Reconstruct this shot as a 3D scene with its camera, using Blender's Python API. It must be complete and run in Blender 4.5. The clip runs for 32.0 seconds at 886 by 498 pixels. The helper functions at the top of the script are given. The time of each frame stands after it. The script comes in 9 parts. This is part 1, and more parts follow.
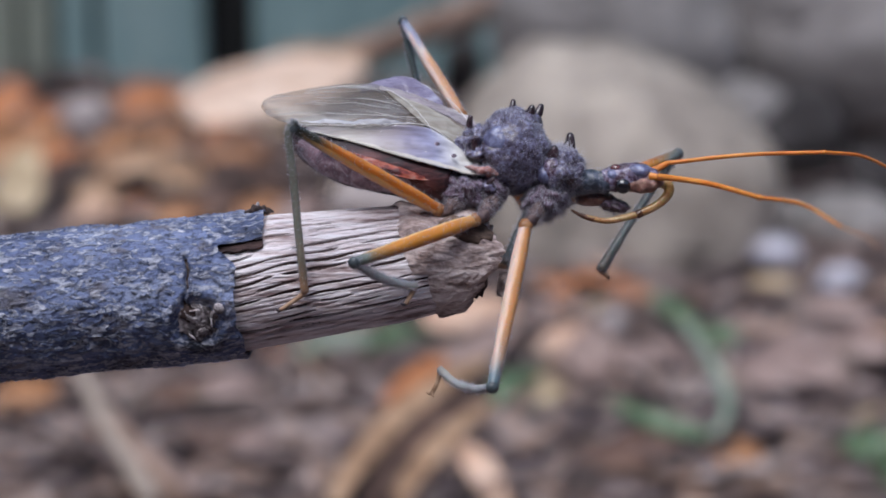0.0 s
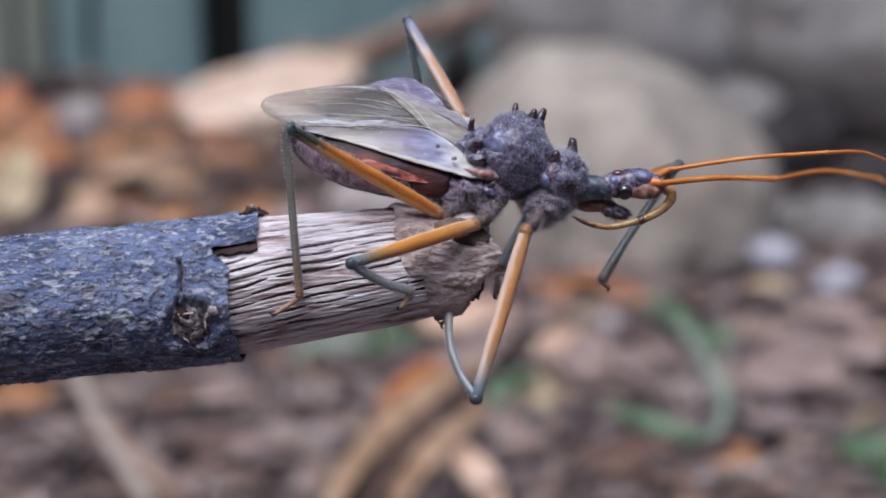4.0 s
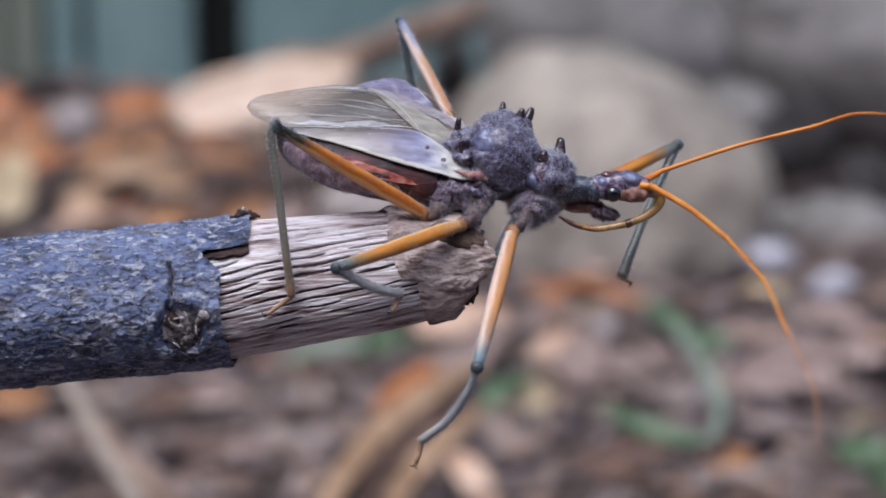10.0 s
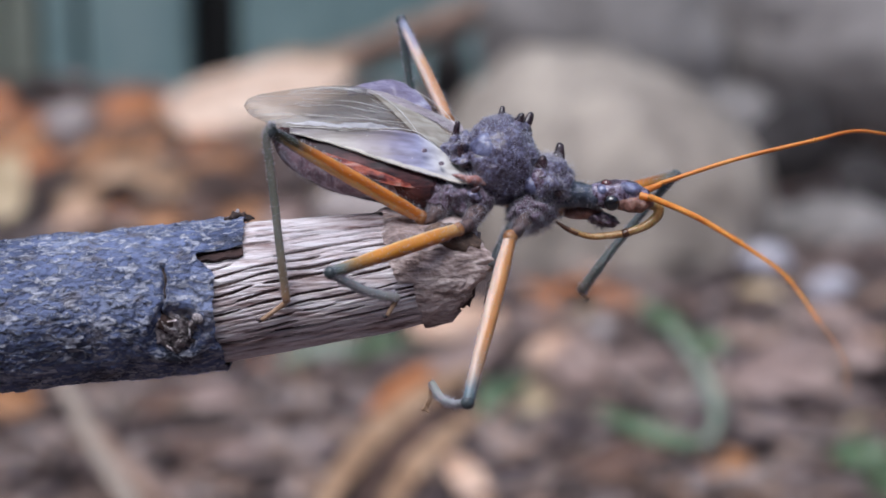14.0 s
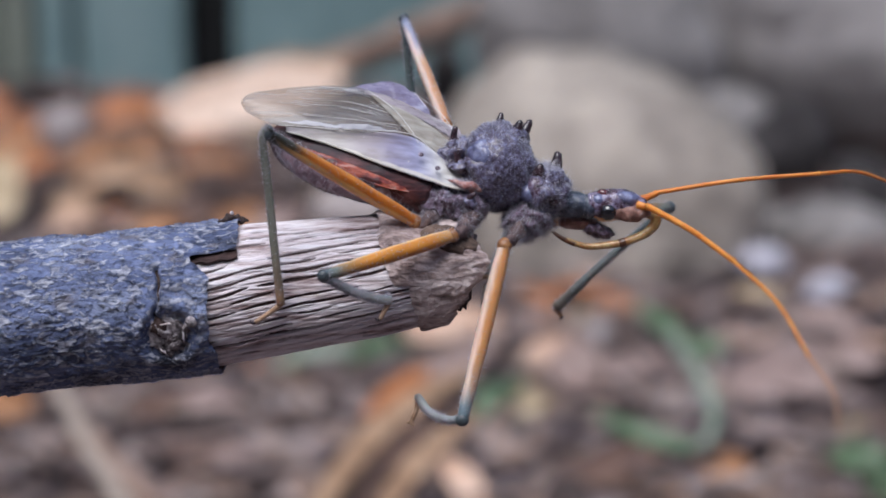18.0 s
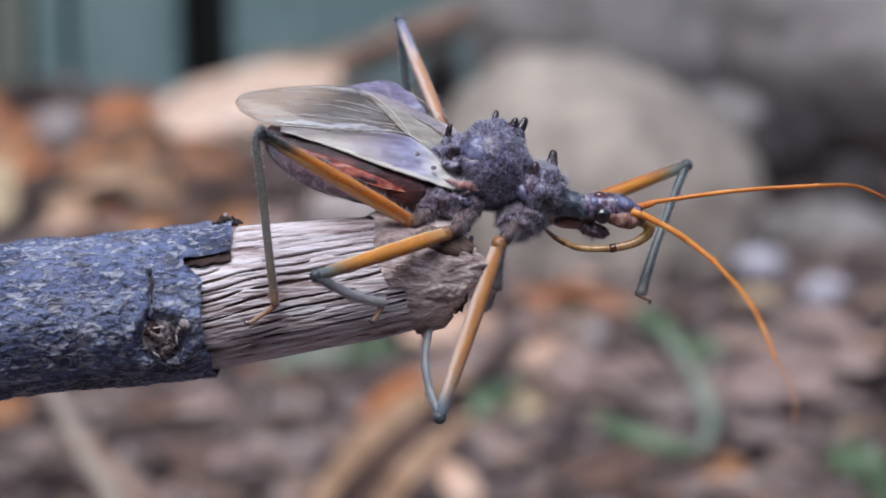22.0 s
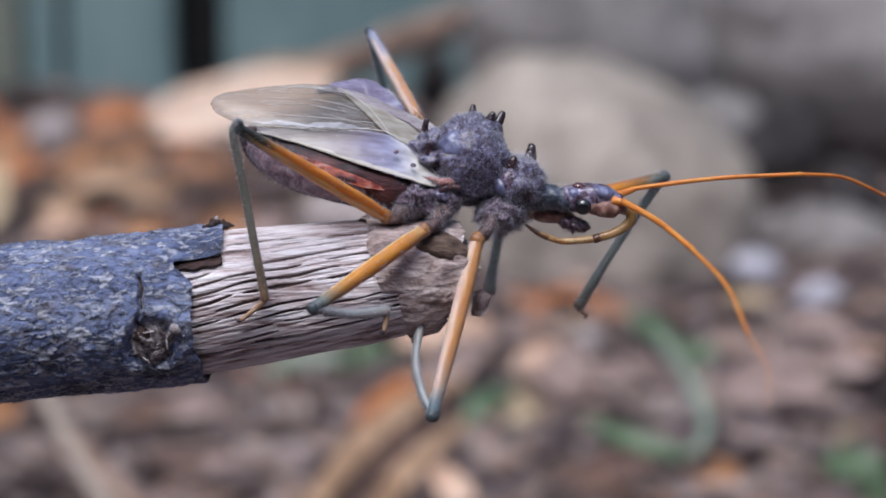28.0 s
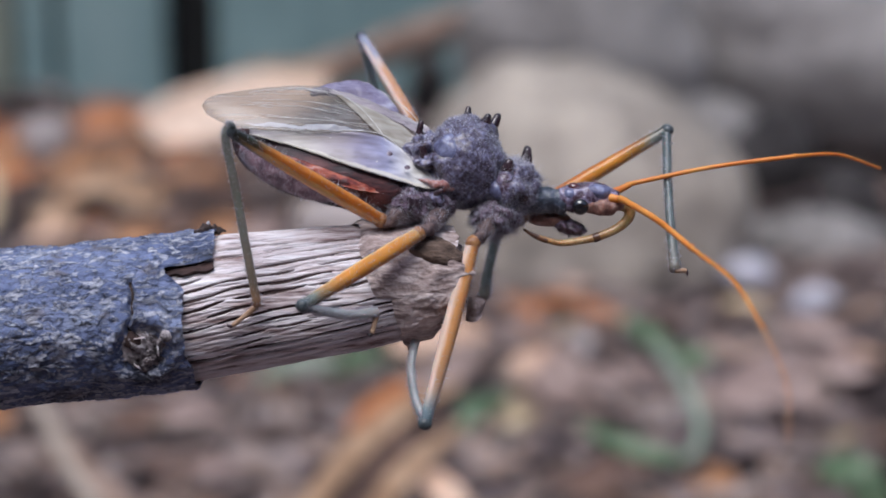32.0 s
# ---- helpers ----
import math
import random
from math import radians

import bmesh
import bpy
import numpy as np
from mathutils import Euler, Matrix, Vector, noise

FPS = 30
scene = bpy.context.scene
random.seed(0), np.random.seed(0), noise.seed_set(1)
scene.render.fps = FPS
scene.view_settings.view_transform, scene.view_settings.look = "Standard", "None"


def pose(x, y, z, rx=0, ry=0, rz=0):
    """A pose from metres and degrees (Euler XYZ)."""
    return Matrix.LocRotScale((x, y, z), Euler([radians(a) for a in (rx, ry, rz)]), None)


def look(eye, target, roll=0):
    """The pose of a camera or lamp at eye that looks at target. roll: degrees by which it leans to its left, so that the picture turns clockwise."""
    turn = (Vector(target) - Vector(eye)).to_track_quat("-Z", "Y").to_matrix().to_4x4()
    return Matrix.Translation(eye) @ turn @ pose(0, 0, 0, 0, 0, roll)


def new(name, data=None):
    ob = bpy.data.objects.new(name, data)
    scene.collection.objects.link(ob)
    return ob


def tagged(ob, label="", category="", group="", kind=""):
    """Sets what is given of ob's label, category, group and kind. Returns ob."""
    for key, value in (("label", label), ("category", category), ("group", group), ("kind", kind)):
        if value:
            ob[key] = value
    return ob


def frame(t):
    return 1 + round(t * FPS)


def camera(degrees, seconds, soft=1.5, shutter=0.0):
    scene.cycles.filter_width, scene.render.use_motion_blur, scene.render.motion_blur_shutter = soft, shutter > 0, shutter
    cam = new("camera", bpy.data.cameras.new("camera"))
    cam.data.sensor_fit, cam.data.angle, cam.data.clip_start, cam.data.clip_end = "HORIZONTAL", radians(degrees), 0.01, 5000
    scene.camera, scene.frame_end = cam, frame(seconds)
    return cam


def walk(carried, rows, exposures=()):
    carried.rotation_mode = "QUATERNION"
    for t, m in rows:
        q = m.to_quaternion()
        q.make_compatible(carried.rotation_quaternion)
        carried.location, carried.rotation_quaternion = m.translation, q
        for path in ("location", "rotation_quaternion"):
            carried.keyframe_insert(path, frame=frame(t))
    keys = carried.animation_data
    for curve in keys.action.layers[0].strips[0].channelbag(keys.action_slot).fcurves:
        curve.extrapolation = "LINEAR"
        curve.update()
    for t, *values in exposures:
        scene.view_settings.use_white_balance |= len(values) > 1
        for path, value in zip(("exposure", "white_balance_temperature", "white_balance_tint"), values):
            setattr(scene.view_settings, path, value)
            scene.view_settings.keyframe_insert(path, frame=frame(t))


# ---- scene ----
# An assassin bug on the broken end of a stick, close over leaf litter, with stones and a slatted fence behind.
cam = camera(22, 32.0, soft=1.75)
cam.data.dof.use_dof = True
cam.data.dof.aperture_fstop = 34.0
cam.data.dof.aperture_blades = 0
walk(cam, [
    (0, pose(0, -0.15385, 0.13552, 76.817, 0, 0.321)),
    (4, pose(0, -0.15246, 0.13520, 76.871, 0, 0.224)),
    (8, pose(0, -0.15108, 0.13488, 76.927, 0, 0.125)),
    (12, pose(0, -0.14971, 0.13456, 76.984, 0, 0.024)),
    (16, pose(0, -0.14834, 0.13425, 77.041, 0, -0.078)),
    (20, pose(0, -0.14699, 0.13394, 77.099, 0, -0.181)),
    (24, pose(0, -0.14565, 0.13363, 77.158, 0, -0.287)),
    (28, pose(0, -0.14433, 0.13332, 77.218, 0, -0.393)),
    (30, pose(0, -0.14366, 0.13317, 77.249, 0, -0.447)),
    (30.5, pose(0, -0.14348, 0.13312, 77.292, 0, -0.466)),
    (31, pose(0, -0.14348, 0.13312, 77.308, 0, -0.496)),
    (31.5, pose(0, -0.14309, 0.13303, 77.302, 0, -0.460)),
    (32, pose(0, -0.14288, 0.13299, 77.348, 0, -0.553)),
], exposures=[(0, -0.07, 5990, 10), (2, -0.04, 5990, 10), (6, 0.0, 6000, 10), (32, 0.02, 6050, 10)])

# ---- light: open shade under a bright sky ----
world = bpy.data.worlds.new("world")
scene.world = world
world.use_nodes = True
sky = world.node_tree.nodes.new("ShaderNodeTexSky")
sky.sky_type, sky.sun_disc = "NISHITA", False
sky.sun_elevation, sky.sun_rotation = radians(67), radians(205)
sky.air_density, sky.dust_density = 1.0, 2.5
world.node_tree.links.new(sky.outputs[0], world.node_tree.nodes["Background"].inputs[0])
world.node_tree.nodes["Background"].inputs[1].default_value = 0.18
sun = new("sun", bpy.data.lights.new("sun", "SUN"))
sun.data.energy, sun.data.angle, sun.data.color = 2.4, radians(40), (1.0, 0.98, 0.96)
sun.matrix_world = look((-0.18, -0.38, 1.0), (0, 0, 0))

MM = 0.001
SUBJECT = pose(0, 0, 0.10, -13, 0, 0)   # the stick's own upright, leaning with the slope of the ground


# ---- materials ----
def nodes_of(name):
    m = bpy.data.materials.new(name)
    m.use_nodes = True
    n = m.node_tree.nodes
    return m, n, m.node_tree.links, n["Principled BSDF"]


def mat(name, colours, size, rough=0.6, bump=0.3, grain=None, stretch=(1, 1, 1), spread=0.0, metal=0.0, coat=0.0,
        island=False, sub=0.0, sheen=0.0, stops=None):
    """Mottled surface: colours along a ramp over noise of that size in metres, with finer grain over it."""
    m, n, link, shader = nodes_of(name)
    co = n.new("ShaderNodeTexCoord")
    mp = n.new("ShaderNodeMapping")
    mp.inputs["Scale"].default_value = [1 / (size * s) for s in stretch]
    link.new(co.outputs["Object"], mp.inputs[0])
    n1 = n.new("ShaderNodeTexNoise")
    n1.inputs["Scale"].default_value, n1.inputs["Detail"].default_value, n1.inputs["Roughness"].default_value = 1.0, 5, 0.6
    link.new(mp.outputs[0], n1.inputs["Vector"])
    n2 = n.new("ShaderNodeTexNoise")
    n2.inputs["Scale"].default_value, n2.inputs["Detail"].default_value = (size / grain if grain else 7.0), 4
    link.new(mp.outputs[0], n2.inputs["Vector"])
    mix = n.new("ShaderNodeMath")
    mix.operation = "MULTIPLY_ADD"
    mix.inputs[1].default_value = 0.35
    link.new(n2.outputs[0], mix.inputs[0])
    sub1 = n.new("ShaderNodeMath")
    sub1.operation = "MULTIPLY_ADD"
    sub1.inputs[1].default_value, sub1.inputs[2].default_value = 1.5, -0.425
    link.new(n1.outputs[0], sub1.inputs[0])
    link.new(sub1.outputs[0], mix.inputs[2])
    last = mix.outputs[0]
    if spread:
        if island:
            r = n.new("ShaderNodeNewGeometry").outputs["Random Per Island"]
        else:
            r = n.new("ShaderNodeObjectInfo").outputs["Random"]
        a = n.new("ShaderNodeMath")
        a.operation = "MULTIPLY_ADD"
        a.inputs[1].default_value, a.inputs[2].default_value = spread, -spread / 2
        link.new(r, a.inputs[0])
        b = n.new("ShaderNodeMath")
        link.new(a.outputs[0], b.inputs[0])
        link.new(last, b.inputs[1])
        last = b.outputs[0]
    ramp = n.new("ShaderNodeValToRGB")
    el = ramp.color_ramp.elements
    while len(el) < len(colours):
        el.new(0.5)
    for i, c in enumerate(colours):
        el[i].position = stops[i] if stops else 0.2 + 0.65 * i / max(1, len(colours) - 1)
        el[i].color = (*c, 1)
    link.new(last, ramp.inputs[0])
    link.new(ramp.outputs[0], shader.inputs["Base Color"])
    rr = n.new("ShaderNodeMapRange")
    rr.inputs["To Min"].default_value, rr.inputs["To Max"].default_value = max(0.03, rough - 0.12), min(1, rough + 0.12)
    link.new(n2.outputs[0], rr.inputs[0])
    link.new(rr.outputs[0], shader.inputs["Roughness"])
    shader.inputs["Metallic"].default_value = metal
    shader.inputs["Coat Weight"].default_value = coat
    shader.inputs["Sheen Weight"].default_value = sheen
    if sub:
        shader.inputs["Subsurface Weight"].default_value = sub
        shader.inputs["Subsurface Scale"].default_value = 0.0006
    if bump:
        bp = n.new("ShaderNodeBump")
        bp.inputs["Strength"].default_value, bp.inputs["Distance"].default_value = bump, size * 0.25
        link.new(mix.outputs[0], bp.inputs["Height"])
        link.new(bp.outputs[0], shader.inputs["Normal"])
    return m


def banded(name, stops, size, rough=0.32, sub=0.2, streak=0.25, line=None, line_at=0.5, speck=(0.07, 0.05, 0.045), stripe=None):
    """A limb's skin: colour by the place along the limb (0 at its root, 1 at its end), streaked lengthwise."""
    m, n, link, shader = nodes_of(name)
    uv = n.new("ShaderNodeUVMap")
    sep = n.new("ShaderNodeSeparateXYZ")
    link.new(uv.outputs[0], sep.inputs[0])
    co = n.new("ShaderNodeTexCoord")
    mp = n.new("ShaderNodeMapping")
    mp.inputs["Scale"].default_value = (0.25 / size, 1 / size, 1 / size)
    link.new(co.outputs["Object"], mp.inputs[0])
    nz = n.new("ShaderNodeTexNoise")
    nz.inputs["Detail"].default_value = 5
    nz.inputs["Scale"].default_value = 1.0
    link.new(mp.outputs[0], nz.inputs["Vector"])
    off = n.new("ShaderNodeMath")
    off.operation = "MULTIPLY_ADD"
    off.inputs[1].default_value, off.inputs[2].default_value = 0.12, -0.06
    link.new(nz.outputs[0], off.inputs[0])
    add = n.new("ShaderNodeMath")
    link.new(sep.outputs[0], add.inputs[0])
    link.new(off.outputs[0], add.inputs[1])
    ramp = n.new("ShaderNodeValToRGB")
    el = ramp.color_ramp.elements
    while len(el) < len(stops):
        el.new(0.5)
    for e, (at, c) in zip(el, stops):
        e.position, e.color = at, (*c, 1)
    link.new(add.outputs[0], ramp.inputs[0])
    dark = n.new("ShaderNodeMix")
    dark.data_type, dark.blend_type = "RGBA", "MULTIPLY"
    dark.inputs[0].default_value = streak
    link.new(ramp.outputs[0], dark.inputs[6])
    tone = n.new("ShaderNodeValToRGB")
    tone.color_ramp.elements[0].position, tone.color_ramp.elements[0].color = 0.35, (0.3, 0.25, 0.2, 1)
    tone.color_ramp.elements[1].position, tone.color_ramp.elements[1].color = 0.6, (1, 1, 1, 1)
    link.new(nz.outputs[0], tone.inputs[0])
    link.new(tone.outputs[0], dark.inputs[7])
    vo = n.new("ShaderNodeTexVoronoi")
    vo.inputs["Scale"].default_value = 0.9 / size
    link.new(co.outputs["Object"], vo.inputs["Vector"])
    dot = n.new("ShaderNodeMath")
    dot.operation = "LESS_THAN"
    dot.inputs[1].default_value = 0.055
    link.new(vo.outputs["Distance"], dot.inputs[0])
    spot = n.new("ShaderNodeMix")
    spot.data_type = "RGBA"
    spot.inputs[7].default_value = (*speck, 1)
    link.new(dot.outputs[0], spot.inputs[0])
    if line:
        # a darker line running along the limb
        far = n.new("ShaderNodeMath")
        far.operation = "SUBTRACT"
        far.inputs[1].default_value = line_at
        wav = n.new("ShaderNodeMath")
        wav.operation = "MULTIPLY_ADD"
        wav.inputs[1].default_value = 0.16
        link.new(nz.outputs[0], wav.inputs[0])
        link.new(sep.outputs[1], wav.inputs[2])
        link.new(wav.outputs[0], far.inputs[0])
        ab = n.new("ShaderNodeMath")
        ab.operation = "ABSOLUTE"
        link.new(far.outputs[0], ab.inputs[0])
        mr = n.new("ShaderNodeMapRange")
        mr.inputs["From Min"].default_value, mr.inputs["From Max"].default_value = 0.04, 0.15
        mr.inputs["To Min"].default_value, mr.inputs["To Max"].default_value = 0.85, 0.0
        link.new(ab.outputs[0], mr.inputs[0])
        ln = n.new("ShaderNodeMix")
        ln.data_type, ln.blend_type = "RGBA", "MULTIPLY"
        ln.inputs[7].default_value = (*line, 1)
        link.new(mr.outputs[0], ln.inputs[0])
        link.new(dark.outputs[2], ln.inputs[6])
        link.new(ln.outputs[2], spot.inputs[6])
    else:
        link.new(dark.outputs[2], spot.inputs[6])
    skin = spot.outputs[2]
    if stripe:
        # a paler band along one side, gone at both ends of the limb; on the thighs a painted highlight
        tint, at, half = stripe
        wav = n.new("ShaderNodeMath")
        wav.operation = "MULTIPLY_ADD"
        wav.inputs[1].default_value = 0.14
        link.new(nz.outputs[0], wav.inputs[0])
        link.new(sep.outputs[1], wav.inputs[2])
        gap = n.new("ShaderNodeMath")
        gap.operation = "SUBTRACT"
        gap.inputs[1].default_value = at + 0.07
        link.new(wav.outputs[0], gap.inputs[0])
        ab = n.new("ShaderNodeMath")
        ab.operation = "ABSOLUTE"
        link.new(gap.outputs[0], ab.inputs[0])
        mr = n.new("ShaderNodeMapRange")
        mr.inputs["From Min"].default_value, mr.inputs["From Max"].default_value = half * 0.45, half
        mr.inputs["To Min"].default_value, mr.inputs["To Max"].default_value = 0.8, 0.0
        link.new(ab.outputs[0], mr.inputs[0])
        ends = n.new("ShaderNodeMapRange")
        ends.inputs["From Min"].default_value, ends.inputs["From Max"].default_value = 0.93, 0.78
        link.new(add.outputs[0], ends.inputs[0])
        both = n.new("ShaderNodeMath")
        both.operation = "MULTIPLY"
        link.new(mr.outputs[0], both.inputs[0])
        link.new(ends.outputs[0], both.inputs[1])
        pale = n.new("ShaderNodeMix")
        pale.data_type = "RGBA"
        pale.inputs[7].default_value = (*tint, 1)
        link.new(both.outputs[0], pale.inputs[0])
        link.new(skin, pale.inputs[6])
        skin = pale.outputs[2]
    link.new(skin, shader.inputs["Base Color"])
    shader.inputs["Roughness"].default_value = rough
    shader.inputs["Subsurface Weight"].default_value = sub
    shader.inputs["Subsurface Scale"].default_value = 0.0005
    bp = n.new("ShaderNodeBump")
    bp.inputs["Strength"].default_value, bp.inputs["Distance"].default_value = 0.35, size * 0.3
    link.new(nz.outputs[0], bp.inputs["Height"])
    link.new(bp.outputs[0], shader.inputs["Normal"])
    return m


def film(name, tint, streak, clear, rough):
    """A thin clear skin such as an insect's wing: part see-through, with pale lengthwise streaks as painted crease
    highlights.
    """
    m, n, link, shader = nodes_of(name)
    shader.inputs["Roughness"].default_value = rough
    shader.inputs["Specular IOR Level"].default_value = 0.4
    co = n.new("ShaderNodeTexCoord")
    mp = n.new("ShaderNodeMapping")
    mp.inputs["Rotation"].default_value = (0, radians(8), 0)
    mp.inputs["Scale"].default_value = (170, 1500, 1500)
    link.new(co.outputs["Object"], mp.inputs[0])
    nz = n.new("ShaderNodeTexNoise")
    nz.inputs["Scale"].default_value, nz.inputs["Detail"].default_value, nz.inputs["Distortion"].default_value = 1.0, 4, 0.6
    link.new(mp.outputs[0], nz.inputs["Vector"])
    wide = n.new("ShaderNodeTexNoise")
    wide.inputs["Scale"].default_value, wide.inputs["Detail"].default_value = 0.22, 2
    link.new(mp.outputs[0], wide.inputs["Vector"])
    both = n.new("ShaderNodeMath")
    both.operation = "MULTIPLY_ADD"
    both.inputs[1].default_value = 0.8
    link.new(wide.outputs[0], both.inputs[0])
    link.new(nz.outputs[0], both.inputs[2])
    mr = n.new("ShaderNodeMapRange")
    mr.inputs["From Min"].default_value, mr.inputs["From Max"].default_value = 0.72, 1.42
    link.new(both.outputs[0], mr.inputs[0])
    col = n.new("ShaderNodeMix")
    col.data_type = "RGBA"
    col.inputs[6].default_value, col.inputs[7].default_value = (*tint, 1), (*streak, 1)
    link.new(mr.outputs[0], col.inputs[0])
    link.new(col.outputs[2], shader.inputs["Base Color"])
    bp = n.new("ShaderNodeBump")
    bp.inputs["Strength"].default_value, bp.inputs["Distance"].default_value = 0.4, 0.00015
    link.new(nz.outputs[0], bp.inputs["Height"])
    link.new(bp.outputs[0], shader.inputs["Normal"])
    tr = n.new("ShaderNodeBsdfTransparent")
    tr.inputs[0].default_value = (0.93, 0.9, 0.86, 1)
    cl = n.new("ShaderNodeMapRange")
    cl.inputs["To Min"].default_value, cl.inputs["To Max"].default_value = clear + 0.05, clear - 0.2
    link.new(mr.outputs[0], cl.inputs[0])
    mix = n.new("ShaderNodeMixShader")
    link.new(cl.outputs[0], mix.inputs[0])
    link.new(shader.outputs[0], mix.inputs[1])
    link.new(tr.outputs[0], mix.inputs[2])
    link.new(mix.outputs[0], n["Material Output"].inputs[0])
    return m


def flaky_bark(name):
    """Smooth blue-grey bark with pale curled flakes, fine lengthwise scratches and brown scabs."""
    m, n, link, shader = nodes_of(name)
    co = n.new("ShaderNodeTexCoord")

    def field(kind, scale, detail=4.0, rough=0.5, warp=0.0):
        mp = n.new("ShaderNodeMapping")
        mp.inputs["Scale"].default_value = scale
        link.new(co.outputs["Object"], mp.inputs[0])
        tex = n.new(kind)
        tex.inputs["Detail"].default_value, tex.inputs["Roughness"].default_value, tex.inputs["Distortion"].default_value = detail, rough, warp
        tex.inputs["Scale"].default_value = 1.0
        link.new(mp.outputs[0], tex.inputs["Vector"])
        return tex

    def ramp(source, stops):
        r = n.new("ShaderNodeValToRGB")
        el = r.color_ramp.elements
        while len(el) < len(stops):
            el.new(0.5)
        for e, (at, c) in zip(el, stops):
            e.position, e.color = at, (*c, 1) if len(c) == 3 else (c[0], c[0], c[0], 1)
        link.new(source, r.inputs[0])
        return r.outputs[0]

    def blend(factor, a, b):
        mix = n.new("ShaderNodeMix")
        mix.data_type = "RGBA"
        link.new(factor, mix.inputs[0])
        link.new(a, mix.inputs[6])
        if isinstance(b, tuple):
            mix.inputs[7].default_value = (*b, 1)
        else:
            link.new(b, mix.inputs[7])
        return mix.outputs[2]

    broad = field("ShaderNodeTexNoise", (190, 330, 330))
    base = ramp(broad.outputs[0], [(0.33, (0.038, 0.045, 0.08)), (0.45, (0.105, 0.135, 0.265)), (0.56, (0.205, 0.25, 0.44)), (0.68, (0.34, 0.385, 0.55))])
    scratch = field("ShaderNodeTexNoise", (1100, 3000, 3000), 6, 0.72)
    tone = ramp(scratch.outputs[0], [(0.36, (0.10,)), (0.46, (0.75,)), (0.54, (1.0,)), (0.68, (1.0,))])
    worn = n.new("ShaderNodeMix")
    worn.data_type, worn.blend_type = "RGBA", "MULTIPLY"
    worn.inputs[0].default_value = 0.9
    link.new(base, worn.inputs[6])
    link.new(tone, worn.inputs[7])
    flake = field("ShaderNodeTexNoise", (1000, 2300, 2300), 4, 0.6, 0.9)
    mask = ramp(flake.outputs[0], [(0.505, (0.0,)), (0.565, (0.85,))])
    pale = ramp(scratch.outputs[0], [(0.35, (0.15, 0.16, 0.22)), (0.5, (0.40, 0.415, 0.51)), (0.62, (0.70, 0.70, 0.755))])
    scab = field("ShaderNodeTexNoise", (420, 700, 700))
    scabs = ramp(scab.outputs[0], [(0.60, (0.0,)), (0.68, (0.7,))])
    skin = blend(mask, worn.outputs[2], pale)
    skin = blend(scabs, skin, (0.17, 0.15, 0.165))
    link.new(skin, shader.inputs["Base Color"])
    shader.inputs["Roughness"].default_value = 0.55
    lift = n.new("ShaderNodeMath")
    lift.operation = "MULTIPLY_ADD"
    lift.inputs[1].default_value = 0.8
    link.new(mask, lift.inputs[0])
    link.new(scratch.outputs[0], lift.inputs[2])
    bp = n.new("ShaderNodeBump")
    bp.inputs["Strength"].default_value, bp.inputs["Distance"].default_value = 0.9, 0.00024
    link.new(lift.outputs[0], bp.inputs["Height"])
    link.new(bp.outputs[0], shader.inputs["Normal"])
    return m


BARK = flaky_bark("blue_grey_bark")
BARK_IN = mat("torn_bark_edge", [(0.015, 0.010, 0.010), (0.05, 0.032, 0.029), (0.12, 0.085, 0.078)], 0.0006, 0.85, 0.6)
WOOD = mat("weathered_wood", [(0.22, 0.13, 0.12), (0.56, 0.465, 0.47), (0.77, 0.70, 0.725), (0.90, 0.865, 0.89)], 0.0011, 0.75, 0.7, grain=0.00015, stretch=(6, 0.6, 0.6), stops=(0.2, 0.36, 0.54, 0.8))
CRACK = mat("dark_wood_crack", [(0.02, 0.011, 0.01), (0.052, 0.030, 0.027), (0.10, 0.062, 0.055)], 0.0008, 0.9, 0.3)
BAST = mat("fibrous_inner_bark", [(0.10, 0.07, 0.065), (0.32, 0.24, 0.225), (0.56, 0.46, 0.44), (0.76, 0.67, 0.655)], 0.0013, 0.9, 0.8, grain=0.0002, stretch=(2.2, 0.8, 0.8))
HOLLOW_BROWN = mat("hollow_shade_brown", [(0.045, 0.028, 0.022), (0.13, 0.085, 0.064), (0.27, 0.19, 0.155)], 0.0009, 0.9, 0.8, grain=0.0002, stretch=(2, 0.8, 0.8))
TORN = mat("red_brown_torn_bast", [(0.01, 0.006, 0.006), (0.038, 0.018, 0.017), (0.085, 0.045, 0.04)], 0.0006, 0.85, 0.6, stretch=(3, 1, 1))
COXA = mat("brown_leg_root", [(0.03, 0.017, 0.022), (0.10, 0.062, 0.062), (0.25, 0.165, 0.135)], 0.0004, 0.55, 0.8)
KNOT = mat("knot_wood", [(0.03, 0.025, 0.027), (0.16, 0.135, 0.14), (0.42, 0.375, 0.385), (0.70, 0.64, 0.65)], 0.0011, 0.8, 1.0, grain=0.00016, stops=(0.3, 0.42, 0.56, 0.8))
SHELL = mat("dusty_purple_shell", [(0.014, 0.007, 0.015), (0.062, 0.043, 0.075), (0.155, 0.145, 0.24), (0.32, 0.345, 0.50)], 0.00030, 0.36, 0.7, grain=0.00008, coat=0.35, stops=(0.22, 0.42, 0.62, 0.9), sheen=0.2)
SHELL_LOW = mat("dusty_mauve_underside", [(0.02, 0.008, 0.016), (0.085, 0.045, 0.075), (0.22, 0.165, 0.235), (0.42, 0.37, 0.46)], 0.00036, 0.35, 1.0, grain=0.0001, coat=0.25, stops=(0.3, 0.46, 0.64, 0.85), sheen=0.15)
SPINE = mat("dark_spine_horn", [(0.012, 0.006, 0.008), (0.035, 0.018, 0.024), (0.075, 0.042, 0.05)], 0.0004, 0.28, 0.2, coat=0.4)
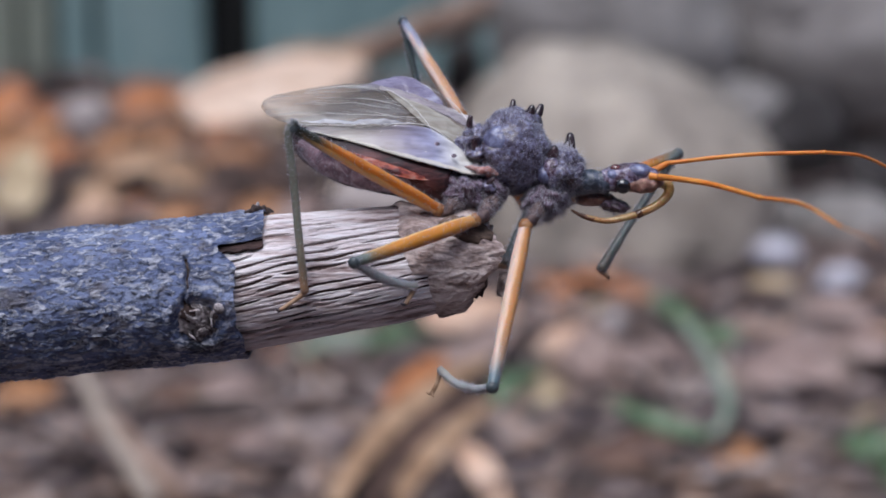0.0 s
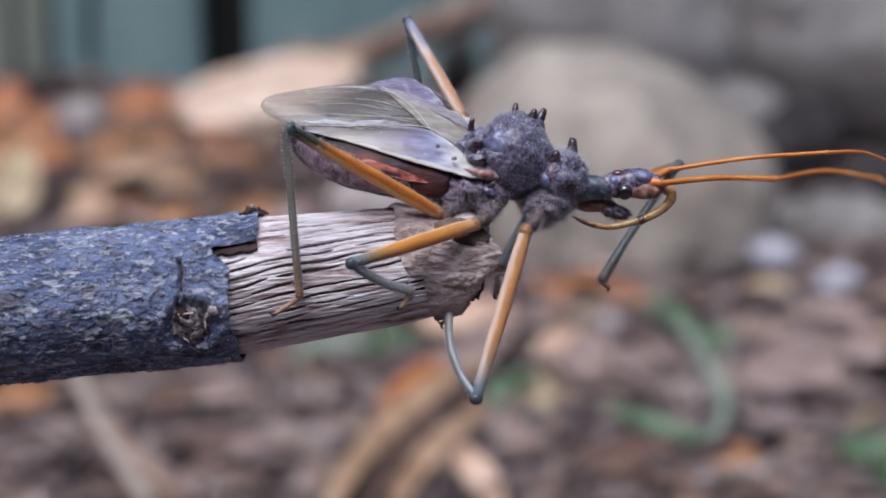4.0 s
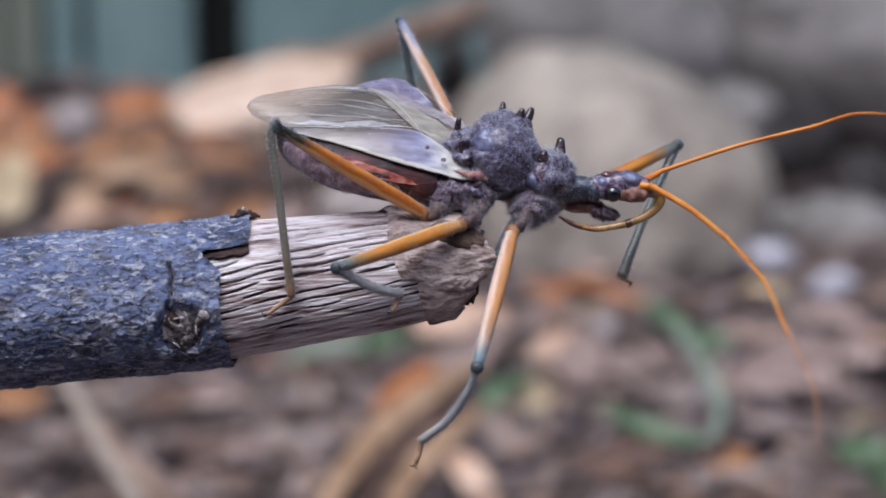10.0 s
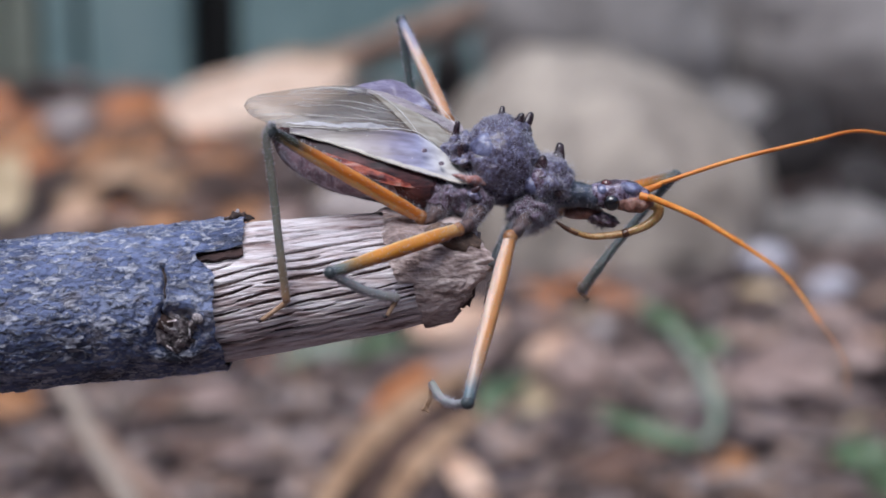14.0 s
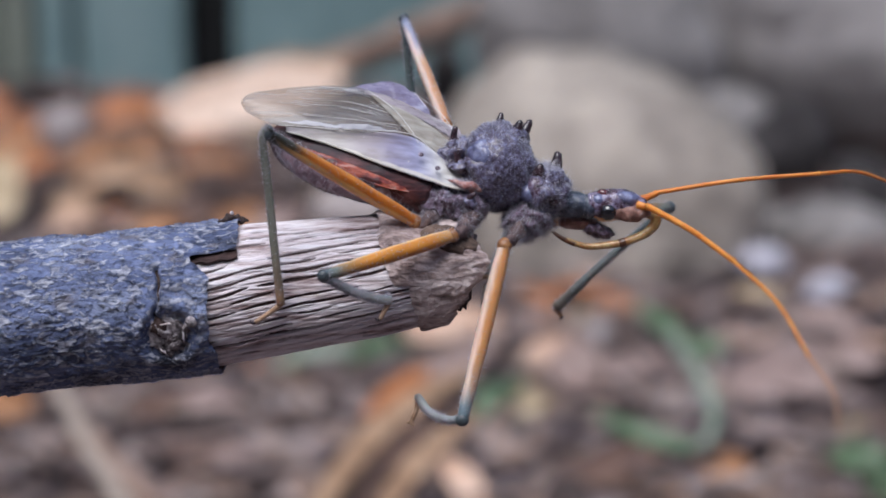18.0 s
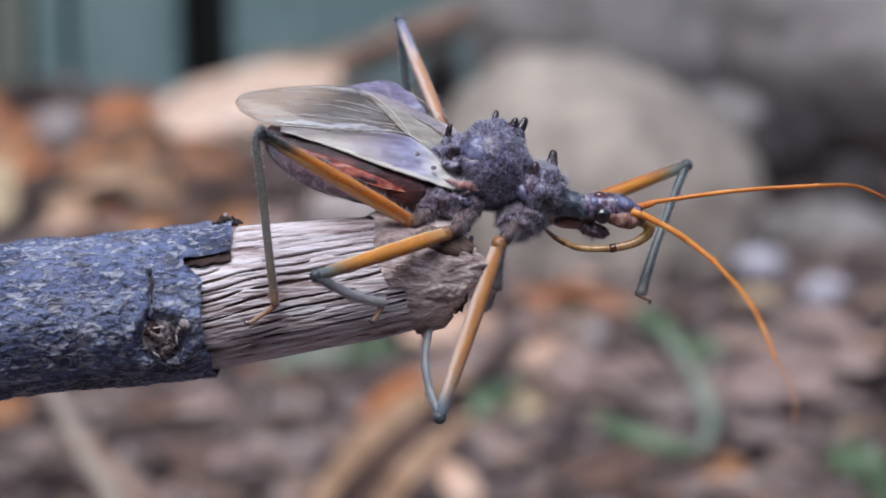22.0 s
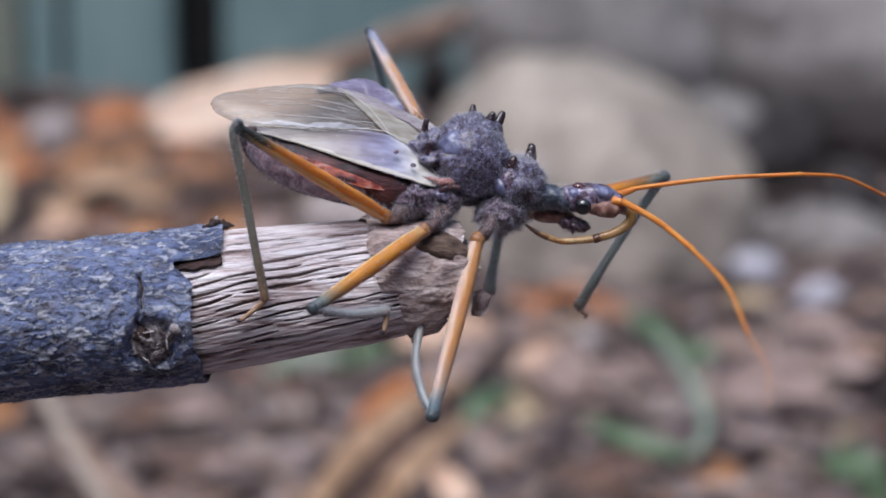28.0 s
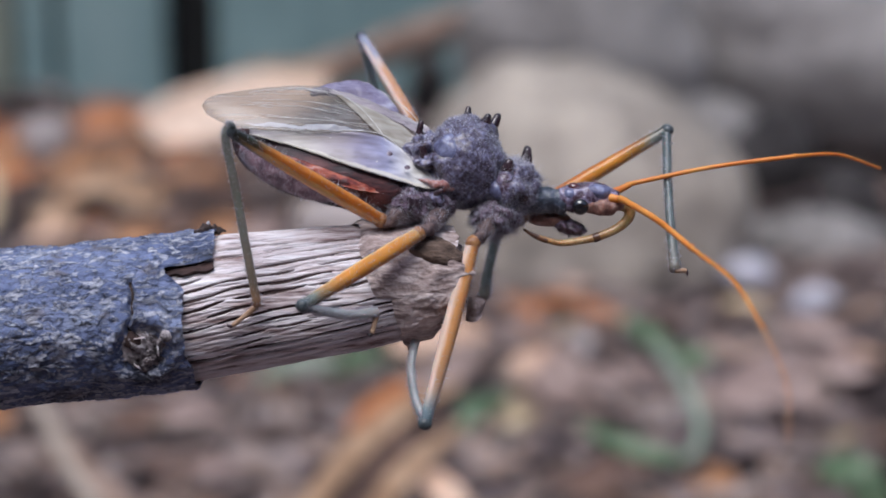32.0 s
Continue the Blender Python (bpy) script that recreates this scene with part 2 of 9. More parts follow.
# pale lilac puts the shell's bluish sky sheen into the colour
LILAC = mat("lilac_sheen_shell", [(0.05, 0.04, 0.08), (0.125, 0.13, 0.235), (0.25, 0.275, 0.44)], 0.0006, 0.42, 0.25, grain=0.00012, coat=0.4, stops=(0.2, 0.5, 0.8))
HAIR = mat("grey_hair", [(0.36, 0.345, 0.41), (0.62, 0.60, 0.66)], 0.0005, 0.7, 0.0)
FROST = mat("pale_blue_bristle", [(0.36, 0.37, 0.50), (0.70, 0.72, 0.84)], 0.0003, 0.5, 0.0)
HAIR_DARK = mat("violet_grey_hair", [(0.06, 0.05, 0.09), (0.22, 0.205, 0.30)], 0.0005, 0.6, 0.0)
HEAD = mat("purple_brown_head", [(0.025, 0.011, 0.016), (0.085, 0.045, 0.07), (0.20, 0.16, 0.25), (0.38, 0.38, 0.54)], 0.0007, 0.28, 0.9, grain=0.00013, coat=0.5, stops=(0.25, 0.42, 0.58, 0.8))
NECK_M = mat("blue_black_neck", [(0.012, 0.014, 0.022), (0.045, 0.058, 0.088), (0.18, 0.2, 0.28)], 0.0005, 0.35, 0.8, coat=0.3)
FACE = mat("pink_brown_face", [(0.13, 0.055, 0.045), (0.31, 0.165, 0.13), (0.52, 0.36, 0.31)], 0.0006, 0.4, 0.3, sub=0.2)
EYE = mat("black_eye", [(0.006, 0.006, 0.008), (0.02, 0.018, 0.02)], 0.0003, 0.12, 0.05, coat=0.8)
OCELLUS = mat("dark_red_ocellus", [(0.05, 0.012, 0.015), (0.14, 0.04, 0.04)], 0.0003, 0.15, 0.1, coat=0.6)
ORANGE = mat("orange_antenna", [(0.42, 0.11, 0.015), (0.66, 0.22, 0.03), (0.78, 0.33, 0.07)], 0.0008, 0.45, 0.2, stretch=(4, 1, 1), sub=0.2)
PALE_ORANGE = mat("faded_antenna", [(0.40, 0.15, 0.05), (0.55, 0.25, 0.10)], 0.0008, 0.5, 0.2, sub=0.2)
BEAK = mat("amber_beak", [(0.22, 0.10, 0.03), (0.42, 0.245, 0.09), (0.58, 0.41, 0.21)], 0.0008, 0.3, 0.2, sub=0.3, coat=0.3)
BEAK_TIP = mat("dark_beak_tip", [(0.04, 0.015, 0.01), (0.2, 0.08, 0.03)], 0.0006, 0.3, 0.2, coat=0.3)
ABDOMEN = mat("red_purple_abdomen", [(0.010, 0.005, 0.008), (0.032, 0.012, 0.017), (0.10, 0.03, 0.033), (0.2, 0.085, 0.085)], 0.0011, 0.6, 0.4, stretch=(3, 1, 1))
BELLY = mat("dusty_pink_belly", [(0.06, 0.03, 0.045), (0.23, 0.135, 0.17), (0.52, 0.43, 0.47)], 0.0008, 0.8, 0.6, grain=0.00012, sheen=0.3)
RED_RIM = mat("orange_red_rim", [(0.045, 0.011, 0.012), (0.20, 0.040, 0.030), (0.42, 0.105, 0.06), (0.44, 0.28, 0.25)], 0.0006, 0.4, 0.4, stretch=(4, 1, 1), stops=(0.25, 0.42, 0.6, 0.78))
VIOLET = mat("violet_rim", [(0.12, 0.09, 0.14), (0.22, 0.19, 0.29), (0.44, 0.43, 0.54)], 0.0010, 0.3, 0.3, coat=0.5, stretch=(3, 1, 1))
CREAM = banded("cream_forewing", [(0, (0.28, 0.25, 0.26)), (0.20, (0.44, 0.40, 0.37)), (0.36, (0.33, 0.285, 0.31)), (0.46, (0.26, 0.235, 0.34)), (0.56, (0.36, 0.36, 0.54)), (0.72, (0.72, 0.70, 0.68)), (0.95, (0.76, 0.73, 0.68)), (1, (0.50, 0.30, 0.26))], 0.0006, 0.34, 0.0, 0.45, speck=(0.66, 0.63, 0.6), stripe=((0.66, 0.61, 0.52), 0.97, 0.06))
CREAM_DULL = mat("mauve_cream_forewing", [(0.2, 0.155, 0.2), (0.34, 0.29, 0.31), (0.48, 0.44, 0.42)], 0.0016, 0.3, 0.4, grain=0.0003, stretch=(2.6, 1, 0.8), coat=0.3)
PEARL = film("pearly_wing_gloss", (0.52, 0.53, 0.60), (0.86, 0.88, 0.95), 0.42, 0.2)
WING_ROOT = mat("pink_wing_root", [(0.14, 0.04, 0.04), (0.40, 0.17, 0.15), (0.66, 0.47, 0.43)], 0.0005, 0.5, 0.7)
VEIN = mat("pale_vein", [(0.60, 0.57, 0.54), (0.88, 0.87, 0.88)], 0.001, 0.35, 0.1, coat=0.3)
WING = film("smoky_wing_membrane", (0.17, 0.15, 0.13), (0.44, 0.43, 0.44), 0.42, 0.2)
CLAVUS = film("mauve_clear_wing", (0.33, 0.29, 0.24), (0.66, 0.63, 0.58), 0.2, 0.28)
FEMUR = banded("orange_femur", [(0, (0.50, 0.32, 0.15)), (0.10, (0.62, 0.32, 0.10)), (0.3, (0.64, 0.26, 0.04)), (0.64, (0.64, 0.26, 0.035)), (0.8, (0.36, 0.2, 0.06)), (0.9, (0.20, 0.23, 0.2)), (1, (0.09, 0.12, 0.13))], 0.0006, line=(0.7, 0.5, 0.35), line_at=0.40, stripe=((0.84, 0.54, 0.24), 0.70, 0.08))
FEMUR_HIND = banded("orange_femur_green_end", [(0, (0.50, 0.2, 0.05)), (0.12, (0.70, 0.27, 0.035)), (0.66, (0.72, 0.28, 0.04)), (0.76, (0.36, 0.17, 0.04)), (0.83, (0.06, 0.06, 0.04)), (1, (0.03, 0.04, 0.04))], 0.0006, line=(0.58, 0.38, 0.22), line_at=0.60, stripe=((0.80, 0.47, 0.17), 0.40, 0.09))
# the broad stripe puts the front thigh's glossy highlight into its colour
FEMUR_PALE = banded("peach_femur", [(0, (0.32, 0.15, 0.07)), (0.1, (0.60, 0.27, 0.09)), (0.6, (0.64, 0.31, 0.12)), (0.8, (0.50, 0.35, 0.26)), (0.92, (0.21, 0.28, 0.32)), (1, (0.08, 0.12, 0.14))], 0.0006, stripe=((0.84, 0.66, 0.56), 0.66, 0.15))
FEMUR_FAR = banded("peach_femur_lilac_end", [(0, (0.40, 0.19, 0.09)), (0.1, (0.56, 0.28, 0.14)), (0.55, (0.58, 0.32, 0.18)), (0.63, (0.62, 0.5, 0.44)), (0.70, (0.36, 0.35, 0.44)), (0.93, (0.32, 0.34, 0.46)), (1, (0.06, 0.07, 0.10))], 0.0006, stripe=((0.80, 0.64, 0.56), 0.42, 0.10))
TIBIA = banded("grey_green_tibia", [(0, (0.05, 0.07, 0.08)), (0.15, (0.10, 0.128, 0.128)), (0.8, (0.125, 0.145, 0.138)), (1, (0.2, 0.18, 0.15))], 0.0005, speck=(0.5, 0.52, 0.5))
TIBIA_PALE = banded("pale_grey_tibia", [(0, (0.09, 0.12, 0.14)), (0.15, (0.34, 0.37, 0.385)), (0.8, (0.44, 0.455, 0.46)), (1, (0.38, 0.365, 0.34))], 0.0005, speck=(0.85, 0.84, 0.84), streak=0.45)
TIBIA_RUST = banded("tibia_with_brown_end", [(0, (0.06, 0.075, 0.075)), (0.12, (0.165, 0.175, 0.15)), (0.78, (0.235, 0.232, 0.19)), (0.92, (0.26, 0.2, 0.14)), (1, (0.38, 0.22, 0.12))], 0.0005, speck=(0.6, 0.61, 0.58), streak=0.35)
TROCHANTER = mat("amber_brown_joint", [(0.14, 0.05, 0.02), (0.38, 0.17, 0.06), (0.60, 0.36, 0.17)], 0.0004, 0.4, 0.5, coat=0.2)
TARSUS = mat("brown_tarsus", [(0.2, 0.11, 0.06), (0.42, 0.26, 0.16), (0.55, 0.38, 0.26)], 0.0006, 0.5, 0.2)
JOINT = mat("black_knee", [(0.03, 0.035, 0.04), (0.10, 0.125, 0.135)], 0.0004, 0.35, 0.2)

SOIL = mat("leaf_mould", [(0.03, 0.021, 0.024), (0.085, 0.063, 0.066), (0.15, 0.113, 0.114), (0.22, 0.176, 0.176)], 0.022, 0.95, 0.8, grain=0.004)
LITTER = mat("litter_chips", [(0.040, 0.029, 0.032), (0.118, 0.087, 0.088), (0.225, 0.168, 0.158), (0.325, 0.262, 0.242), (0.31, 0.19, 0.13), (0.46, 0.39, 0.37)], 0.02, 0.85, 0.4, spread=0.66, island=True)
LEAF_TAN = mat("tan_dry_leaf", [(0.46, 0.27, 0.18), (0.64, 0.42, 0.30), (0.72, 0.53, 0.42)], 0.012, 0.6, 0.3, grain=0.002)
LEAF_PALE = mat("pale_peach_leaf", [(0.60, 0.40, 0.28), (0.80, 0.60, 0.465), (0.88, 0.71, 0.59)], 0.014, 0.55, 0.3, grain=0.002)
LEAF_OCHRE = mat("ochre_dry_leaf", [(0.22, 0.12, 0.065), (0.46, 0.285, 0.17), (0.62, 0.44, 0.305)], 0.012, 0.6, 0.3, grain=0.002)
DARK_BARK = mat("dark_brown_bark", [(0.014, 0.009, 0.009), (0.045, 0.03, 0.027), (0.10, 0.068, 0.058)], 0.01, 0.9, 0.7, grain=0.002)
LEAF_PINK = mat("pinkish_dry_leaf", [(0.19, 0.125, 0.108), (0.32, 0.225, 0.198), (0.42, 0.32, 0.29)], 0.012, 0.65, 0.3, grain=0.002)
LEAF_RUST = mat("rust_dry_leaf", [(0.20, 0.065, 0.02), (0.46, 0.165, 0.055), (0.60, 0.28, 0.12)], 0.012, 0.6, 0.3, grain=0.002)
LEAF_CREAM = mat("cream_dry_leaf", [(0.30, 0.21, 0.115), (0.54, 0.41, 0.25), (0.68, 0.55, 0.38)], 0.012, 0.6, 0.3, grain=0.002)
LEAF_WARM = mat("warm_brown_leaf", [(0.18, 0.075, 0.03), (0.42, 0.20, 0.09), (0.54, 0.31, 0.18)], 0.012, 0.7, 0.3, grain=0.002)
LEAF_BROWN = mat("brown_dry_leaf", [(0.05, 0.026, 0.02), (0.13, 0.07, 0.05), (0.24, 0.145, 0.105)], 0.012, 0.7, 0.3, grain=0.002)
GRASS = mat("green_grass", [(0.05, 0.085, 0.045), (0.10, 0.155, 0.08), (0.18, 0.245, 0.15)], 0.01, 0.5, 0.2, sub=0.1)
GRASS_PALE = mat("pale_green_blade", [(0.16, 0.20, 0.14), (0.25, 0.30, 0.23), (0.38, 0.42, 0.35)], 0.01, 0.45, 0.2)
STONE = mat("beige_stone", [(0.12, 0.10, 0.085), (0.265, 0.225, 0.192), (0.415, 0.355, 0.30), (0.51, 0.44, 0.365)], 0.024, 0.85, 0.5, grain=0.004)
STONE_GREY = mat("grey_stone", [(0.11, 0.098, 0.093), (0.225, 0.205, 0.196), (0.35, 0.322, 0.308)], 0.03, 0.85, 0.5, grain=0.004)
LOG = mat("grey_log", [(0.085, 0.074, 0.07), (0.19, 0.17, 0.163), (0.31, 0.285, 0.275)], 0.02, 0.9, 0.7, grain=0.004, stretch=(5, 1, 1))
QUARTZ = mat("pale_lilac_pebble", [(0.40, 0.38, 0.43), (0.58, 0.56, 0.62)], 0.008, 0.5, 0.2)
PEBBLE = mat("pinkish_grey_pebble", [(0.26, 0.215, 0.205), (0.42, 0.36, 0.345), (0.52, 0.46, 0.45)], 0.008, 0.7, 0.3)
TWIG = mat("brown_twig", [(0.10, 0.065, 0.055), (0.22, 0.15, 0.13), (0.33, 0.25, 0.225)], 0.008, 0.8, 0.5)
TWIG_WARM = mat("warm_brown_stick", [(0.14, 0.085, 0.06), (0.28, 0.185, 0.14), (0.4, 0.29, 0.24)], 0.012, 0.8, 0.5)
TWIG_PALE = mat("pale_stem", [(0.28, 0.22, 0.18), (0.45, 0.37, 0.31)], 0.008, 0.7, 0.3)
FENCE = mat("teal_painted_slat", [(0.145, 0.22, 0.22), (0.208, 0.302, 0.297), (0.27, 0.36, 0.35)], 0.05, 0.55, 0.2, grain=0.006, stretch=(1, 1, 4))
FENCE_OLD = mat("weathered_green_slat", [(0.15, 0.172, 0.14), (0.245, 0.268, 0.215), (0.33, 0.33, 0.265)], 0.05, 0.6, 0.2, grain=0.006, stretch=(1, 1, 4))
FENCE_EDGE = mat("mossy_yellow_slat", [(0.25, 0.25, 0.15), (0.40, 0.385, 0.25), (0.52, 0.49, 0.35)], 0.05, 0.6, 0.2, grain=0.006, stretch=(1, 1, 4))
HOLLOW_BLACK = mat("dark_hollow_chunk", [(0.012, 0.01, 0.01), (0.04, 0.034, 0.034), (0.10, 0.09, 0.09)], 0.01, 0.85, 0.5)
BLACK = mat("black_post_and_backing", [(0.002, 0.002, 0.002), (0.005, 0.005, 0.005)], 0.03, 0.95, 0.2)


# ---- mesh helpers ----
def mesh(name, pieces, material, scale=MM, smooth=True):
    """One mesh from (verts, faces[, u per vert, v per vert]) pieces."""
    vs, fs, us, ws, o = [], [], [], [], 0
    for p in pieces:
        v = np.asarray(p[0], float)
        vs.append(v)
        fs += [[i + o for i in f] for f in p[1]]
        us.append(np.asarray(p[2], float) if len(p) > 2 else np.zeros(len(v)))
        ws.append(np.asarray(p[3], float) if len(p) > 3 else np.zeros(len(v)))
        o += len(v)
    me = bpy.data.meshes.new(name)
    allv = np.concatenate(vs) * scale
    me.from_pydata(allv.tolist(), [], fs)
    u = np.concatenate(us)
    if u.any():
        lay = me.uv_layers.new(name="UVMap")
        idx = np.zeros(len(me.loops), dtype=np.int32)
        me.loops.foreach_get("vertex_index", idx)
        uv = np.zeros((len(idx), 2))
        uv[:, 0], uv[:, 1] = u[idx], np.concatenate(ws)[idx]
        lay.data.foreach_set("uv", uv.ravel())
    me.materials.append(material)
    me.validate()
    if smooth:
        me.polygons.foreach_set("use_smooth", [True] * len(me.polygons))
    me.update()
    return me


def part(name, pieces, material, parent, label="", scale=MM, smooth=True, at=None):
    ob = new(name, mesh(name, pieces, material, scale, smooth))
    ob.parent = parent
    if at is not None:
        ob.matrix_basis = at
    return tagged(ob, label) if label else ob


def holder(name, label, category, m, group=""):
    ob = new(name)
    ob.empty_display_size = 0.01
    ob.matrix_basis = m
    return tagged(ob, label, category, group)


def curve(pts, n):
    """Smooth points along a line through pts."""
    p = [np.asarray(q, float) for q in pts]
    p = [2 * p[0] - p[1]] + p + [2 * p[-1] - p[-2]]
    k = len(p) - 3
    out = []
    for i in range(n):
        s = i / (n - 1) * k
        j = min(int(s), k - 1)
        t = s - j
        a, b, c, d = p[j:j + 4]
        out.append(0.5 * (2 * b + (c - a) * t + (2 * a - 5 * b + 4 * c - d) * t * t + (3 * b - a - 3 * c + d) * t ** 3))
    return np.array(out)


def tube(pts, radii, seg=12, n=None, wobble=0.0, grain=1.0, flat=1.0, smooth=True, hint=(0, 1, 0), seed=0.0):
    """A round limb through pts with the given radii and rounded ends."""
    n = n or max(2, len(pts) * 4)
    c = curve(pts, n) if smooth and len(pts) > 2 else np.array([np.asarray(pts[0], float) + (np.asarray(pts[-1], float) - np.asarray(pts[0], float)) * i / (n - 1) for i in range(n)])
    r = np.interp(np.linspace(0, 1, n), np.linspace(0, 1, len(radii)), radii)
    d = np.gradient(c, axis=0)
    d /= np.linalg.norm(d, axis=1)[:, None] + 1e-12
    v, u, w = [], [], []
    h = np.asarray(hint, float)
    for i in range(n):
        a = h - d[i] * (h @ d[i])
        a /= np.linalg.norm(a) + 1e-9
        b = np.cross(d[i], a)
        for s in range(seg):
            q = 2 * math.pi * s / seg
            rr = r[i]
            if wobble:
                rr *= 1 + wobble * noise.noise(Vector((c[i] + (a * math.cos(q) + b * math.sin(q)) * r[i]) / grain) + Vector((seed, 0, 0)))
            v.append(c[i] + (a * math.cos(q) * flat + b * math.sin(q)) * rr)
            u.append(i / (n - 1))
            w.append(s / seg)
    f = [[i * seg + s, i * seg + (s + 1) % seg, (i + 1) * seg + (s + 1) % seg, (i + 1) * seg + s] for i in range(n - 1) for s in range(seg)]
    for i, sgn in ((0, -1), (n - 1, 1)):
        v.append(c[i] + d[i] * r[i] * 0.45 * sgn)
        u.append(i / (n - 1))
        w.append(0.5)
        k = len(v) - 1
        f += [[k, i * seg + (s + 1) % seg, i * seg + s] if sgn < 0 else [k, i * seg + s, i * seg + (s + 1) % seg] for s in range(seg)]
    return np.array(v), f, np.array(u), np.array(w)


def blob(centre, radii, bump=0.0, grain=1.0, seg=28, rings=18, turn=(0, 0, 0), seed=0.0, fine=0.0, square=1.0):
    """An uneven rounded lump."""
    rot = np.array(Euler([radians(a) for a in turn]).to_matrix())
    v = []
    for i in range(rings + 1):
        a = math.pi * i / rings
        for s in range(seg):
            q = 2 * math.pi * s / seg
            e = np.array((math.sin(a) * math.cos(q), math.sin(a) * math.sin(q), math.cos(a)))
            if square != 1.0:
                e = np.sign(e) * np.abs(e) ** square
            k = 1.0
            if bump or fine:
                w = Vector(e * np.array(radii) / grain) + Vector((seed, seed * 0.7, 0))
                k += bump * noise.noise(w) + fine * noise.noise(w * 4)
            v.append(np.array(centre) + rot @ (e * np.array(radii) * k))
    f = [[i * seg + s, i * seg + (s + 1) % seg, (i + 1) * seg + (s + 1) % seg, (i + 1) * seg + s] for i in range(rings) for s in range(seg)]
    return np.array(v), f


def strip(edge_a, edge_b, n=40, m=10, bulge=0.0, lift=(0, 0, 1), wrinkle=0.0, grain=1.0, thick=0.06):
    """A thin curved plate between two edges, with two faces and a rim."""
    a, b = curve(edge_a, n), curve(edge_b, n)
    l = np.asarray(lift, float)
    v = []
    for side in ((0, 1) if thick else (0,)):
        for i in range(n):
            for j in range(m):
                t = j / (m - 1)
                p = a[i] * (1 - t) + b[i] * t + l * bulge * 4 * t * (1 - t) * math.sin(math.pi * min(1, 0.08 + i / (n - 1)))
                if wrinkle:
                    p = p + l * wrinkle * noise.noise(Vector(p / grain))
                v.append(p - l * thick * side)
    f = [[i * m + j, (i + 1) * m + j, (i + 1) * m + j + 1, i * m + j + 1] for i in range(n - 1) for j in range(m - 1)]
    k = n * m
    if not thick:
        return np.array(v), f
    f += [[q + k for q in reversed(x)] for x in f]
    rim = [i * m for i in range(n)] + [(n - 1) * m + j for j in range(1, m)] + [i * m + m - 1 for i in range(n - 2, -1, -1)] + list(range(m - 2, 0, -1))
    f += [[rim[i], rim[(i + 1) % len(rim)], rim[(i + 1) % len(rim)] + k, rim[i] + k] for i in range(len(rim))]
    return np.array(v), f, np.repeat(np.linspace(0.001, 1, n), m).tolist() * 2, np.tile(np.linspace(0, 1, m), n).tolist() * 2


def hairs(surface, count, length, width, seed, keep=None, droop=0.0):
    """Fine hairs standing on a surface piece."""
    rng = random.Random(seed)
    v, f = surface[0], surface[1]
    cen = v.mean(axis=0)
    ov, of = [], []
    for _ in range(count):
        q = rng.choice(f)
        w = [rng.random() for _ in q]
        p = sum(v[i] * x for i, x in zip(q, w)) / sum(w)
        if keep and not keep(p):
            continue
        nrm = np.cross(v[q[1]] - v[q[0]], v[q[2]] - v[q[1]])
        nrm /= np.linalg.norm(nrm) + 1e-9
        if nrm @ (p - cen) < 0:
            nrm = -nrm
        d = nrm + np.array([rng.uniform(-0.7, 0.7) for _ in range(3)]) + np.array((0, 0, -droop))
        d /= np.linalg.norm(d)
        ln = length * rng.uniform(0.4, 1.3)
        s = np.cross(d, (0.3, 1, 0.2))
        s = s / (np.linalg.norm(s) + 1e-9) * width
        s2 = np.cross(d, s)
        k = len(ov)
        bend = np.array([rng.uniform(-0.3, 0.3) for _ in range(3)]) * ln
        ov += [p + s, p - s * 0.5 + s2 * 0.87, p - s * 0.5 - s2 * 0.87, p + d * ln + bend]
        of += [[k, k + 1, k + 3], [k + 1, k + 2, k + 3], [k + 2, k, k + 3]]
    return np.array(ov), of


# ---- ground: one sheet to the horizon ----
def ground_height(x, y):
    near = math.exp(-((x / 1.2) ** 2 + ((y - 0.4) / 1.0) ** 2))
    return (0.010 * noise.noise(Vector((x * 14, y * 14, 0))) + 0.006 * noise.noise(Vector((x * 45, y * 45, 3)))) * near - 0.006


def ground():
    def axis(mid, fine, half, far):
        a = list(np.linspace(mid - half, mid + half, fine))
        grow = [half * 1.25 ** k for k in range(1, 40) if half * 1.25 ** k < far] + [far]
        return [mid - g for g in reversed(grow)] + a + [mid + g for g in grow]
    xs, ys = axis(0, 150, 0.7, 300), axis(0.45, 150, 0.6, 300)
    v = [(x, y, ground_height(x, y)) for y in ys for x in xs]
    w = len(xs)
    f = [[j * w + i, j * w + i + 1, (j + 1) * w + i + 1, (j + 1) * w + i] for j in range(len(ys) - 1) for i in range(w - 1)]
    ob = new("ground", mesh("ground", [(v, f)], SOIL, 1.0))
    tagged(ob, "dark brown leaf mould and bare soil", "ground", kind="structure")


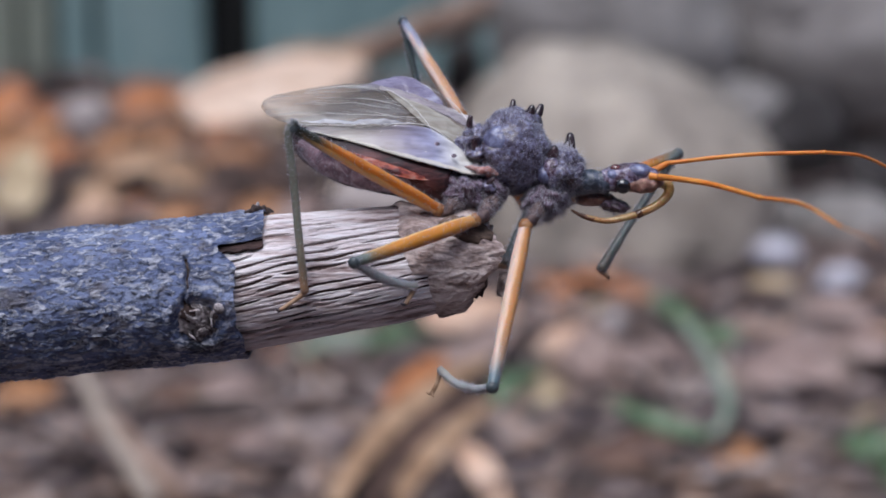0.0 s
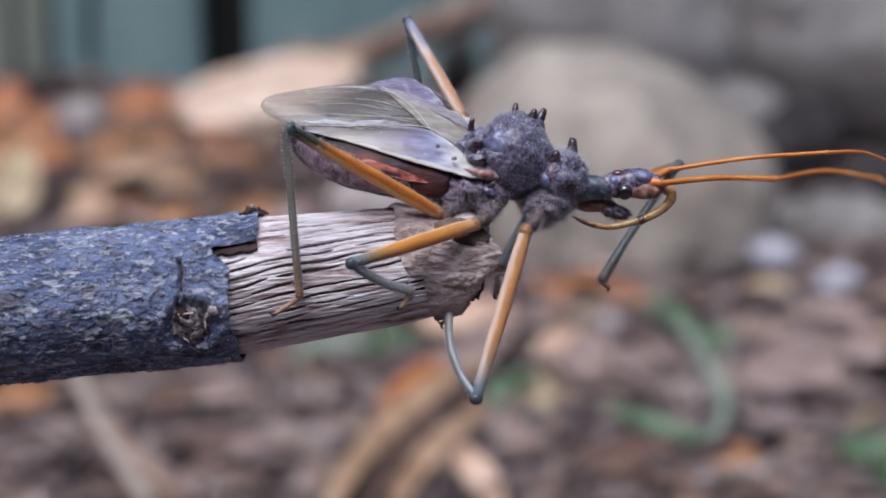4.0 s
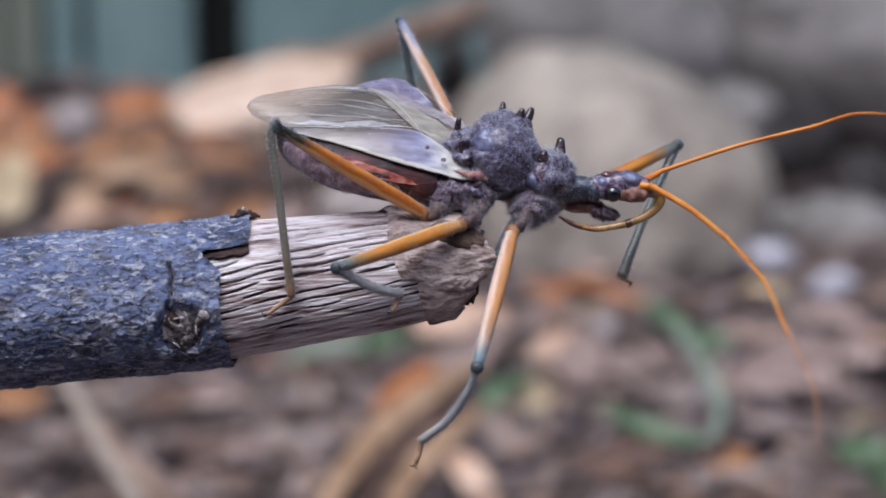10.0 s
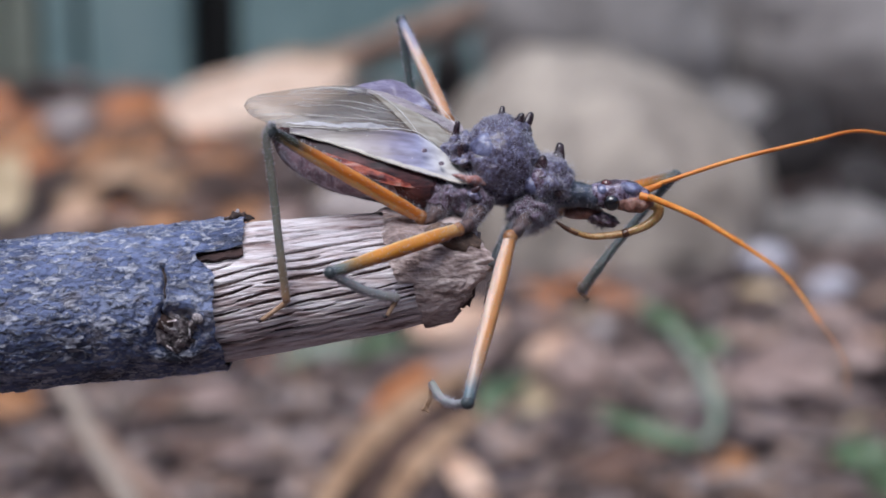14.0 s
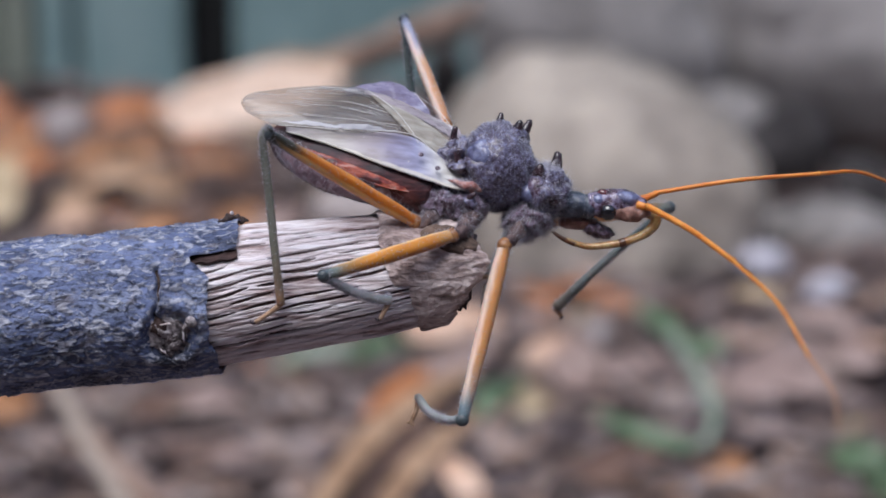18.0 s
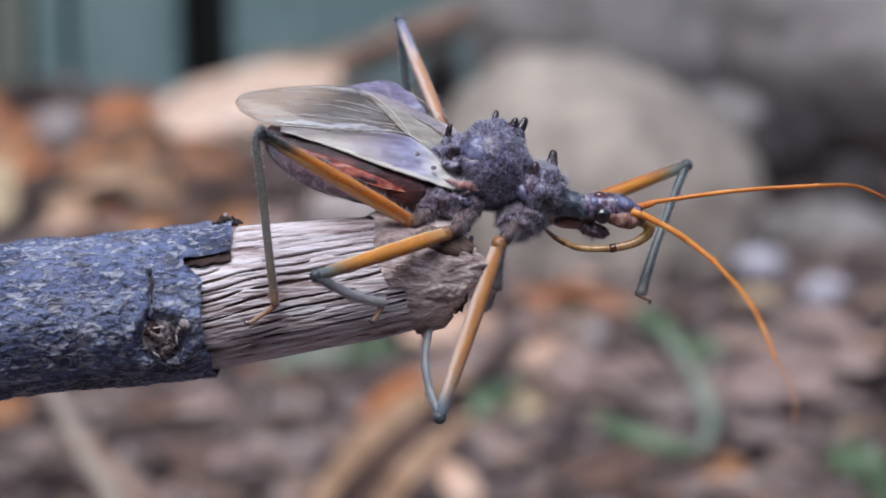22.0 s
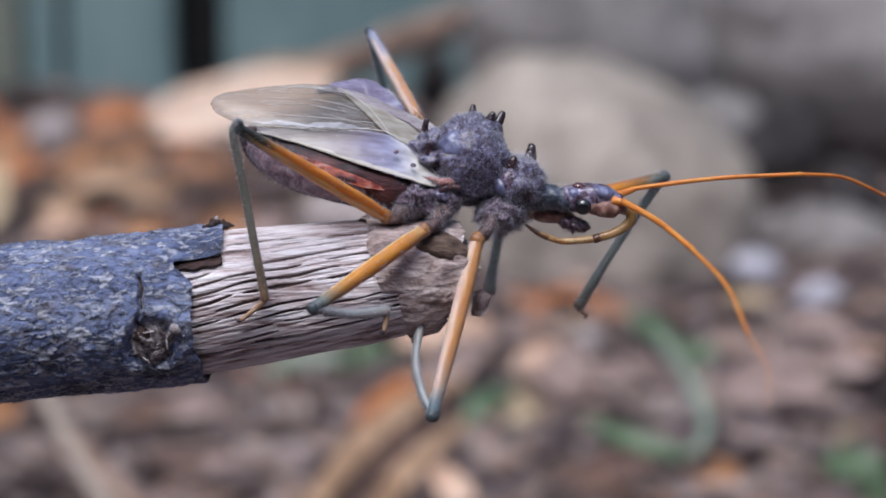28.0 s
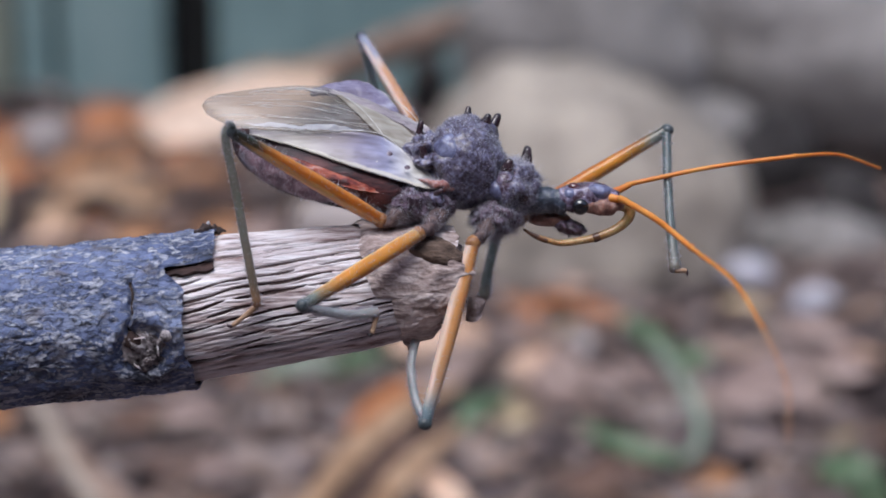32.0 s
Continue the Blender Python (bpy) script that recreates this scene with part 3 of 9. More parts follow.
def litter():
    """Chips of bark, broken leaf and straw, too many to count."""
    rng = random.Random(5)
    v, f = [], []
    for n in range(26000):
        y = 0.10 + 0.62 * rng.random() ** 1.3
        x = rng.uniform(-0.26, 0.26) * (0.30 + y)
        if n > 17000:        # thinner farther off on all sides
            x, y = rng.uniform(-1.3, 1.3) * rng.random() ** 0.6, rng.uniform(-0.7, 0.72)
        kind = rng.random()
        if kind < 0.56:      # chips
            s = rng.choice((0.0015, 0.002, 0.003, 0.004, 0.0055)) * rng.uniform(0.7, 1.4)
            w = s * rng.uniform(0.25, 0.7)
        elif kind < 0.8:     # slivers of leaf
            s, w = rng.uniform(0.006, 0.013), rng.uniform(0.0012, 0.0026)
        else:                # straws and stalks
            s, w = rng.uniform(0.008, 0.026), rng.uniform(0.0005, 0.0011)
        a, tip, roll = rng.uniform(0, 6.3), rng.uniform(-0.3, 0.3), rng.uniform(-0.7, 0.7)
        m = Matrix.Translation((x, y, ground_height(x, y) + rng.uniform(0.000, 0.005))) @ Euler((roll, tip, a)).to_matrix().to_4x4()
        k = len(v)
        curl = rng.uniform(0.0, 0.35) * min(s, 0.005)
        out = [(-s, 0, 0), (-s * 0.3, -w, curl), (s * 0.5, -w * 0.8, curl), (s, 0, 0.3 * curl), (s * 0.4, w, curl), (-s * 0.4, w * 0.9, curl)]
        th = 0.0005
        v += [m @ Vector(q) for q in out] + [m @ Vector((q[0], q[1], q[2] - th)) for q in out]
        f += [[k, k + 1, k + 2, k + 3], [k, k + 3, k + 4, k + 5], [k + 9, k + 8, k + 7, k + 6], [k + 11, k + 10, k + 9, k + 6]]
        f += [[k + i, k + 6 + i, k + 6 + (i + 1) % 6, k + (i + 1) % 6] for i in range(6)]
    ob = new("leaf_litter", mesh("leaf_litter", [([tuple(q) for q in v], f)], LITTER, 1.0, smooth=False))
    tagged(ob, "brown and grey chips of bark and broken leaves", "leaf litter", kind="stuff")


# unseen walls, added to block low sky light around the scene
def sky_block_wall(name, size, at, label):
    x, y, z = (a / 2 for a in size)
    v = [(sx * x, sy * y, sz * z) for sx in (-1, 1) for sy in (-1, 1) for sz in (-1, 1)]
    f = [[0, 1, 3, 2], [4, 6, 7, 5], [0, 4, 5, 1], [2, 3, 7, 6], [0, 2, 6, 4], [1, 5, 7, 3]]
    ob = new(name, mesh(name, [(v, f)], SOIL, 1.0, smooth=False))
    ob.matrix_basis = pose(at[0], at[1], at[2] + z)
    tagged(ob, label, "wall", kind="structure")


ground()
litter()
sky_block_wall("sky_block_south", (3.0, 0.10, 0.80), (0, -0.80, -0.02), "unseen dark brown wall added behind the camera to block low sky light")
sky_block_wall("sky_block_east", (0.10, 1.55, 0.8), (1.45, 0.025, -0.02), "unseen dark brown wall added at the side to block low sky light")
sky_block_wall("sky_block_west", (0.10, 1.55, 0.8), (-1.45, 0.025, -0.02), "unseen dark brown wall added at the side to block low sky light")


# ---- fence ----
def fence():
    top, base_z = 1.2, -0.01
    fence_ob = holder("fence", "teal painted slat fence with a black gap post", "fence", pose(0, 0.735, 0))
    x = -1.6
    k = 0
    rng = random.Random(2)
    gap = -0.0890
    def board(x0, x1, y0, material, name, z0=base_z, label=""):
        b = 0.0015
        v, y1 = [], y0 + 0.014
        for z in (z0, top):
            v += [(x0, y0 + b, z), (x0 + b, y0, z), (x1 - b, y0, z), (x1, y0 + b, z), (x1, y1, z), (x0, y1, z)]
        f = [[i, (i + 1) % 6, 6 + (i + 1) % 6, 6 + i] for i in range(6)] + [[5, 4, 3, 2, 1, 0], [6, 7, 8, 9, 10, 11]]
        part(name, [(v, f)], material, fence_ob, label, scale=1.0, smooth=False)
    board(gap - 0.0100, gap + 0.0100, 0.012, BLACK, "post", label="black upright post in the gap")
    # wide boards on both sides of the gap, narrow weathered slats farther off
    edges = [(gap + 0.0100, gap + 0.12)]
    for i in range(9):
        edges.append((edges[-1][1] + 0.003, edges[-1][1] + 0.113))
    for a, b in edges:
        board(a, b, 0, FENCE, "board")
    board(gap - 0.0505, gap - 0.0100, 0, FENCE, "board")
    a = gap - 0.0545
    while a > -1.2:
        w = rng.uniform(0.0108, 0.0124)
        board(a - w, a, rng.uniform(0, 0.002), rng.choice((FENCE, FENCE_OLD, FENCE_OLD, FENCE_EDGE)), "slat", z0=rng.uniform(-0.012, -0.006))
        a -= w + 0.0026
    # near-black sheet added behind the slats to put shade into their gaps
    board(-1.2, 1.2, 0.03, BLACK, "gap_backing", z0=0.0)


fence()


# ---- stones, log, leaves, twigs and grass ----
def stone(at, radii, material, label, seed, turn=(0, 0, 0), name="stone", category="stone", bump=0.28, sink=0.0, square=1.0):
    b = blob((0, 0, 0), radii, bump, min(radii) * 1.1, 40, 26, turn, seed, 0.06, square)
    ob = new(name, mesh(name, [b], material, 1.0))
    low = b[0][:, 2].min()
    ob.matrix_basis = pose(at[0], at[1], ground_height(at[0], at[1]) - low - 0.12 * (radii[2]) - sink)
    return tagged(ob, label, category)


# near-black chunks added where only shaded hollows lie between stones, log and fence
def shade_chunk(at, radii, label, seed, turn):
    ob = holder("dark_hollow_chunk", label, "wood", pose(at[0], at[1], ground_height(at[0], at[1])))
    top = radii[2] * 1.8
    part("chunk", [blob((0, 0, top * 0.5), radii, 0.28, min(radii) * 1.1, 36, 24, turn, seed, 0.08)], HOLLOW_BLACK, ob, scale=1.0)
    for k in range(3):
        x = radii[0] * (-0.5 + 0.5 * k)
        part("splinter", [tube([(x, -radii[1] * 0.7, top * 0.15), (x * 1.2, -radii[1] * 0.95, top * 0.5), (x * 1.1, -radii[1] * 0.5, top * (0.85 + 0.06 * k))], [0.0016, 0.0022, 0.0008], 8, 14, 0.4, 0.003, seed=k)], HOLLOW_BLACK, ob, scale=1.0)


def leaf(a, b, width, material, label, curl=0.25, arch=0.15, seed=0, name="dry_leaf", lean=0.0, group="dry leaves"):
    """A dry leaf from stalk to tip: pointed outline, raised midrib, edges curled."""
    a, b = np.array(a), np.array(b)
    rng = random.Random(seed)
    d = b - a
    ln = np.linalg.norm(d)
    d /= ln
    side = np.cross(d, (0, 0, 1))
    side /= np.linalg.norm(side)
    if side[1] > 0:
        side = -side
    side = side * math.cos(lean) - np.array((0, 0, 1)) * math.sin(lean)
    up = np.cross(side, d)
    if up[2] < 0:
        up = -up
    n, m = 18, 9
    v = []
    ph = rng.uniform(0, 6)
    for k in (0, 1):
        for i in range(n):
            t = i / (n - 1)
            w = width / 2 * (math.sin(math.pi * t ** 0.8) ** 0.75 + 0.02) * (1 + 0.08 * math.sin(9 * t + ph))
            c = a + d * ln * t + up * arch * ln * math.sin(math.pi * t)
            for j in range(m):
                s = 2 * j / (m - 1) - 1
                p = c + side * w * s + up * (curl * width * (abs(s) ** 1.6) * (0.6 + 0.4 * math.sin(5 * t + ph)) + (0.0006 if j == m // 2 else 0))
                v.append(p - up * 0.0005 * k)
    f = [[i * m + j, i * m + j + 1, (i + 1) * m + j + 1, (i + 1) * m + j] for i in range(n - 1) for j in range(m - 1)]
    q = n * m
    f += [[x + q for x in reversed(y)] for y in f]
    rim = [i * m for i in range(n)] + [(n - 1) * m + j for j in range(1, m)] + [i * m + m - 1 for i in range(n - 2, -1, -1)] + list(range(m - 2, 0, -1))
    f += [[rim[i], rim[(i + 1) % len(rim)], rim[(i + 1) % len(rim)] + q, rim[i] + q] for i in range(len(rim))]
    v = np.array(v)
    o = v.mean(axis=0)
    ob = holder(name, label, "leaf", pose(*o), group)
    part("blade", [(v - o, f)], material, ob, scale=1.0)
    rib = tube([a - d * 0.15 * ln - o] + [a + d * ln * t + up * (arch * ln * math.sin(math.pi * t) - 0.0002) - o for t in (0.02, 0.35, 0.7, 0.98)], [0.0007, 0.0009, 0.0007, 0.0004, 0.0002], 6)
    part("midrib", [rib], TWIG_PALE, ob, scale=1.0)
    return ob


def twig(pts, r0, r1, material, label, name="twig", knots=3, seed=0):
    o = np.mean(np.array(pts), axis=0)
    ob = holder(name, label, "twig", pose(*o))
    p = [np.array(q) - o for q in pts]
    part("stem", [tube(p, [r0, (r0 + r1) / 2, r1], 10, 24, 0.25, r0 * 2, seed=seed)], material, ob, scale=1.0)
    rng = random.Random(seed)
    c = curve(p, 20)
    for _ in range(knots):
        i = rng.randrange(2, 18)
        part("bud", [blob(c[i] + np.array((0, -r0 * 0.7, r0 * 0.4)), (r0 * 0.5,) * 3, 0.3, r0, 10, 8, seed=i)], material, ob, scale=1.0)
    return ob


def blade(pts, width, material, label, name="grass_blade", category="grass", group="grass blades"):
    c = curve(pts, 24)
    o = c.mean(axis=0)
    w = [width * math.sin(math.pi * (0.12 + 0.84 * i / 23)) ** 0.6 for i in range(24)]
    side = np.cross(np.gradient(c, axis=0), (0.0, -0.9, 0.45))
    side /= np.linalg.norm(side, axis=1)[:, None]
    a = [c[i] - side[i] * w[i] / 2 - o for i in range(24)]
    b = [c[i] + side[i] * w[i] / 2 - o for i in range(24)]
    ob = new(name, mesh(name, [strip(a, b, 24, 5, width * 0.12, (0, -0.7, 0.7), thick=0.0005)], material, 1.0))
    ob.matrix_basis = pose(*o)
    return tagged(ob, label, category, group)


def backdrop_things():
    # the big pale stone and what lies round it
    s = (0.0404, 0.3937, 0.0000)
    stone((s[0], s[1] + 0.050, 0), (0.0385, 0.052, 0.050), STONE, "large rounded beige stone half sunk in the litter", 1.3, (0, 0, 20), bump=0.12, sink=0.036, square=0.78)
    s = (0.0273, 0.4700, 0.0378)
    stone((s[0] - 0.002, s[1] + 0.01, 0), (0.024, 0.02, 0.030), STONE, "pale upright stone against the large beige one", 4.1, (0, 14, 0), bump=0.2)
    s = (0.0498, 0.5700, 0.0385)
    stone((s[0], s[1], 0), (0.040, 0.025, 0.040), STONE_GREY, "broad grey stone behind the beige one", 7.7, (0, -10, 0), bump=0.2)
    s = (0.1086, 0.4473, 0.0000)
    stone((s[0], s[1] + 0.010, 0), (0.019, 0.012, 0.009), STONE_GREY, "rough grey stone among dark hollows", 9.2)
    s = (0.0909, 0.4614, 0.0000)
    stone((s[0], s[1] + 0.008, 0), (0.014, 0.010, 0.0095), STONE_GREY, "small grey stone beside a hollow", 11.2)
    s = (0.0808, 0.4055, 0.0000)
    stone(s, (0.0062, 0.005, 0.005), QUARTZ, "small pale pebble on the soil", 3.1, name="pebble", category="pebble", bump=0.15)
    s = (0.0954, 0.3908, 0.0000)
    stone(s, (0.0065, 0.005, 0.006), QUARTZ, "small lilac white pebble on the soil", 5.1, name="pebble", category="pebble", bump=0.15)
    s = (0.0344, 0.3438, 0.0000)
    stone(s, (0.0045, 0.004, 0.004), PEBBLE, "little pinkish pebble by the grass", 5.6, name="pebble", category="pebble", bump=0.15)
    s = (0.0192, 0.2996, 0.0000)
    stone(s, (0.0055, 0.0045, 0.0045), STONE, "small rounded pebble in the litter", 8.6, name="pebble", category="pebble", bump=0.15)
    s = (-0.1251, 0.5990, 0.0000)
    stone(s, (0.0085, 0.007, 0.0078), PEBBLE, "pale grey pebble behind the leaves", 6.1, name="pebble", category="pebble", bump=0.2)
    # grey log lying along the back on the right, with a hollow under it
    twig([(0.0455, 0.6600, 0.0305), (0.0904, 0.6300, 0.0304), (0.1245, 0.6000, 0.0279), (0.1715, 0.5600, 0.0237)], 0.028, 0.030, LOG, "thick weathered grey log lying along the fence", "log", 3, 4)
    twig([(0.1340, 0.5000, 0.0033), (0.1228, 0.5300, 0.0025), (0.1087, 0.5500, 0.0004), (0.0906, 0.5600, -0.0034)], 0.0045, 0.0035, TWIG, "brown stick lying before the log", "fallen_stick", 2, 6)
    twig([(-0.0506, 0.6800, 0.0071), (-0.0169, 0.6600, 0.0234), (0.0110, 0.6400, 0.0366), (0.0412, 0.6200, 0.0490)], 0.0062, 0.0058, TWIG_WARM, "brown fallen stick sloping across the fence foot", "fallen_stick", 4, 3)
    s = (0.0903, 0.5600, 0.0075)
    stone((s[0], s[1], 0), (0.017, 0.014, 0.014), STONE_GREY, "rough grey stone leaning under the log", 16.3, (0, 12, 0), bump=0.22, square=0.85)
    s = (0.1007, 0.5100, 0.0207)
    shade_chunk(s, (0.0125, 0.009, 0.0175), "black chunk standing in for the shaded hollow by the log", 13.1, (0, 30, 0))
    s = (0.1191, 0.4700, 0.0221)
    shade_chunk(s, (0.0085, 0.009, 0.0145), "black chunk standing in for the shaded hollow among stones", 14.1, (0, -20, 0))
    # leaves along the back
    leaf((-0.0970, 0.6000, 0.0025), (-0.0305, 0.6300, 0.0171), 0.0235, LEAF_PALE, "large curled pale tan leaf standing on edge", 0.1, 0.04, 1, lean=0.95)
    leaf((-0.0755, 0.6500, 0.0084), (-0.0317, 0.6600, 0.0171), 0.0125, LEAF_OCHRE, "ochre leaf behind the tan one", 0.2, 0.06, 23, lean=0.9)
    leaf((-0.1184, 0.6200, 0.0041), (-0.0933, 0.6300, 0.0072), 0.01, LEAF_RUST, "orange-brown dry leaf behind the tan one", 0.2, 0.1, 2, lean=0.9)
    leaf((-0.1580, 0.6000, 0.0057), (-0.1411, 0.6000, 0.0121), 0.015, LEAF_RUST, "rust leaf tilted up at the edge of the litter", 0.2, 0.1, 3, lean=0.9)
    leaf((-0.1237, 0.4500, -0.0018), (-0.1167, 0.4700, 0.0181), 0.0155, LEAF_CREAM, "cream dry leaf standing on its edge", 0.25, 0.08, 4, lean=0.7)
    leaf((-0.1410, 0.5000, 0.0071), (-0.1313, 0.5200, 0.0135), 0.013, LEAF_WARM, "dull brown curled leaf tilted up", 0.25, 0.1, 29, lean=0.8)
    leaf((-0.1122, 0.4900, 0.0058), (-0.0882, 0.5000, 0.0096), 0.0125, LEAF_WARM, "warm brown broken leaf lying in the litter", 0.3, 0.12, 5, lean=0.7)
    leaf((-0.1016, 0.4700, 0.0101), (-0.0749, 0.4850, 0.0107), 0.0085, LEAF_OCHRE, "ochre dry leaf curled over a dark hollow", 0.3, 0.12, 18, lean=0.7)
    leaf((-0.0821, 0.4550, 0.0078), (-0.0709, 0.4700, 0.0111), 0.0095, LEAF_OCHRE, "pale broken leaf beside a dark hollow", 0.3, 0.1, 24, lean=0.8)
    leaf((-0.1055, 0.4400, 0.0017), (-0.0888, 0.4500, 0.0032), 0.009, LEAF_TAN, "pinkish tan leaf behind the stick", 0.25, 0.1, 30, lean=0.7)
    leaf((-0.0834, 0.5500, 0.0024), (-0.0510, 0.5300, 0.0027), 0.011, LEAF_BROWN, "dark brown leaf under the tan one", 0.3, 0.08, 6, lean=0.6)
    leaf((-0.0741, 0.4900, 0.0041), (-0.0474, 0.4800, 0.0029), 0.01, LEAF_BROWN, "dark brown leaf pressed into the litter", 0.3, 0.08, 17, lean=0.5)
    leaf((-0.0639, 0.5700, 0.0005), (-0.0520, 0.5750, 0.0044), 0.008, LEAF_CREAM, "small cream leaf scrap in the litter", 0.3, 0.08, 16, lean=0.8)
    leaf((-0.0853, 0.5750, 0.0017), (-0.0656, 0.5800, 0.0031), 0.006, LEAF_RUST, "rust-brown leaf below the tan one", 0.3, 0.08, 32, lean=0.7)
    leaf((-0.0821, 0.4400, 0.0036), (-0.0661, 0.4450, 0.0037), 0.008, LEAF_WARM, "warm brown leaf behind the stick", 0.3, 0.1, 33, lean=0.6)
    leaf((-0.0498, 0.4500, 0.0017), (-0.0366, 0.4600, 0.0036), 0.008, LEAF_PINK, "pinkish leaf scrap behind the stick", 0.3, 0.1, 34, lean=0.6)
    # the piece at the fence foot paints in the shadow strip there
    for px, r, label, k in (((-0.0901, 0.4813, 0.0000), (0.0085, 0.005, 0.006), "dark scrap of bark in a hollow", 31), ((-0.0639, 0.5205, 0.0000), (0.012, 0.005, 0.005), "dark flat piece of bark in the litter", 33), ((-0.1400, 0.6738, 0.0000), (0.014, 0.006, 0.006), "dark piece standing in for the shadow strip at the fence foot", 35), ((-0.1106, 0.5723, 0.0000), (0.01, 0.005, 0.004), "dark brown scrap of bark in the litter", 36)):
        stone((px[0], px[1], 0), r, DARK_BARK, label, k, (0, 10, 0), "bark_piece", "bark", bump=0.35)
    twig([(-0.1134, 0.4300, 0.0020), (-0.1109, 0.4500, 0.0053), (-0.1072, 0.4800, 0.0081), (-0.1001, 0.5200, 0.0087), (-0.0826, 0.5600, 0.0067)], 0.0036, 0.0026, DARK_BARK, "dark twig arching over the leaves", "twig", 2, 5)
    stone((-0.0232, 0.4804, 0), (0.0125, 0.008, 0.0085), PEBBLE, "pale pinkish grey stone lying beyond the broken end", 8.2, bump=0.2)
    # added black chunk paints in the shadow gap left of the big stone
    shade_chunk((0.002, 0.67, 0), (0.0075, 0.006, 0.0165), "black chunk standing in for the shadow between stone and fence", 15.1, (0, 10, 0))
    leaf((0.0212, 0.2461, 0.0000), (0.0421, 0.2594, 0.0000), 0.009, LEAF_BROWN, "dark brown leaf pressed into the soil", 0.15, 0.04, 61, lean=0.3)
    leaf((0.0285, 0.2628, 0.0000), (0.0454, 0.2494, 0.0000), 0.008, LEAF_BROWN, "dark brown leaf lying by the grass", 0.15, 0.04, 62, lean=0.3)
    leaf((0.0296, 0.3400, 0.0000), (0.0390, 0.3756, 0.0000), 0.0065, LEAF_CREAM, "pale leaf scrap slanting by the grass", 0.15, 0.06, 63, lean=0.5)
    leaf((0.0589, 0.3004, 0.0000), (0.0881, 0.3354, 0.0000), 0.012, LEAF_PINK, "broad pinkish leaf lying across the litter", 0.15, 0.05, 64, lean=0.6)
    leaf((-0.0644, 0.2881, 0.0000), (-0.0462, 0.3001, 0.0000), 0.008, LEAF_BROWN, "brown leaf flat on the soil", 0.15, 0.04, 65, lean=0.3)
    leaf((-0.0530, 0.2591, 0.0000), (-0.0356, 0.2696, 0.0000), 0.007, LEAF_BROWN, "brown leaf sliver flat on the soil", 0.15, 0.04, 66, lean=0.3)
    leaf((0.0155, 0.2943, 0.0000), (0.0229, 0.3044, 0.0000), 0.0055, LEAF_CREAM, "small pale leaf scrap among grass", 0.2, 0.1, 67, lean=0.6)
    leaf((-0.1444, 0.5500, 0.0031), (-0.1230, 0.5600, 0.0063), 0.012, LEAF_WARM, "orange-brown leaf behind the cream one", 0.25, 0.1, 71, lean=0.8)
    leaf((-0.1111, 0.5300, 0.0061), (-0.0812, 0.5400, 0.0078), 0.01, LEAF_WARM, "orange-brown leaf among dark scraps", 0.25, 0.1, 72, lean=0.7)
    leaf((-0.0779, 0.5100, 0.0042), (-0.0570, 0.5200, 0.0067), 0.008, LEAF_WARM, "brown leaf scrap in the litter", 0.25, 0.1, 73, lean=0.7)
    leaf((-0.1032, 0.6000, 0.0039), (-0.0880, 0.6000, 0.0058), 0.006, LEAF_WARM, "brown leaf at the foot of the tan one", 0.25, 0.1, 74, lean=0.8)
    leaf((-0.1430, 0.5800, 0.0027), (-0.1307, 0.5900, 0.0075), 0.01, LEAF_RUST, "rust leaf beside a pale pebble", 0.25, 0.1, 75, lean=0.8)
    leaf((-0.1073, 0.4650, 0.0036), (-0.0923, 0.4700, 0.0058), 0.009, LEAF_OCHRE, "ochre leaf scrap behind the stick", 0.25, 0.1, 76, lean=0.7)
    # dark pieces that bring down the tone of this stretch of soil
    for px, r, k in (((0.0313, 0.2577, 0.0000), (0.012, 0.006, 0.004), 80), ((0.0406, 0.2430, 0.0000), (0.01, 0.005, 0.004), 81), ((0.0230, 0.2413, 0.0000), (0.008, 0.005, 0.004), 82), ((0.0485, 0.2594, 0.0000), (0.008, 0.004, 0.0035), 83), ((0.0366, 0.2698, 0.0000), (0.009, 0.004, 0.0035), 84), ((-0.0560, 0.2843, 0.0000), (0.01, 0.005, 0.004), 85), ((-0.0436, 0.2732, 0.0000), (0.008, 0.004, 0.0035), 86), ((-0.0509, 0.3001, 0.0000), (0.009, 0.004, 0.0035), 87)):
        stone(px, r, DARK_BARK, "dark piece of bark on the soil", k, (0, 5, k * 23), "bark_piece", "bark", bump=0.35)
    leaf((-0.1169, 0.4750, 0.0039), (-0.1015, 0.4900, 0.0091), 0.012, LEAF_BROWN, "dark brown leaf behind the stick", 0.25, 0.1, 91, lean=0.7)
    leaf((-0.0758, 0.4500, 0.0029), (-0.0583, 0.4600, 0.0055), 0.011, LEAF_BROWN, "dark brown curled leaf by the stick", 0.25, 0.1, 92, lean=0.7)
    leaf((-0.0725, 0.4900, 0.0017), (-0.0537, 0.5000, 0.0046), 0.012, LEAF_BROWN, "dark brown leaf in the hollow", 0.25, 0.1, 93, lean=0.7)
    leaf((-0.0942, 0.4500, 0.0021), (-0.0758, 0.4500, 0.0037), 0.009, LEAF_RUST, "rust leaf close behind the stick", 0.25, 0.1, 94, lean=0.7)
    leaf((-0.1101, 0.5700, 0.0045), (-0.0852, 0.5750, 0.0064), 0.008, LEAF_BROWN, "dark brown leaf below the rust one", 0.25, 0.1, 95, lean=0.7)
    leaf((-0.1266, 0.5200, 0.0032), (-0.1145, 0.5300, 0.0065), 0.009, LEAF_RUST, "rust leaf beside the dark twig", 0.25, 0.1, 96, lean=0.7)
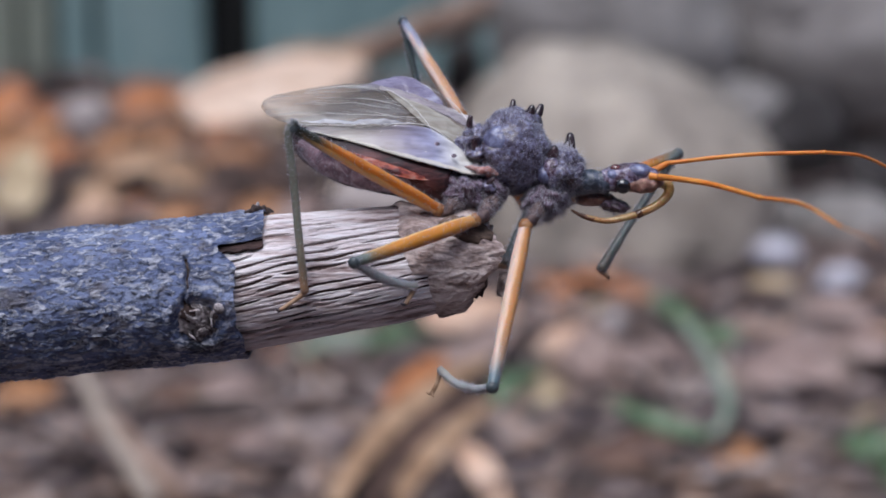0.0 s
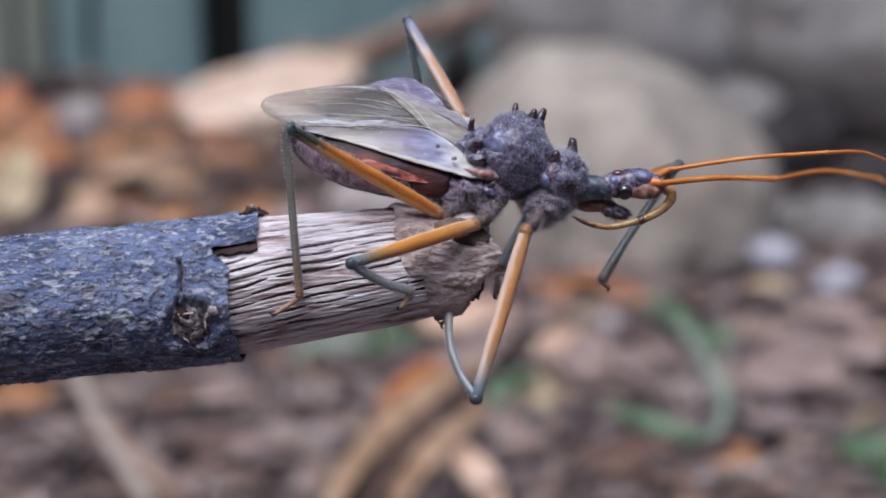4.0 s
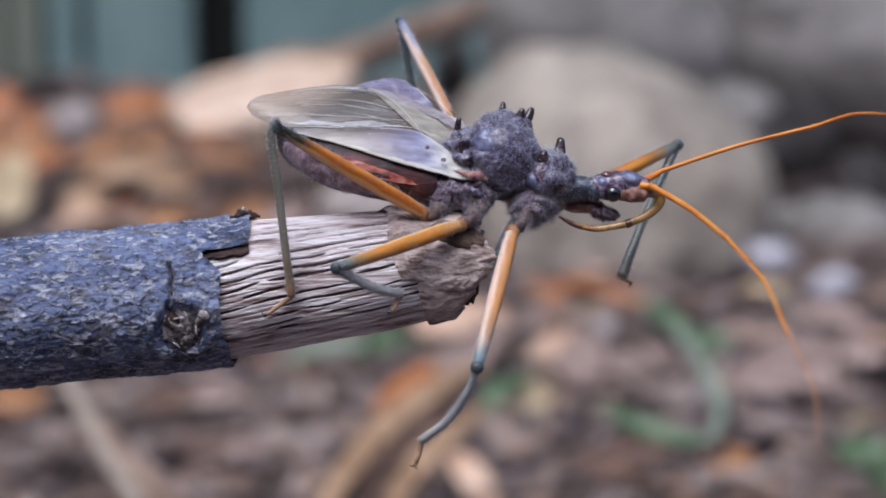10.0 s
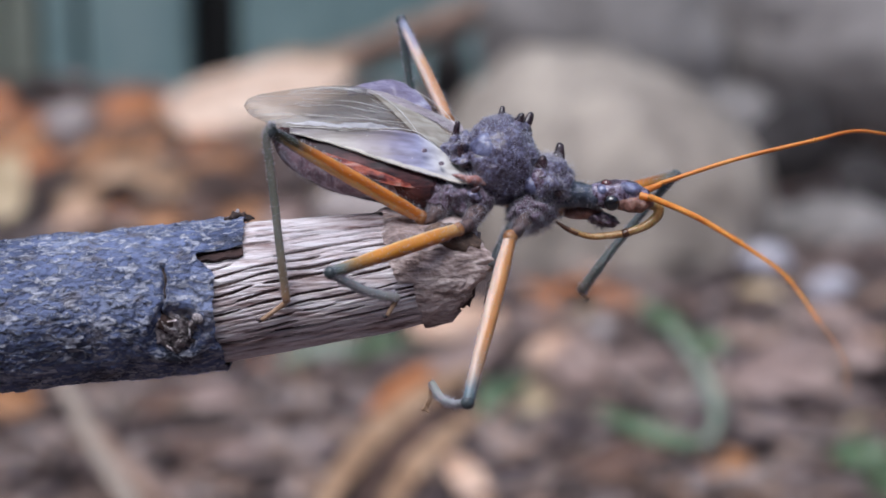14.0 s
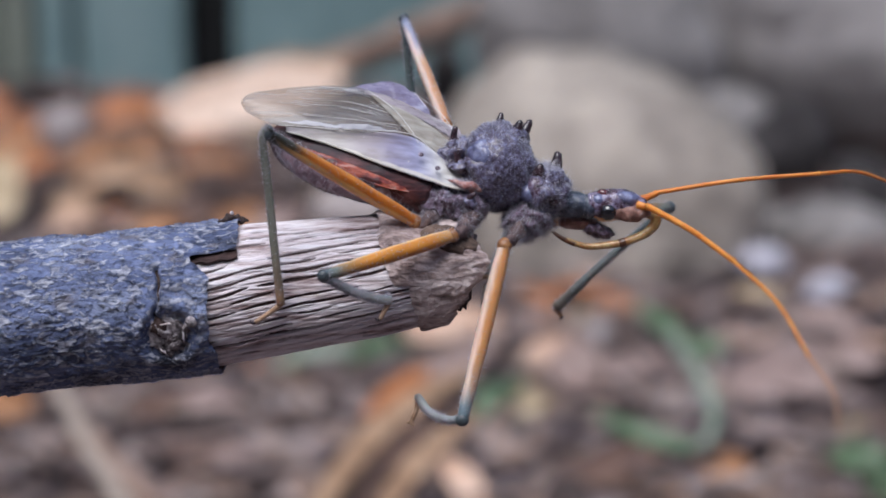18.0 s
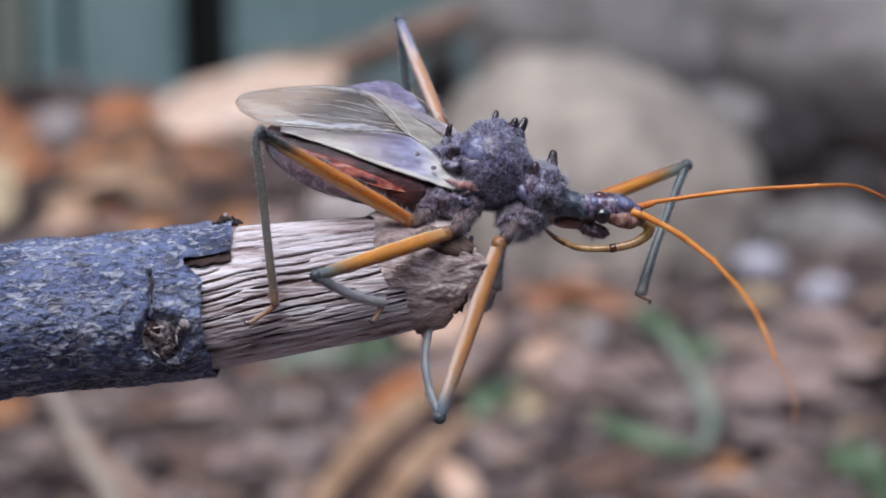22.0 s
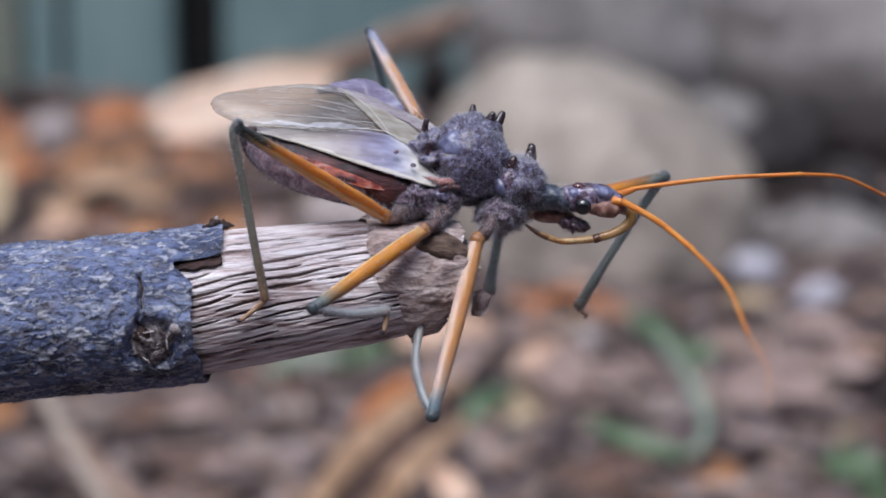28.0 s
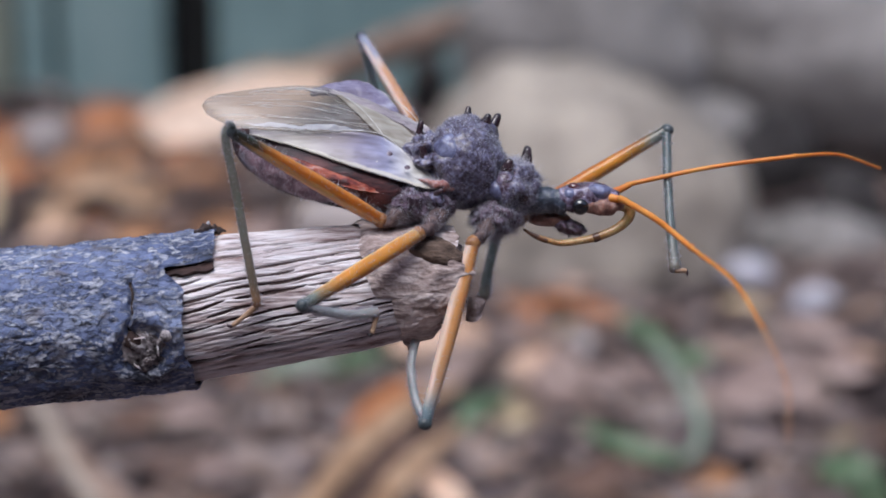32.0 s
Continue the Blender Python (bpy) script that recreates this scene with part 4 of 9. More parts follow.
    leaf((-0.0605, 0.4500, 0.0014), (-0.0459, 0.4600, 0.0039), 0.009, LEAF_WARM, "brown leaf close behind the stick", 0.25, 0.1, 97, lean=0.7)
    for px, r, k in (((-0.0628, 0.4738, 0.0000), (0.016, 0.006, 0.008), 120), ((-0.0742, 0.4979, 0.0000), (0.013, 0.006, 0.007), 121), ((-0.0533, 0.4940, 0.0000), (0.014, 0.006, 0.007), 122), ((-0.0777, 0.4526, 0.0000), (0.01, 0.005, 0.006), 124)):
        stone(px, r, DARK_BARK, "dark brown piece of bark behind the stick", k, (0, 8, k * 31), "bark_piece", "bark", bump=0.35)
    # middle distance
    leaf((0.0157, 0.3796, 0.0000), (0.0492, 0.3610, 0.0000), 0.013, LEAF_RUST, "long rust leaf lying flat below the stone", 0.15, 0.06, 7, lean=0.6)
    leaf((0.0295, 0.3163, 0.0000), (0.0593, 0.3251, 0.0000), 0.008, LEAF_PINK, "pinkish tan leaf pressed into the litter", 0.12, 0.05, 8, lean=0.5)
    leaf((0.0610, 0.3185, 0.0000), (0.0837, 0.3037, 0.0000), 0.008, LEAF_PINK, "pinkish dry leaf lying on the soil", 0.15, 0.06, 9, lean=0.5)
    leaf((0.0440, 0.2573, 0.0000), (0.0561, 0.2607, 0.0000), 0.009, LEAF_TAN, "small orange-tan leaf fragment", 0.2, 0.08, 10, lean=0.4)
    leaf((0.0284, 0.3389, 0.0000), (0.0329, 0.3037, 0.0000), 0.009, LEAF_PINK, "short tan leaf curled upward", 0.2, 0.1, 11, lean=0.3)
    leaf((0.0796, 0.3636, 0.0000), (0.0966, 0.3485, 0.0000), 0.008, LEAF_PINK, "faded pinkish leaf scrap among the pebbles", 0.2, 0.1, 19, lean=0.4)
    leaf((-0.0082, 0.3485, 0.0000), (0.0152, 0.3636, 0.0000), 0.011, LEAF_TAN, "tan leaf lying flat beyond the stick", 0.12, 0.05, 25, lean=0.5)
    leaf((0.0123, 0.3510, 0.0000), (0.0284, 0.3389, 0.0000), 0.009, LEAF_PINK, "faded leaf scrap beyond the stick", 0.12, 0.05, 26, lean=0.5)
    leaf((0.0178, 0.3251, 0.0000), (0.0337, 0.3437, 0.0000), 0.007, LEAF_TAN, "narrow tan leaf scrap in the litter", 0.12, 0.05, 27, lean=0.5)
    leaf((0.0770, 0.4146, 0.0000), (0.0671, 0.4400, 0.0199), 0.009, LEAF_WARM, "warm brown leaf propped against the stone", 0.2, 0.05, 28, lean=0.5)
    leaf((0.0280, 0.3437, 0.0000), (0.0313, 0.2976, 0.0000), 0.010, LEAF_PINK, "broad faded leaf propped in the litter", 0.2, 0.08, 41, lean=0.7)
    leaf((0.0137, 0.2898, 0.0000), (0.0222, 0.3017, 0.0000), 0.007, LEAF_CREAM, "small pale leaf scrap by the grass", 0.2, 0.1, 42, lean=0.6)
    leaf((0.0470, 0.2507, 0.0000), (0.0583, 0.2573, 0.0000), 0.0065, LEAF_WARM, "warm brown leaf fragment on the soil", 0.2, 0.1, 43, lean=0.6)
    leaf((0.0557, 0.3037, 0.0000), (0.0836, 0.3099, 0.0000), 0.008, LEAF_PINK, "pinkish tan leaf lying across the litter", 0.15, 0.05, 44, lean=0.6)
    leaf((0.0264, 0.3636, 0.0000), (0.0508, 0.3715, 0.0000), 0.012, LEAF_WARM, "warm tan leaf below the large stone", 0.15, 0.05, 45, lean=0.7)
    leaf((0.0850, 0.3251, 0.0000), (0.1007, 0.3366, 0.0000), 0.010, LEAF_PINK, "faded pinkish leaf at the foot of the pebbles", 0.2, 0.1, 46, lean=0.6)
    leaf((-0.0422, 0.2524, 0.0000), (-0.0336, 0.2624, 0.0000), 0.007, LEAF_PINK, "pinkish leaf scrap on the dark soil", 0.2, 0.1, 47, lean=0.6)
    leaf((-0.0917, 0.2803, 0.0000), (-0.0825, 0.2976, 0.0000), 0.009, LEAF_WARM, "warm brown leaf lying under the stick", 0.2, 0.1, 48, lean=0.5)
    leaf((-0.0518, 0.2917, 0.0000), (-0.0399, 0.2996, 0.0000), 0.007, LEAF_PINK, "dull pink leaf scrap under the stick", 0.2, 0.1, 49, lean=0.5)
    for px, r, label, k in (((0.0186, 0.2573, 0.0000), (0.0075, 0.004, 0.0026), "dark flat bark chip in the litter", 51), ((0.0316, 0.2475, 0.0000), (0.0070, 0.004, 0.0024), "dark bark chip beside the grass", 52), ((-0.0756, 0.2459, 0.0000), (0.0060, 0.004, 0.0028), "dark lump of bark on the soil", 53), ((-0.0471, 0.2641, 0.0000), (0.0050, 0.003, 0.002), "dark bark chip on the soil", 54), ((0.0702, 0.2766, 0.0000), (0.006, 0.004, 0.002), "dark bark chip by the pink leaf", 55)):
        stone(px, r, DARK_BARK, label, k, (0, 8, k * 7), "bark_piece", "bark", bump=0.35)
    s = (0.0846, 0.3636, 0.0000)
    stone(s, (0.0048, 0.004, 0.0042), PEBBLE, "small pinkish grey pebble on the soil", 7.1, name="pebble", category="pebble", bump=0.15)
    twig([(-0.0478, 0.2207, 0.0030), (-0.0539, 0.2341, 0.0040), (-0.0617, 0.2504, 0.0050), (-0.0682, 0.2661, 0.0050)], 0.0024, 0.0020, TWIG_WARM, "pinkish brown stem lying beside the pale one", "stem", 1, 18)
    # the long leaf that slants under the stick
    leaf((-0.0028, 0.3037, 0.0000), (0.0148, 0.3485, 0.0000), 0.0075, LEAF_PINK, "faded pinkish leaf beyond the orange one", 0.15, 0.02, 22, lean=0.3)
    leaf((-0.0149, 0.2784, 0.0000), (0.0007, 0.3229, 0.0000), 0.0070, LEAF_RUST, "orange leaf lying beyond the narrow tan one", 0.12, 0.05, 13, lean=0.4)
    leaf((0.0093, 0.2205, 0.0000), (-0.0015, 0.2624, 0.0000), 0.0056, LEAF_TAN, "pale pinkish leaf tip lying on the soil", 0.2, 0.08, 15, lean=0.2)
    twig([(-0.0522, 0.2178, 0.0040), (-0.0637, 0.2504, 0.0050), (-0.0724, 0.2763, 0.0070), (-0.0806, 0.3026, 0.0100)], 0.0019, 0.0015, TWIG_PALE, "pale dry stem lying on the litter", "stem", 1, 8)
    twig([(-0.0442, 0.2235, 0.0030), (-0.0571, 0.2466, 0.0030), (-0.0658, 0.2639, 0.0040)], 0.0020, 0.0015, TWIG, "brown twig crossing the pale stem", "twig", 1, 9)
    # scattered smaller leaves
    rng = random.Random(12)
    looks = ((LEAF_PINK, "small pinkish dry leaf in the litter"), (LEAF_BROWN, "small brown dry leaf in the litter"), (LEAF_TAN, "small tan dry leaf in the litter"), (LEAF_RUST, "small rust-brown leaf in the litter"), (LEAF_CREAM, "small cream dry leaf in the litter"))
    for k in range(40):
        y = rng.uniform(0.24, 0.60)
        x = rng.uniform(-0.22, 0.22) * (y + 0.16)
        a, ln = rng.uniform(-0.7, 0.7) + (math.pi if rng.random() < 0.5 else 0), rng.uniform(0.005, 0.013)
        z = ground_height(x, y) + 0.004
        m, label = looks[rng.choice((0, 0, 0, 1, 1, 2, 2, 3, 4))]
        leaf((x, y, z), (x + ln * math.cos(a), y + ln * math.sin(a), z + rng.uniform(-0.001, 0.004)), ln * rng.uniform(0.22, 0.4), m, label, rng.uniform(0.1, 0.35), rng.uniform(0.02, 0.14), 100 + k, lean=rng.uniform(-0.3, 0.6))
    blade([(-0.0212, 0.2163, 0.0040), (-0.0169, 0.2361, 0.0060), (-0.0102, 0.2600, 0.0070), (-0.0007, 0.2839, 0.0070), (0.0078, 0.3075, 0.0040)], 0.0046, LEAF_OCHRE, "long tan dry leaf curving over the soil", "long_dry_leaf", "leaf", "dry leaves")
    blade([(-0.0102, 0.2163, 0.0040), (-0.0061, 0.2314, 0.0060), (-0.0006, 0.2510, 0.0060), (0.0074, 0.2783, 0.0040)], 0.0042, LEAF_OCHRE, "long ochre dry leaf beside the tan one", "long_dry_leaf", "leaf", "dry leaves")
    # dark blade added as the shadow stripe between the two pale leaves
    blade([(-0.0150, 0.2177, 0.0030), (-0.0107, 0.2375, 0.0050), (-0.0038, 0.2629, 0.0050), (0.0050, 0.2902, 0.0030)], 0.003, LEAF_BROWN, "narrow dark strip standing in for the shadow between two pale leaves", "long_dry_leaf", "leaf", "dry leaves")
    # green blades
    blade([(0.0467, 0.3560, 0.0060), (0.0492, 0.3235, 0.0080), (0.0514, 0.2934, 0.0090), (0.0523, 0.2692, 0.0080), (0.0502, 0.2559, 0.0060), (0.0461, 0.2535, 0.0040)], 0.0023, GRASS_PALE, "pale green blade of grass curled into a hook")
    blade([(0.0479, 0.2552, 0.0040), (0.0408, 0.2580, 0.0050), (0.0348, 0.2629, 0.0060), (0.0305, 0.2786, 0.0040)], 0.0036, GRASS, "green grass blade lying by the hooked one")
    blade([(0.0456, 0.3508, 0.0060), (0.0487, 0.3307, 0.0080), (0.0513, 0.3143, 0.0080)], 0.0048, GRASS, "green grass blade under the pale hook")
    blade([(0.0538, 0.3313, 0.0040), (0.0578, 0.3230, 0.0050), (0.0638, 0.3225, 0.0030)], 0.0045, GRASS, "short green grass blade in the litter")
    blade([(-0.0337, 0.3110, 0.0040), (-0.0265, 0.3113, 0.0070), (-0.0172, 0.3162, 0.0060), (-0.0102, 0.3234, 0.0030)], 0.0036, GRASS_PALE, "green grass blade lying behind the stick")
    blade([(-0.0198, 0.3189, 0.0030), (-0.0124, 0.3143, 0.0080), (-0.0054, 0.3267, 0.0040)], 0.0045, GRASS, "green grass blade bent over the soil")
    blade([(0.0073, 0.2781, 0.0030), (0.0107, 0.2835, 0.0060), (0.0174, 0.2983, 0.0040)], 0.0045, GRASS, "small green grass blade by the long leaf")
    blade([(0.0734, 0.2566, 0.0030), (0.0768, 0.2471, 0.0050), (0.0834, 0.2434, 0.0030)], 0.0065, GRASS, "green grass blade at the edge of the litter")
    blade([(0.0756, 0.2340, 0.0030), (0.0782, 0.2327, 0.0050), (0.0842, 0.2371, 0.0030)], 0.008, GRASS, "broad green grass blade by the litter")


backdrop_things()


# ---- the stick ----
stick = holder("broken_stick", "broken grey-blue barked stick with bare pale wood at its end", "stick", SUBJECT)
AXIS = [(-262, 24, -112), (-200, 15, -62), (-120, 5, -21), (-60, 0, -8.2), (-29.79, 0, -4.48), (-22.19, 0, -3.76), (-14.59, 0, -3.04), (-12.69, 0, -2.7), (-3.57, 0, -1.56), (3.27, 0, -0.8)]


def stick_frame(x):
    """Centre and up direction of the stick's straight end at x (mm)."""
    pts = AXIS[4:]
    z = np.interp(x, [p[0] for p in pts], [p[2] for p in pts])
    z += (pts[1][2] - pts[0][2]) / (pts[1][0] - pts[0][0]) * min(0, x - pts[0][0])
    return np.array((x, 0, z))


def round_skin(x0, x1_of, radius_of, nx, na, displace):
    """A skin round the stick's end from x0 to a ragged end x1_of(angle); displace(x, angle, radius) gives the radius."""
    v = []
    mean_end = sum(x1_of(k * 0.3) for k in range(21)) / 21
    for i in range(nx):
        t = i / (nx - 1)
        for k in range(na):
            a = 2 * math.pi * k / na
            x = x0 + (mean_end - x0) * t + (x1_of(a) - mean_end) * max(0, (t - 0.9) / 0.1)
            r = displace(x, a, radius_of(x), t)
            c = stick_frame(x)
            v.append(c + np.array((0.0, -math.cos(a) * r, math.sin(a) * r)))
    f = [[i * na + k, i * na + (k + 1) % na, (i + 1) * na + (k + 1) % na, (i + 1) * na + k] for i in range(nx - 1) for k in range(na)]
    return np.array(v), f


def nz(x, y, z):
    return noise.noise(Vector((x, y, z)))


BARK_END = (-14.67, 0, -2.24)[0]
KNOT_AT = ((-17.33, 0, -5.36)[0], -0.42)   # place along the stick and angle below its near side


def step(x, a, b):
    t = min(1, max(0, (x - a) / (b - a)))
    return t * t * (3 - 2 * t)


def bark_end(a):
    """Where the bark is broken off, by the angle round the stick (0: near side, up positive)."""
    a = (a + math.pi) % (2 * math.pi) - math.pi
    rough = 0.16 * nz(math.cos(a) * 5, math.sin(a) * 5, 5) + 0.12 * nz(math.cos(a) * 16, math.sin(a) * 16, 2)
    e = BARK_END - 0.15 + 0.55 * step(-a, 0.3, 1.1)                   # farther out below
    e -= 1.25 * step(a, 0.25, 0.56)                                   # drawn back to the notch
    e += 3.0 * step(a, 0.60, 0.67) - 1.6 * step(a, 1.35, 1.9)         # square upper flap
    return e + rough


def bark_radius(x):
    return float(np.interp(x, [-60, -30, -12, BARK_END], [5.15, 5.02, 5.0, 4.95]))


def bark_skin(x, a, r, t):
    ca, sa = math.cos(a) * 5, math.sin(a) * 5
    h = 0.13 * nz(x * 0.35, ca * 0.5, sa * 0.5)
    # small raised flakes, longer along the stick
    q = nz(x * 0.9, ca * 1.7, sa * 1.7)
    h += 0.05 * step(q, 0.05, 0.09) * (0.7 + q)
    q = nz(x * 1.7 + 7 + 0.4 * nz(x * 3, ca * 3, sa * 3), ca * 2.9, sa * 2.9)
    h += 0.13 * step(q, 0.12, 0.15) * (1 - 0.7 * step(q, 0.12, 0.4))
    h += 0.025 * nz(x * 3.4, ca * 6, sa * 6) + 0.03 * nz(x * 6, ca * 13, sa * 13)
    # swelling and ring round the knot
    dx, da = x - KNOT_AT[0], ((a - KNOT_AT[1] + math.pi) % (2 * math.pi) - math.pi) * 5
    d = math.hypot(dx, da)
    h += 0.40 * math.exp(-(d / 2.6) ** 2) + 0.28 * math.exp(-((d - 2.0) / 0.35) ** 2) - 0.75 * math.exp(-(d / 1.6) ** 4)
    # crack above the knot
    if 0.8 < da < 4.6:
        h -= 0.75 * math.exp(-((dx + 0.75 + 0.3 * nz(da, 0, 4)) / 0.13) ** 2)
    h += 0.25 * max(0, t - 0.93) / 0.07 * nz(ca * 1.3, sa * 1.3, 8)
    return r + h


bark = part("bark", [round_skin(-62, bark_end, bark_radius, 600, 420, bark_skin), tube(AXIS[:4] + [(-58, 0, -7.9)], [6.6, 6.0, 5.5, 5.2, 5.1], 40, 90, 0.05, 1.4)], BARK, stick, "blue-grey bark with small pale raised flakes")
# broken inner side of the bark rim
part("bark_rim", [round_skin(BARK_END - 30, lambda a: bark_end(a) - 0.10, lambda x: 4.60, 70, 260, lambda x, a, r, t: r + 0.30 * t ** 60 + 0.12 * nz(x * 3, math.cos(a) * 8, math.sin(a) * 8))], BARK_IN, bark, "dark torn edge of the bark")


def wood_radius(x):
    return float(np.interp(x, [(-15.35, 0, 16.76)[0], (-12.69, 0, 16.76)[0], (-3.57, 0, 16.76)[0], (3.27, 0, 16.76)[0]], [4.5, 4.52, 4.05, 3.1]))


def groove(x, a, lane_w, seed, long):
    """Depth of the lengthwise cracks, 0 to 1, which taper out and overlap."""
    w = a * 4.3 + 0.16 * nz(x * 0.25, a * 1.3, seed) - 0.08 * x
    lane = math.floor(w / lane_w)
    u = w / lane_w - lane - 0.5
    run = nz(x * long * 1.5 + lane * 17.31, lane * 5.37 + seed + 0.21, 0.37) + 0.16
    wid = 0.095 + 0.15 * min(0.6, max(0, run))
    return max(0.0, 1 - (abs(u + 0.22 * nz(x * 0.5, lane * 3.7, 9)) / wid) ** 2.6) * min(1, max(0, run * 4.0))


def wood_skin(x, a, r, t):
    ca, sa = math.cos(a) * 4.3, math.sin(a) * 4.3
    h = 0.10 * nz(x * 0.25, ca * 0.6, sa * 0.6) + 0.045 * nz(x * 0.7, ca * 7, sa * 7)
    b = (a + 0.9) % (2 * math.pi)
    return r + h - 0.9 * groove(x, b, 0.60, 3, 0.30) - 0.12 * groove(x, b + 0.05, 0.36, 8, 0.35)


def wood_end(a):
    return (2.05, 0, 16.76)[0] + 0.5 * nz(math.cos(a) * 2, math.sin(a) * 2, 1) - 2.2 * max(0, -math.sin(a)) ** 1.5


wood_piece = round_skin((-17.06, 0, 16.76)[0], wood_end, wood_radius, 280, 680, wood_skin)
wood = part("bare_wood", [wood_piece], WOOD, stick, "bare pinkish weathered wood split by fine cracks")
# the dark floors of the cracks are a skin just below the wood, its brown deepened for their shade
part("crack_floor", [round_skin((-17.02, 0, 16.76)[0], lambda a: wood_end(a) - 0.3, wood_radius, 60, 120, lambda x, a, r, t: r - 0.14 + 0.05 * nz(x * 0.25, math.cos(a) * 2.6, math.sin(a) * 2.6))], CRACK, wood, "dark brown skin that puts shade into the cracks")
end_x = (1.82, 0, 16.76)[0]
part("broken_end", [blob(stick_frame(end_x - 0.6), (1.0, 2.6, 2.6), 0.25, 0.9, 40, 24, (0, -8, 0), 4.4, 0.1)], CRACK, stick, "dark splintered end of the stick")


# inner bark that still clings to the tip
def bast_start(a):
    return (-3.19, 0, 16.76)[0] + 0.5 * nz(math.cos(a) * 3, math.sin(a) * 3, 7) + 0.16 * nz(math.cos(a) * 14, math.sin(a) * 14, 7) - 1.2 * math.sin(a) + (0.9 if math.sin(a) < -0.2 else 0)


def bast_end(a):
    return (3.12, 0, 16.76)[0] + 0.5 * nz(math.cos(a) * 2.5, math.sin(a) * 2.5, 11) + 0.35 * nz(math.cos(a) * 11, math.sin(a) * 11, 3) - 1.3 * max(0, math.sin(a)) - 2.4 * max(0, -math.sin(a)) ** 1.3


def bast_piece():
    nx, na = 110, 200
    v = []
    for i in range(nx):
        t = i / (nx - 1)
        for k in range(na):
            a = 2 * math.pi * k / na
            x = bast_start(a) + (bast_end(a) - bast_start(a)) * t
            ca, sa = math.cos(a) * 4, math.sin(a) * 4
            r = wood_radius(x) + 0.10 + 0.16 * nz(x * 0.9, ca * 0.9, sa * 0.9) + 0.10 * nz(x * 1.2, ca * 4, sa * 4) + 0.05 * nz(x * 5, ca * 8, sa * 8)
            r += 0.16 * min(1, 8 * t) - 0.3 * max(0, t - 0.85) / 0.15 + 0.25 * max(0, nz(x * 0.8, ca * 0.7, sa * 0.7))
            c = stick_frame(x)
            v.append(c + np.array((0.0, -math.cos(a) * r, math.sin(a) * r)))
    f = [[i * na + k, i * na + (k + 1) % na, (i + 1) * na + (k + 1) % na, (i + 1) * na + k] for i in range(nx - 1) for k in range(na)]
    # turn the ragged end inwards
    o = len(v)
    for k in range(na):
        p = v[(nx - 1) * na + k]
        c = stick_frame(p[0])
        v.append(c + (p - c) * 0.72 + np.array((-0.5, 0, 0)))
    f += [[(nx - 1) * na + k, (nx - 1) * na + (k + 1) % na, o + (k + 1) % na, o + k] for k in range(na)]
    return np.array(v), f


part("inner_bark", [bast_piece()], BAST, stick, "ragged grey-brown inner bark clinging to the tip")
# the hollow's shade is put into this lump's dark brown colour
part("tip_hollow_shade", [blob(np.array((0.7, -2.85, 0.75)), (1.9, 0.75, 1.0), 0.16, 0.6, 40, 28, (-38, 14, 0), 3.3, 0.12)], HOLLOW_BROWN, stick, "dark brown lump standing in for the shaded hollow near the tip")
part("bark_flake", [strip([(2.95, -0.6, -2.23), (3.47, -1.2, -2.07), (4, -1, -2.3), (4.09, -0.6, -2.69)], [(2.8, -0.4, -3.68), (3.32, -0.9, -3.78), (3.78, -0.8, -3.52), (3.94, -0.5, -2.99)], 20, 8, 0.3, (0, -1, 0.2), 0.3, 0.5, 0.2)], BAST, stick, "curled brown flake at the tip")
# knot, on which the lens is focused
kx, ka = KNOT_AT
kc = stick_frame(kx) + np.array((0, -math.cos(ka) * 4.75, math.sin(ka) * 4.75))
knot = part("knot", [blob(kc - np.array((kx, -2.6, 0)), (1.45, 0.5, 1.35), 0.55, 0.6, 80, 56, (24, 0, 0), 2.7, 0.3)], KNOT, stick, "round knot of torn grey-brown wood", at=pose(kx * MM, -2.4 * MM, 0))
shard_rng = random.Random(17)
for k in range(16):
    q, d = shard_rng.uniform(-2.4, 1.2), shard_rng.uniform(0.35, 1.25)
    a0 = kc - np.array((kx, -2.4, 0)) + np.array((math.cos(q) * d, -0.22 - 0.2 * math.sin(q), math.sin(q) * d))
    turn = q + shard_rng.uniform(0.7, 2.2)
    b0 = a0 + np.array((math.cos(turn), shard_rng.uniform(-0.5, 0.2), math.sin(turn))) * shard_rng.uniform(0.5, 1.0)
    part("splinter", [tube([a0, (a0 + b0) / 2 + (0, -0.1, 0.05), b0], [0.05, 0.085, 0.025], 6, 8, 0.5, 0.15, seed=k)], KNOT if k % 3 else WOOD, knot)
cam.data.dof.focus_object = knot
# no hole is cut here: a dark blob paints the recess's shade
part("knot_hole_shade", [blob(kc + np.array((-0.62, -0.30, 0.40)), (0.55, 0.34, 0.62), 0.35, 0.4, 24, 18, (20, 15, 0), 1.7)], CRACK, stick, "dark blob standing in for the shaded hole in the knot")
part("knot_bud", [blob(kc + np.array((1.5, -1.0, 0.75)), (0.38, 0.3, 0.38), 0.2, 0.3, 16, 12)], KNOT, stick, "pale round nub beside the knot")
part("torn_strip", [strip([stick_frame(x) + (0, -math.cos(0.68) * 4.72, math.sin(0.68) * 4.72) for x in np.linspace((-16.11, 0, 16.76)[0], (-13.07, 0, 16.76)[0], 6)], [stick_frame(x) + (0, -math.cos(0.515 + 0.03 * (k % 2)) * 4.78, math.sin(0.515 + 0.03 * (k % 2)) * 4.78) for k, x in enumerate(np.linspace((-16.04, 0, 16.76)[0], (-13, 0, 16.76)[0], 6))], 30, 6, 0.10, (0, -0.85, 0.5), 0.1, 0.4, 0.3)], TORN, stick, "dark red-brown torn strip under the bark flap")
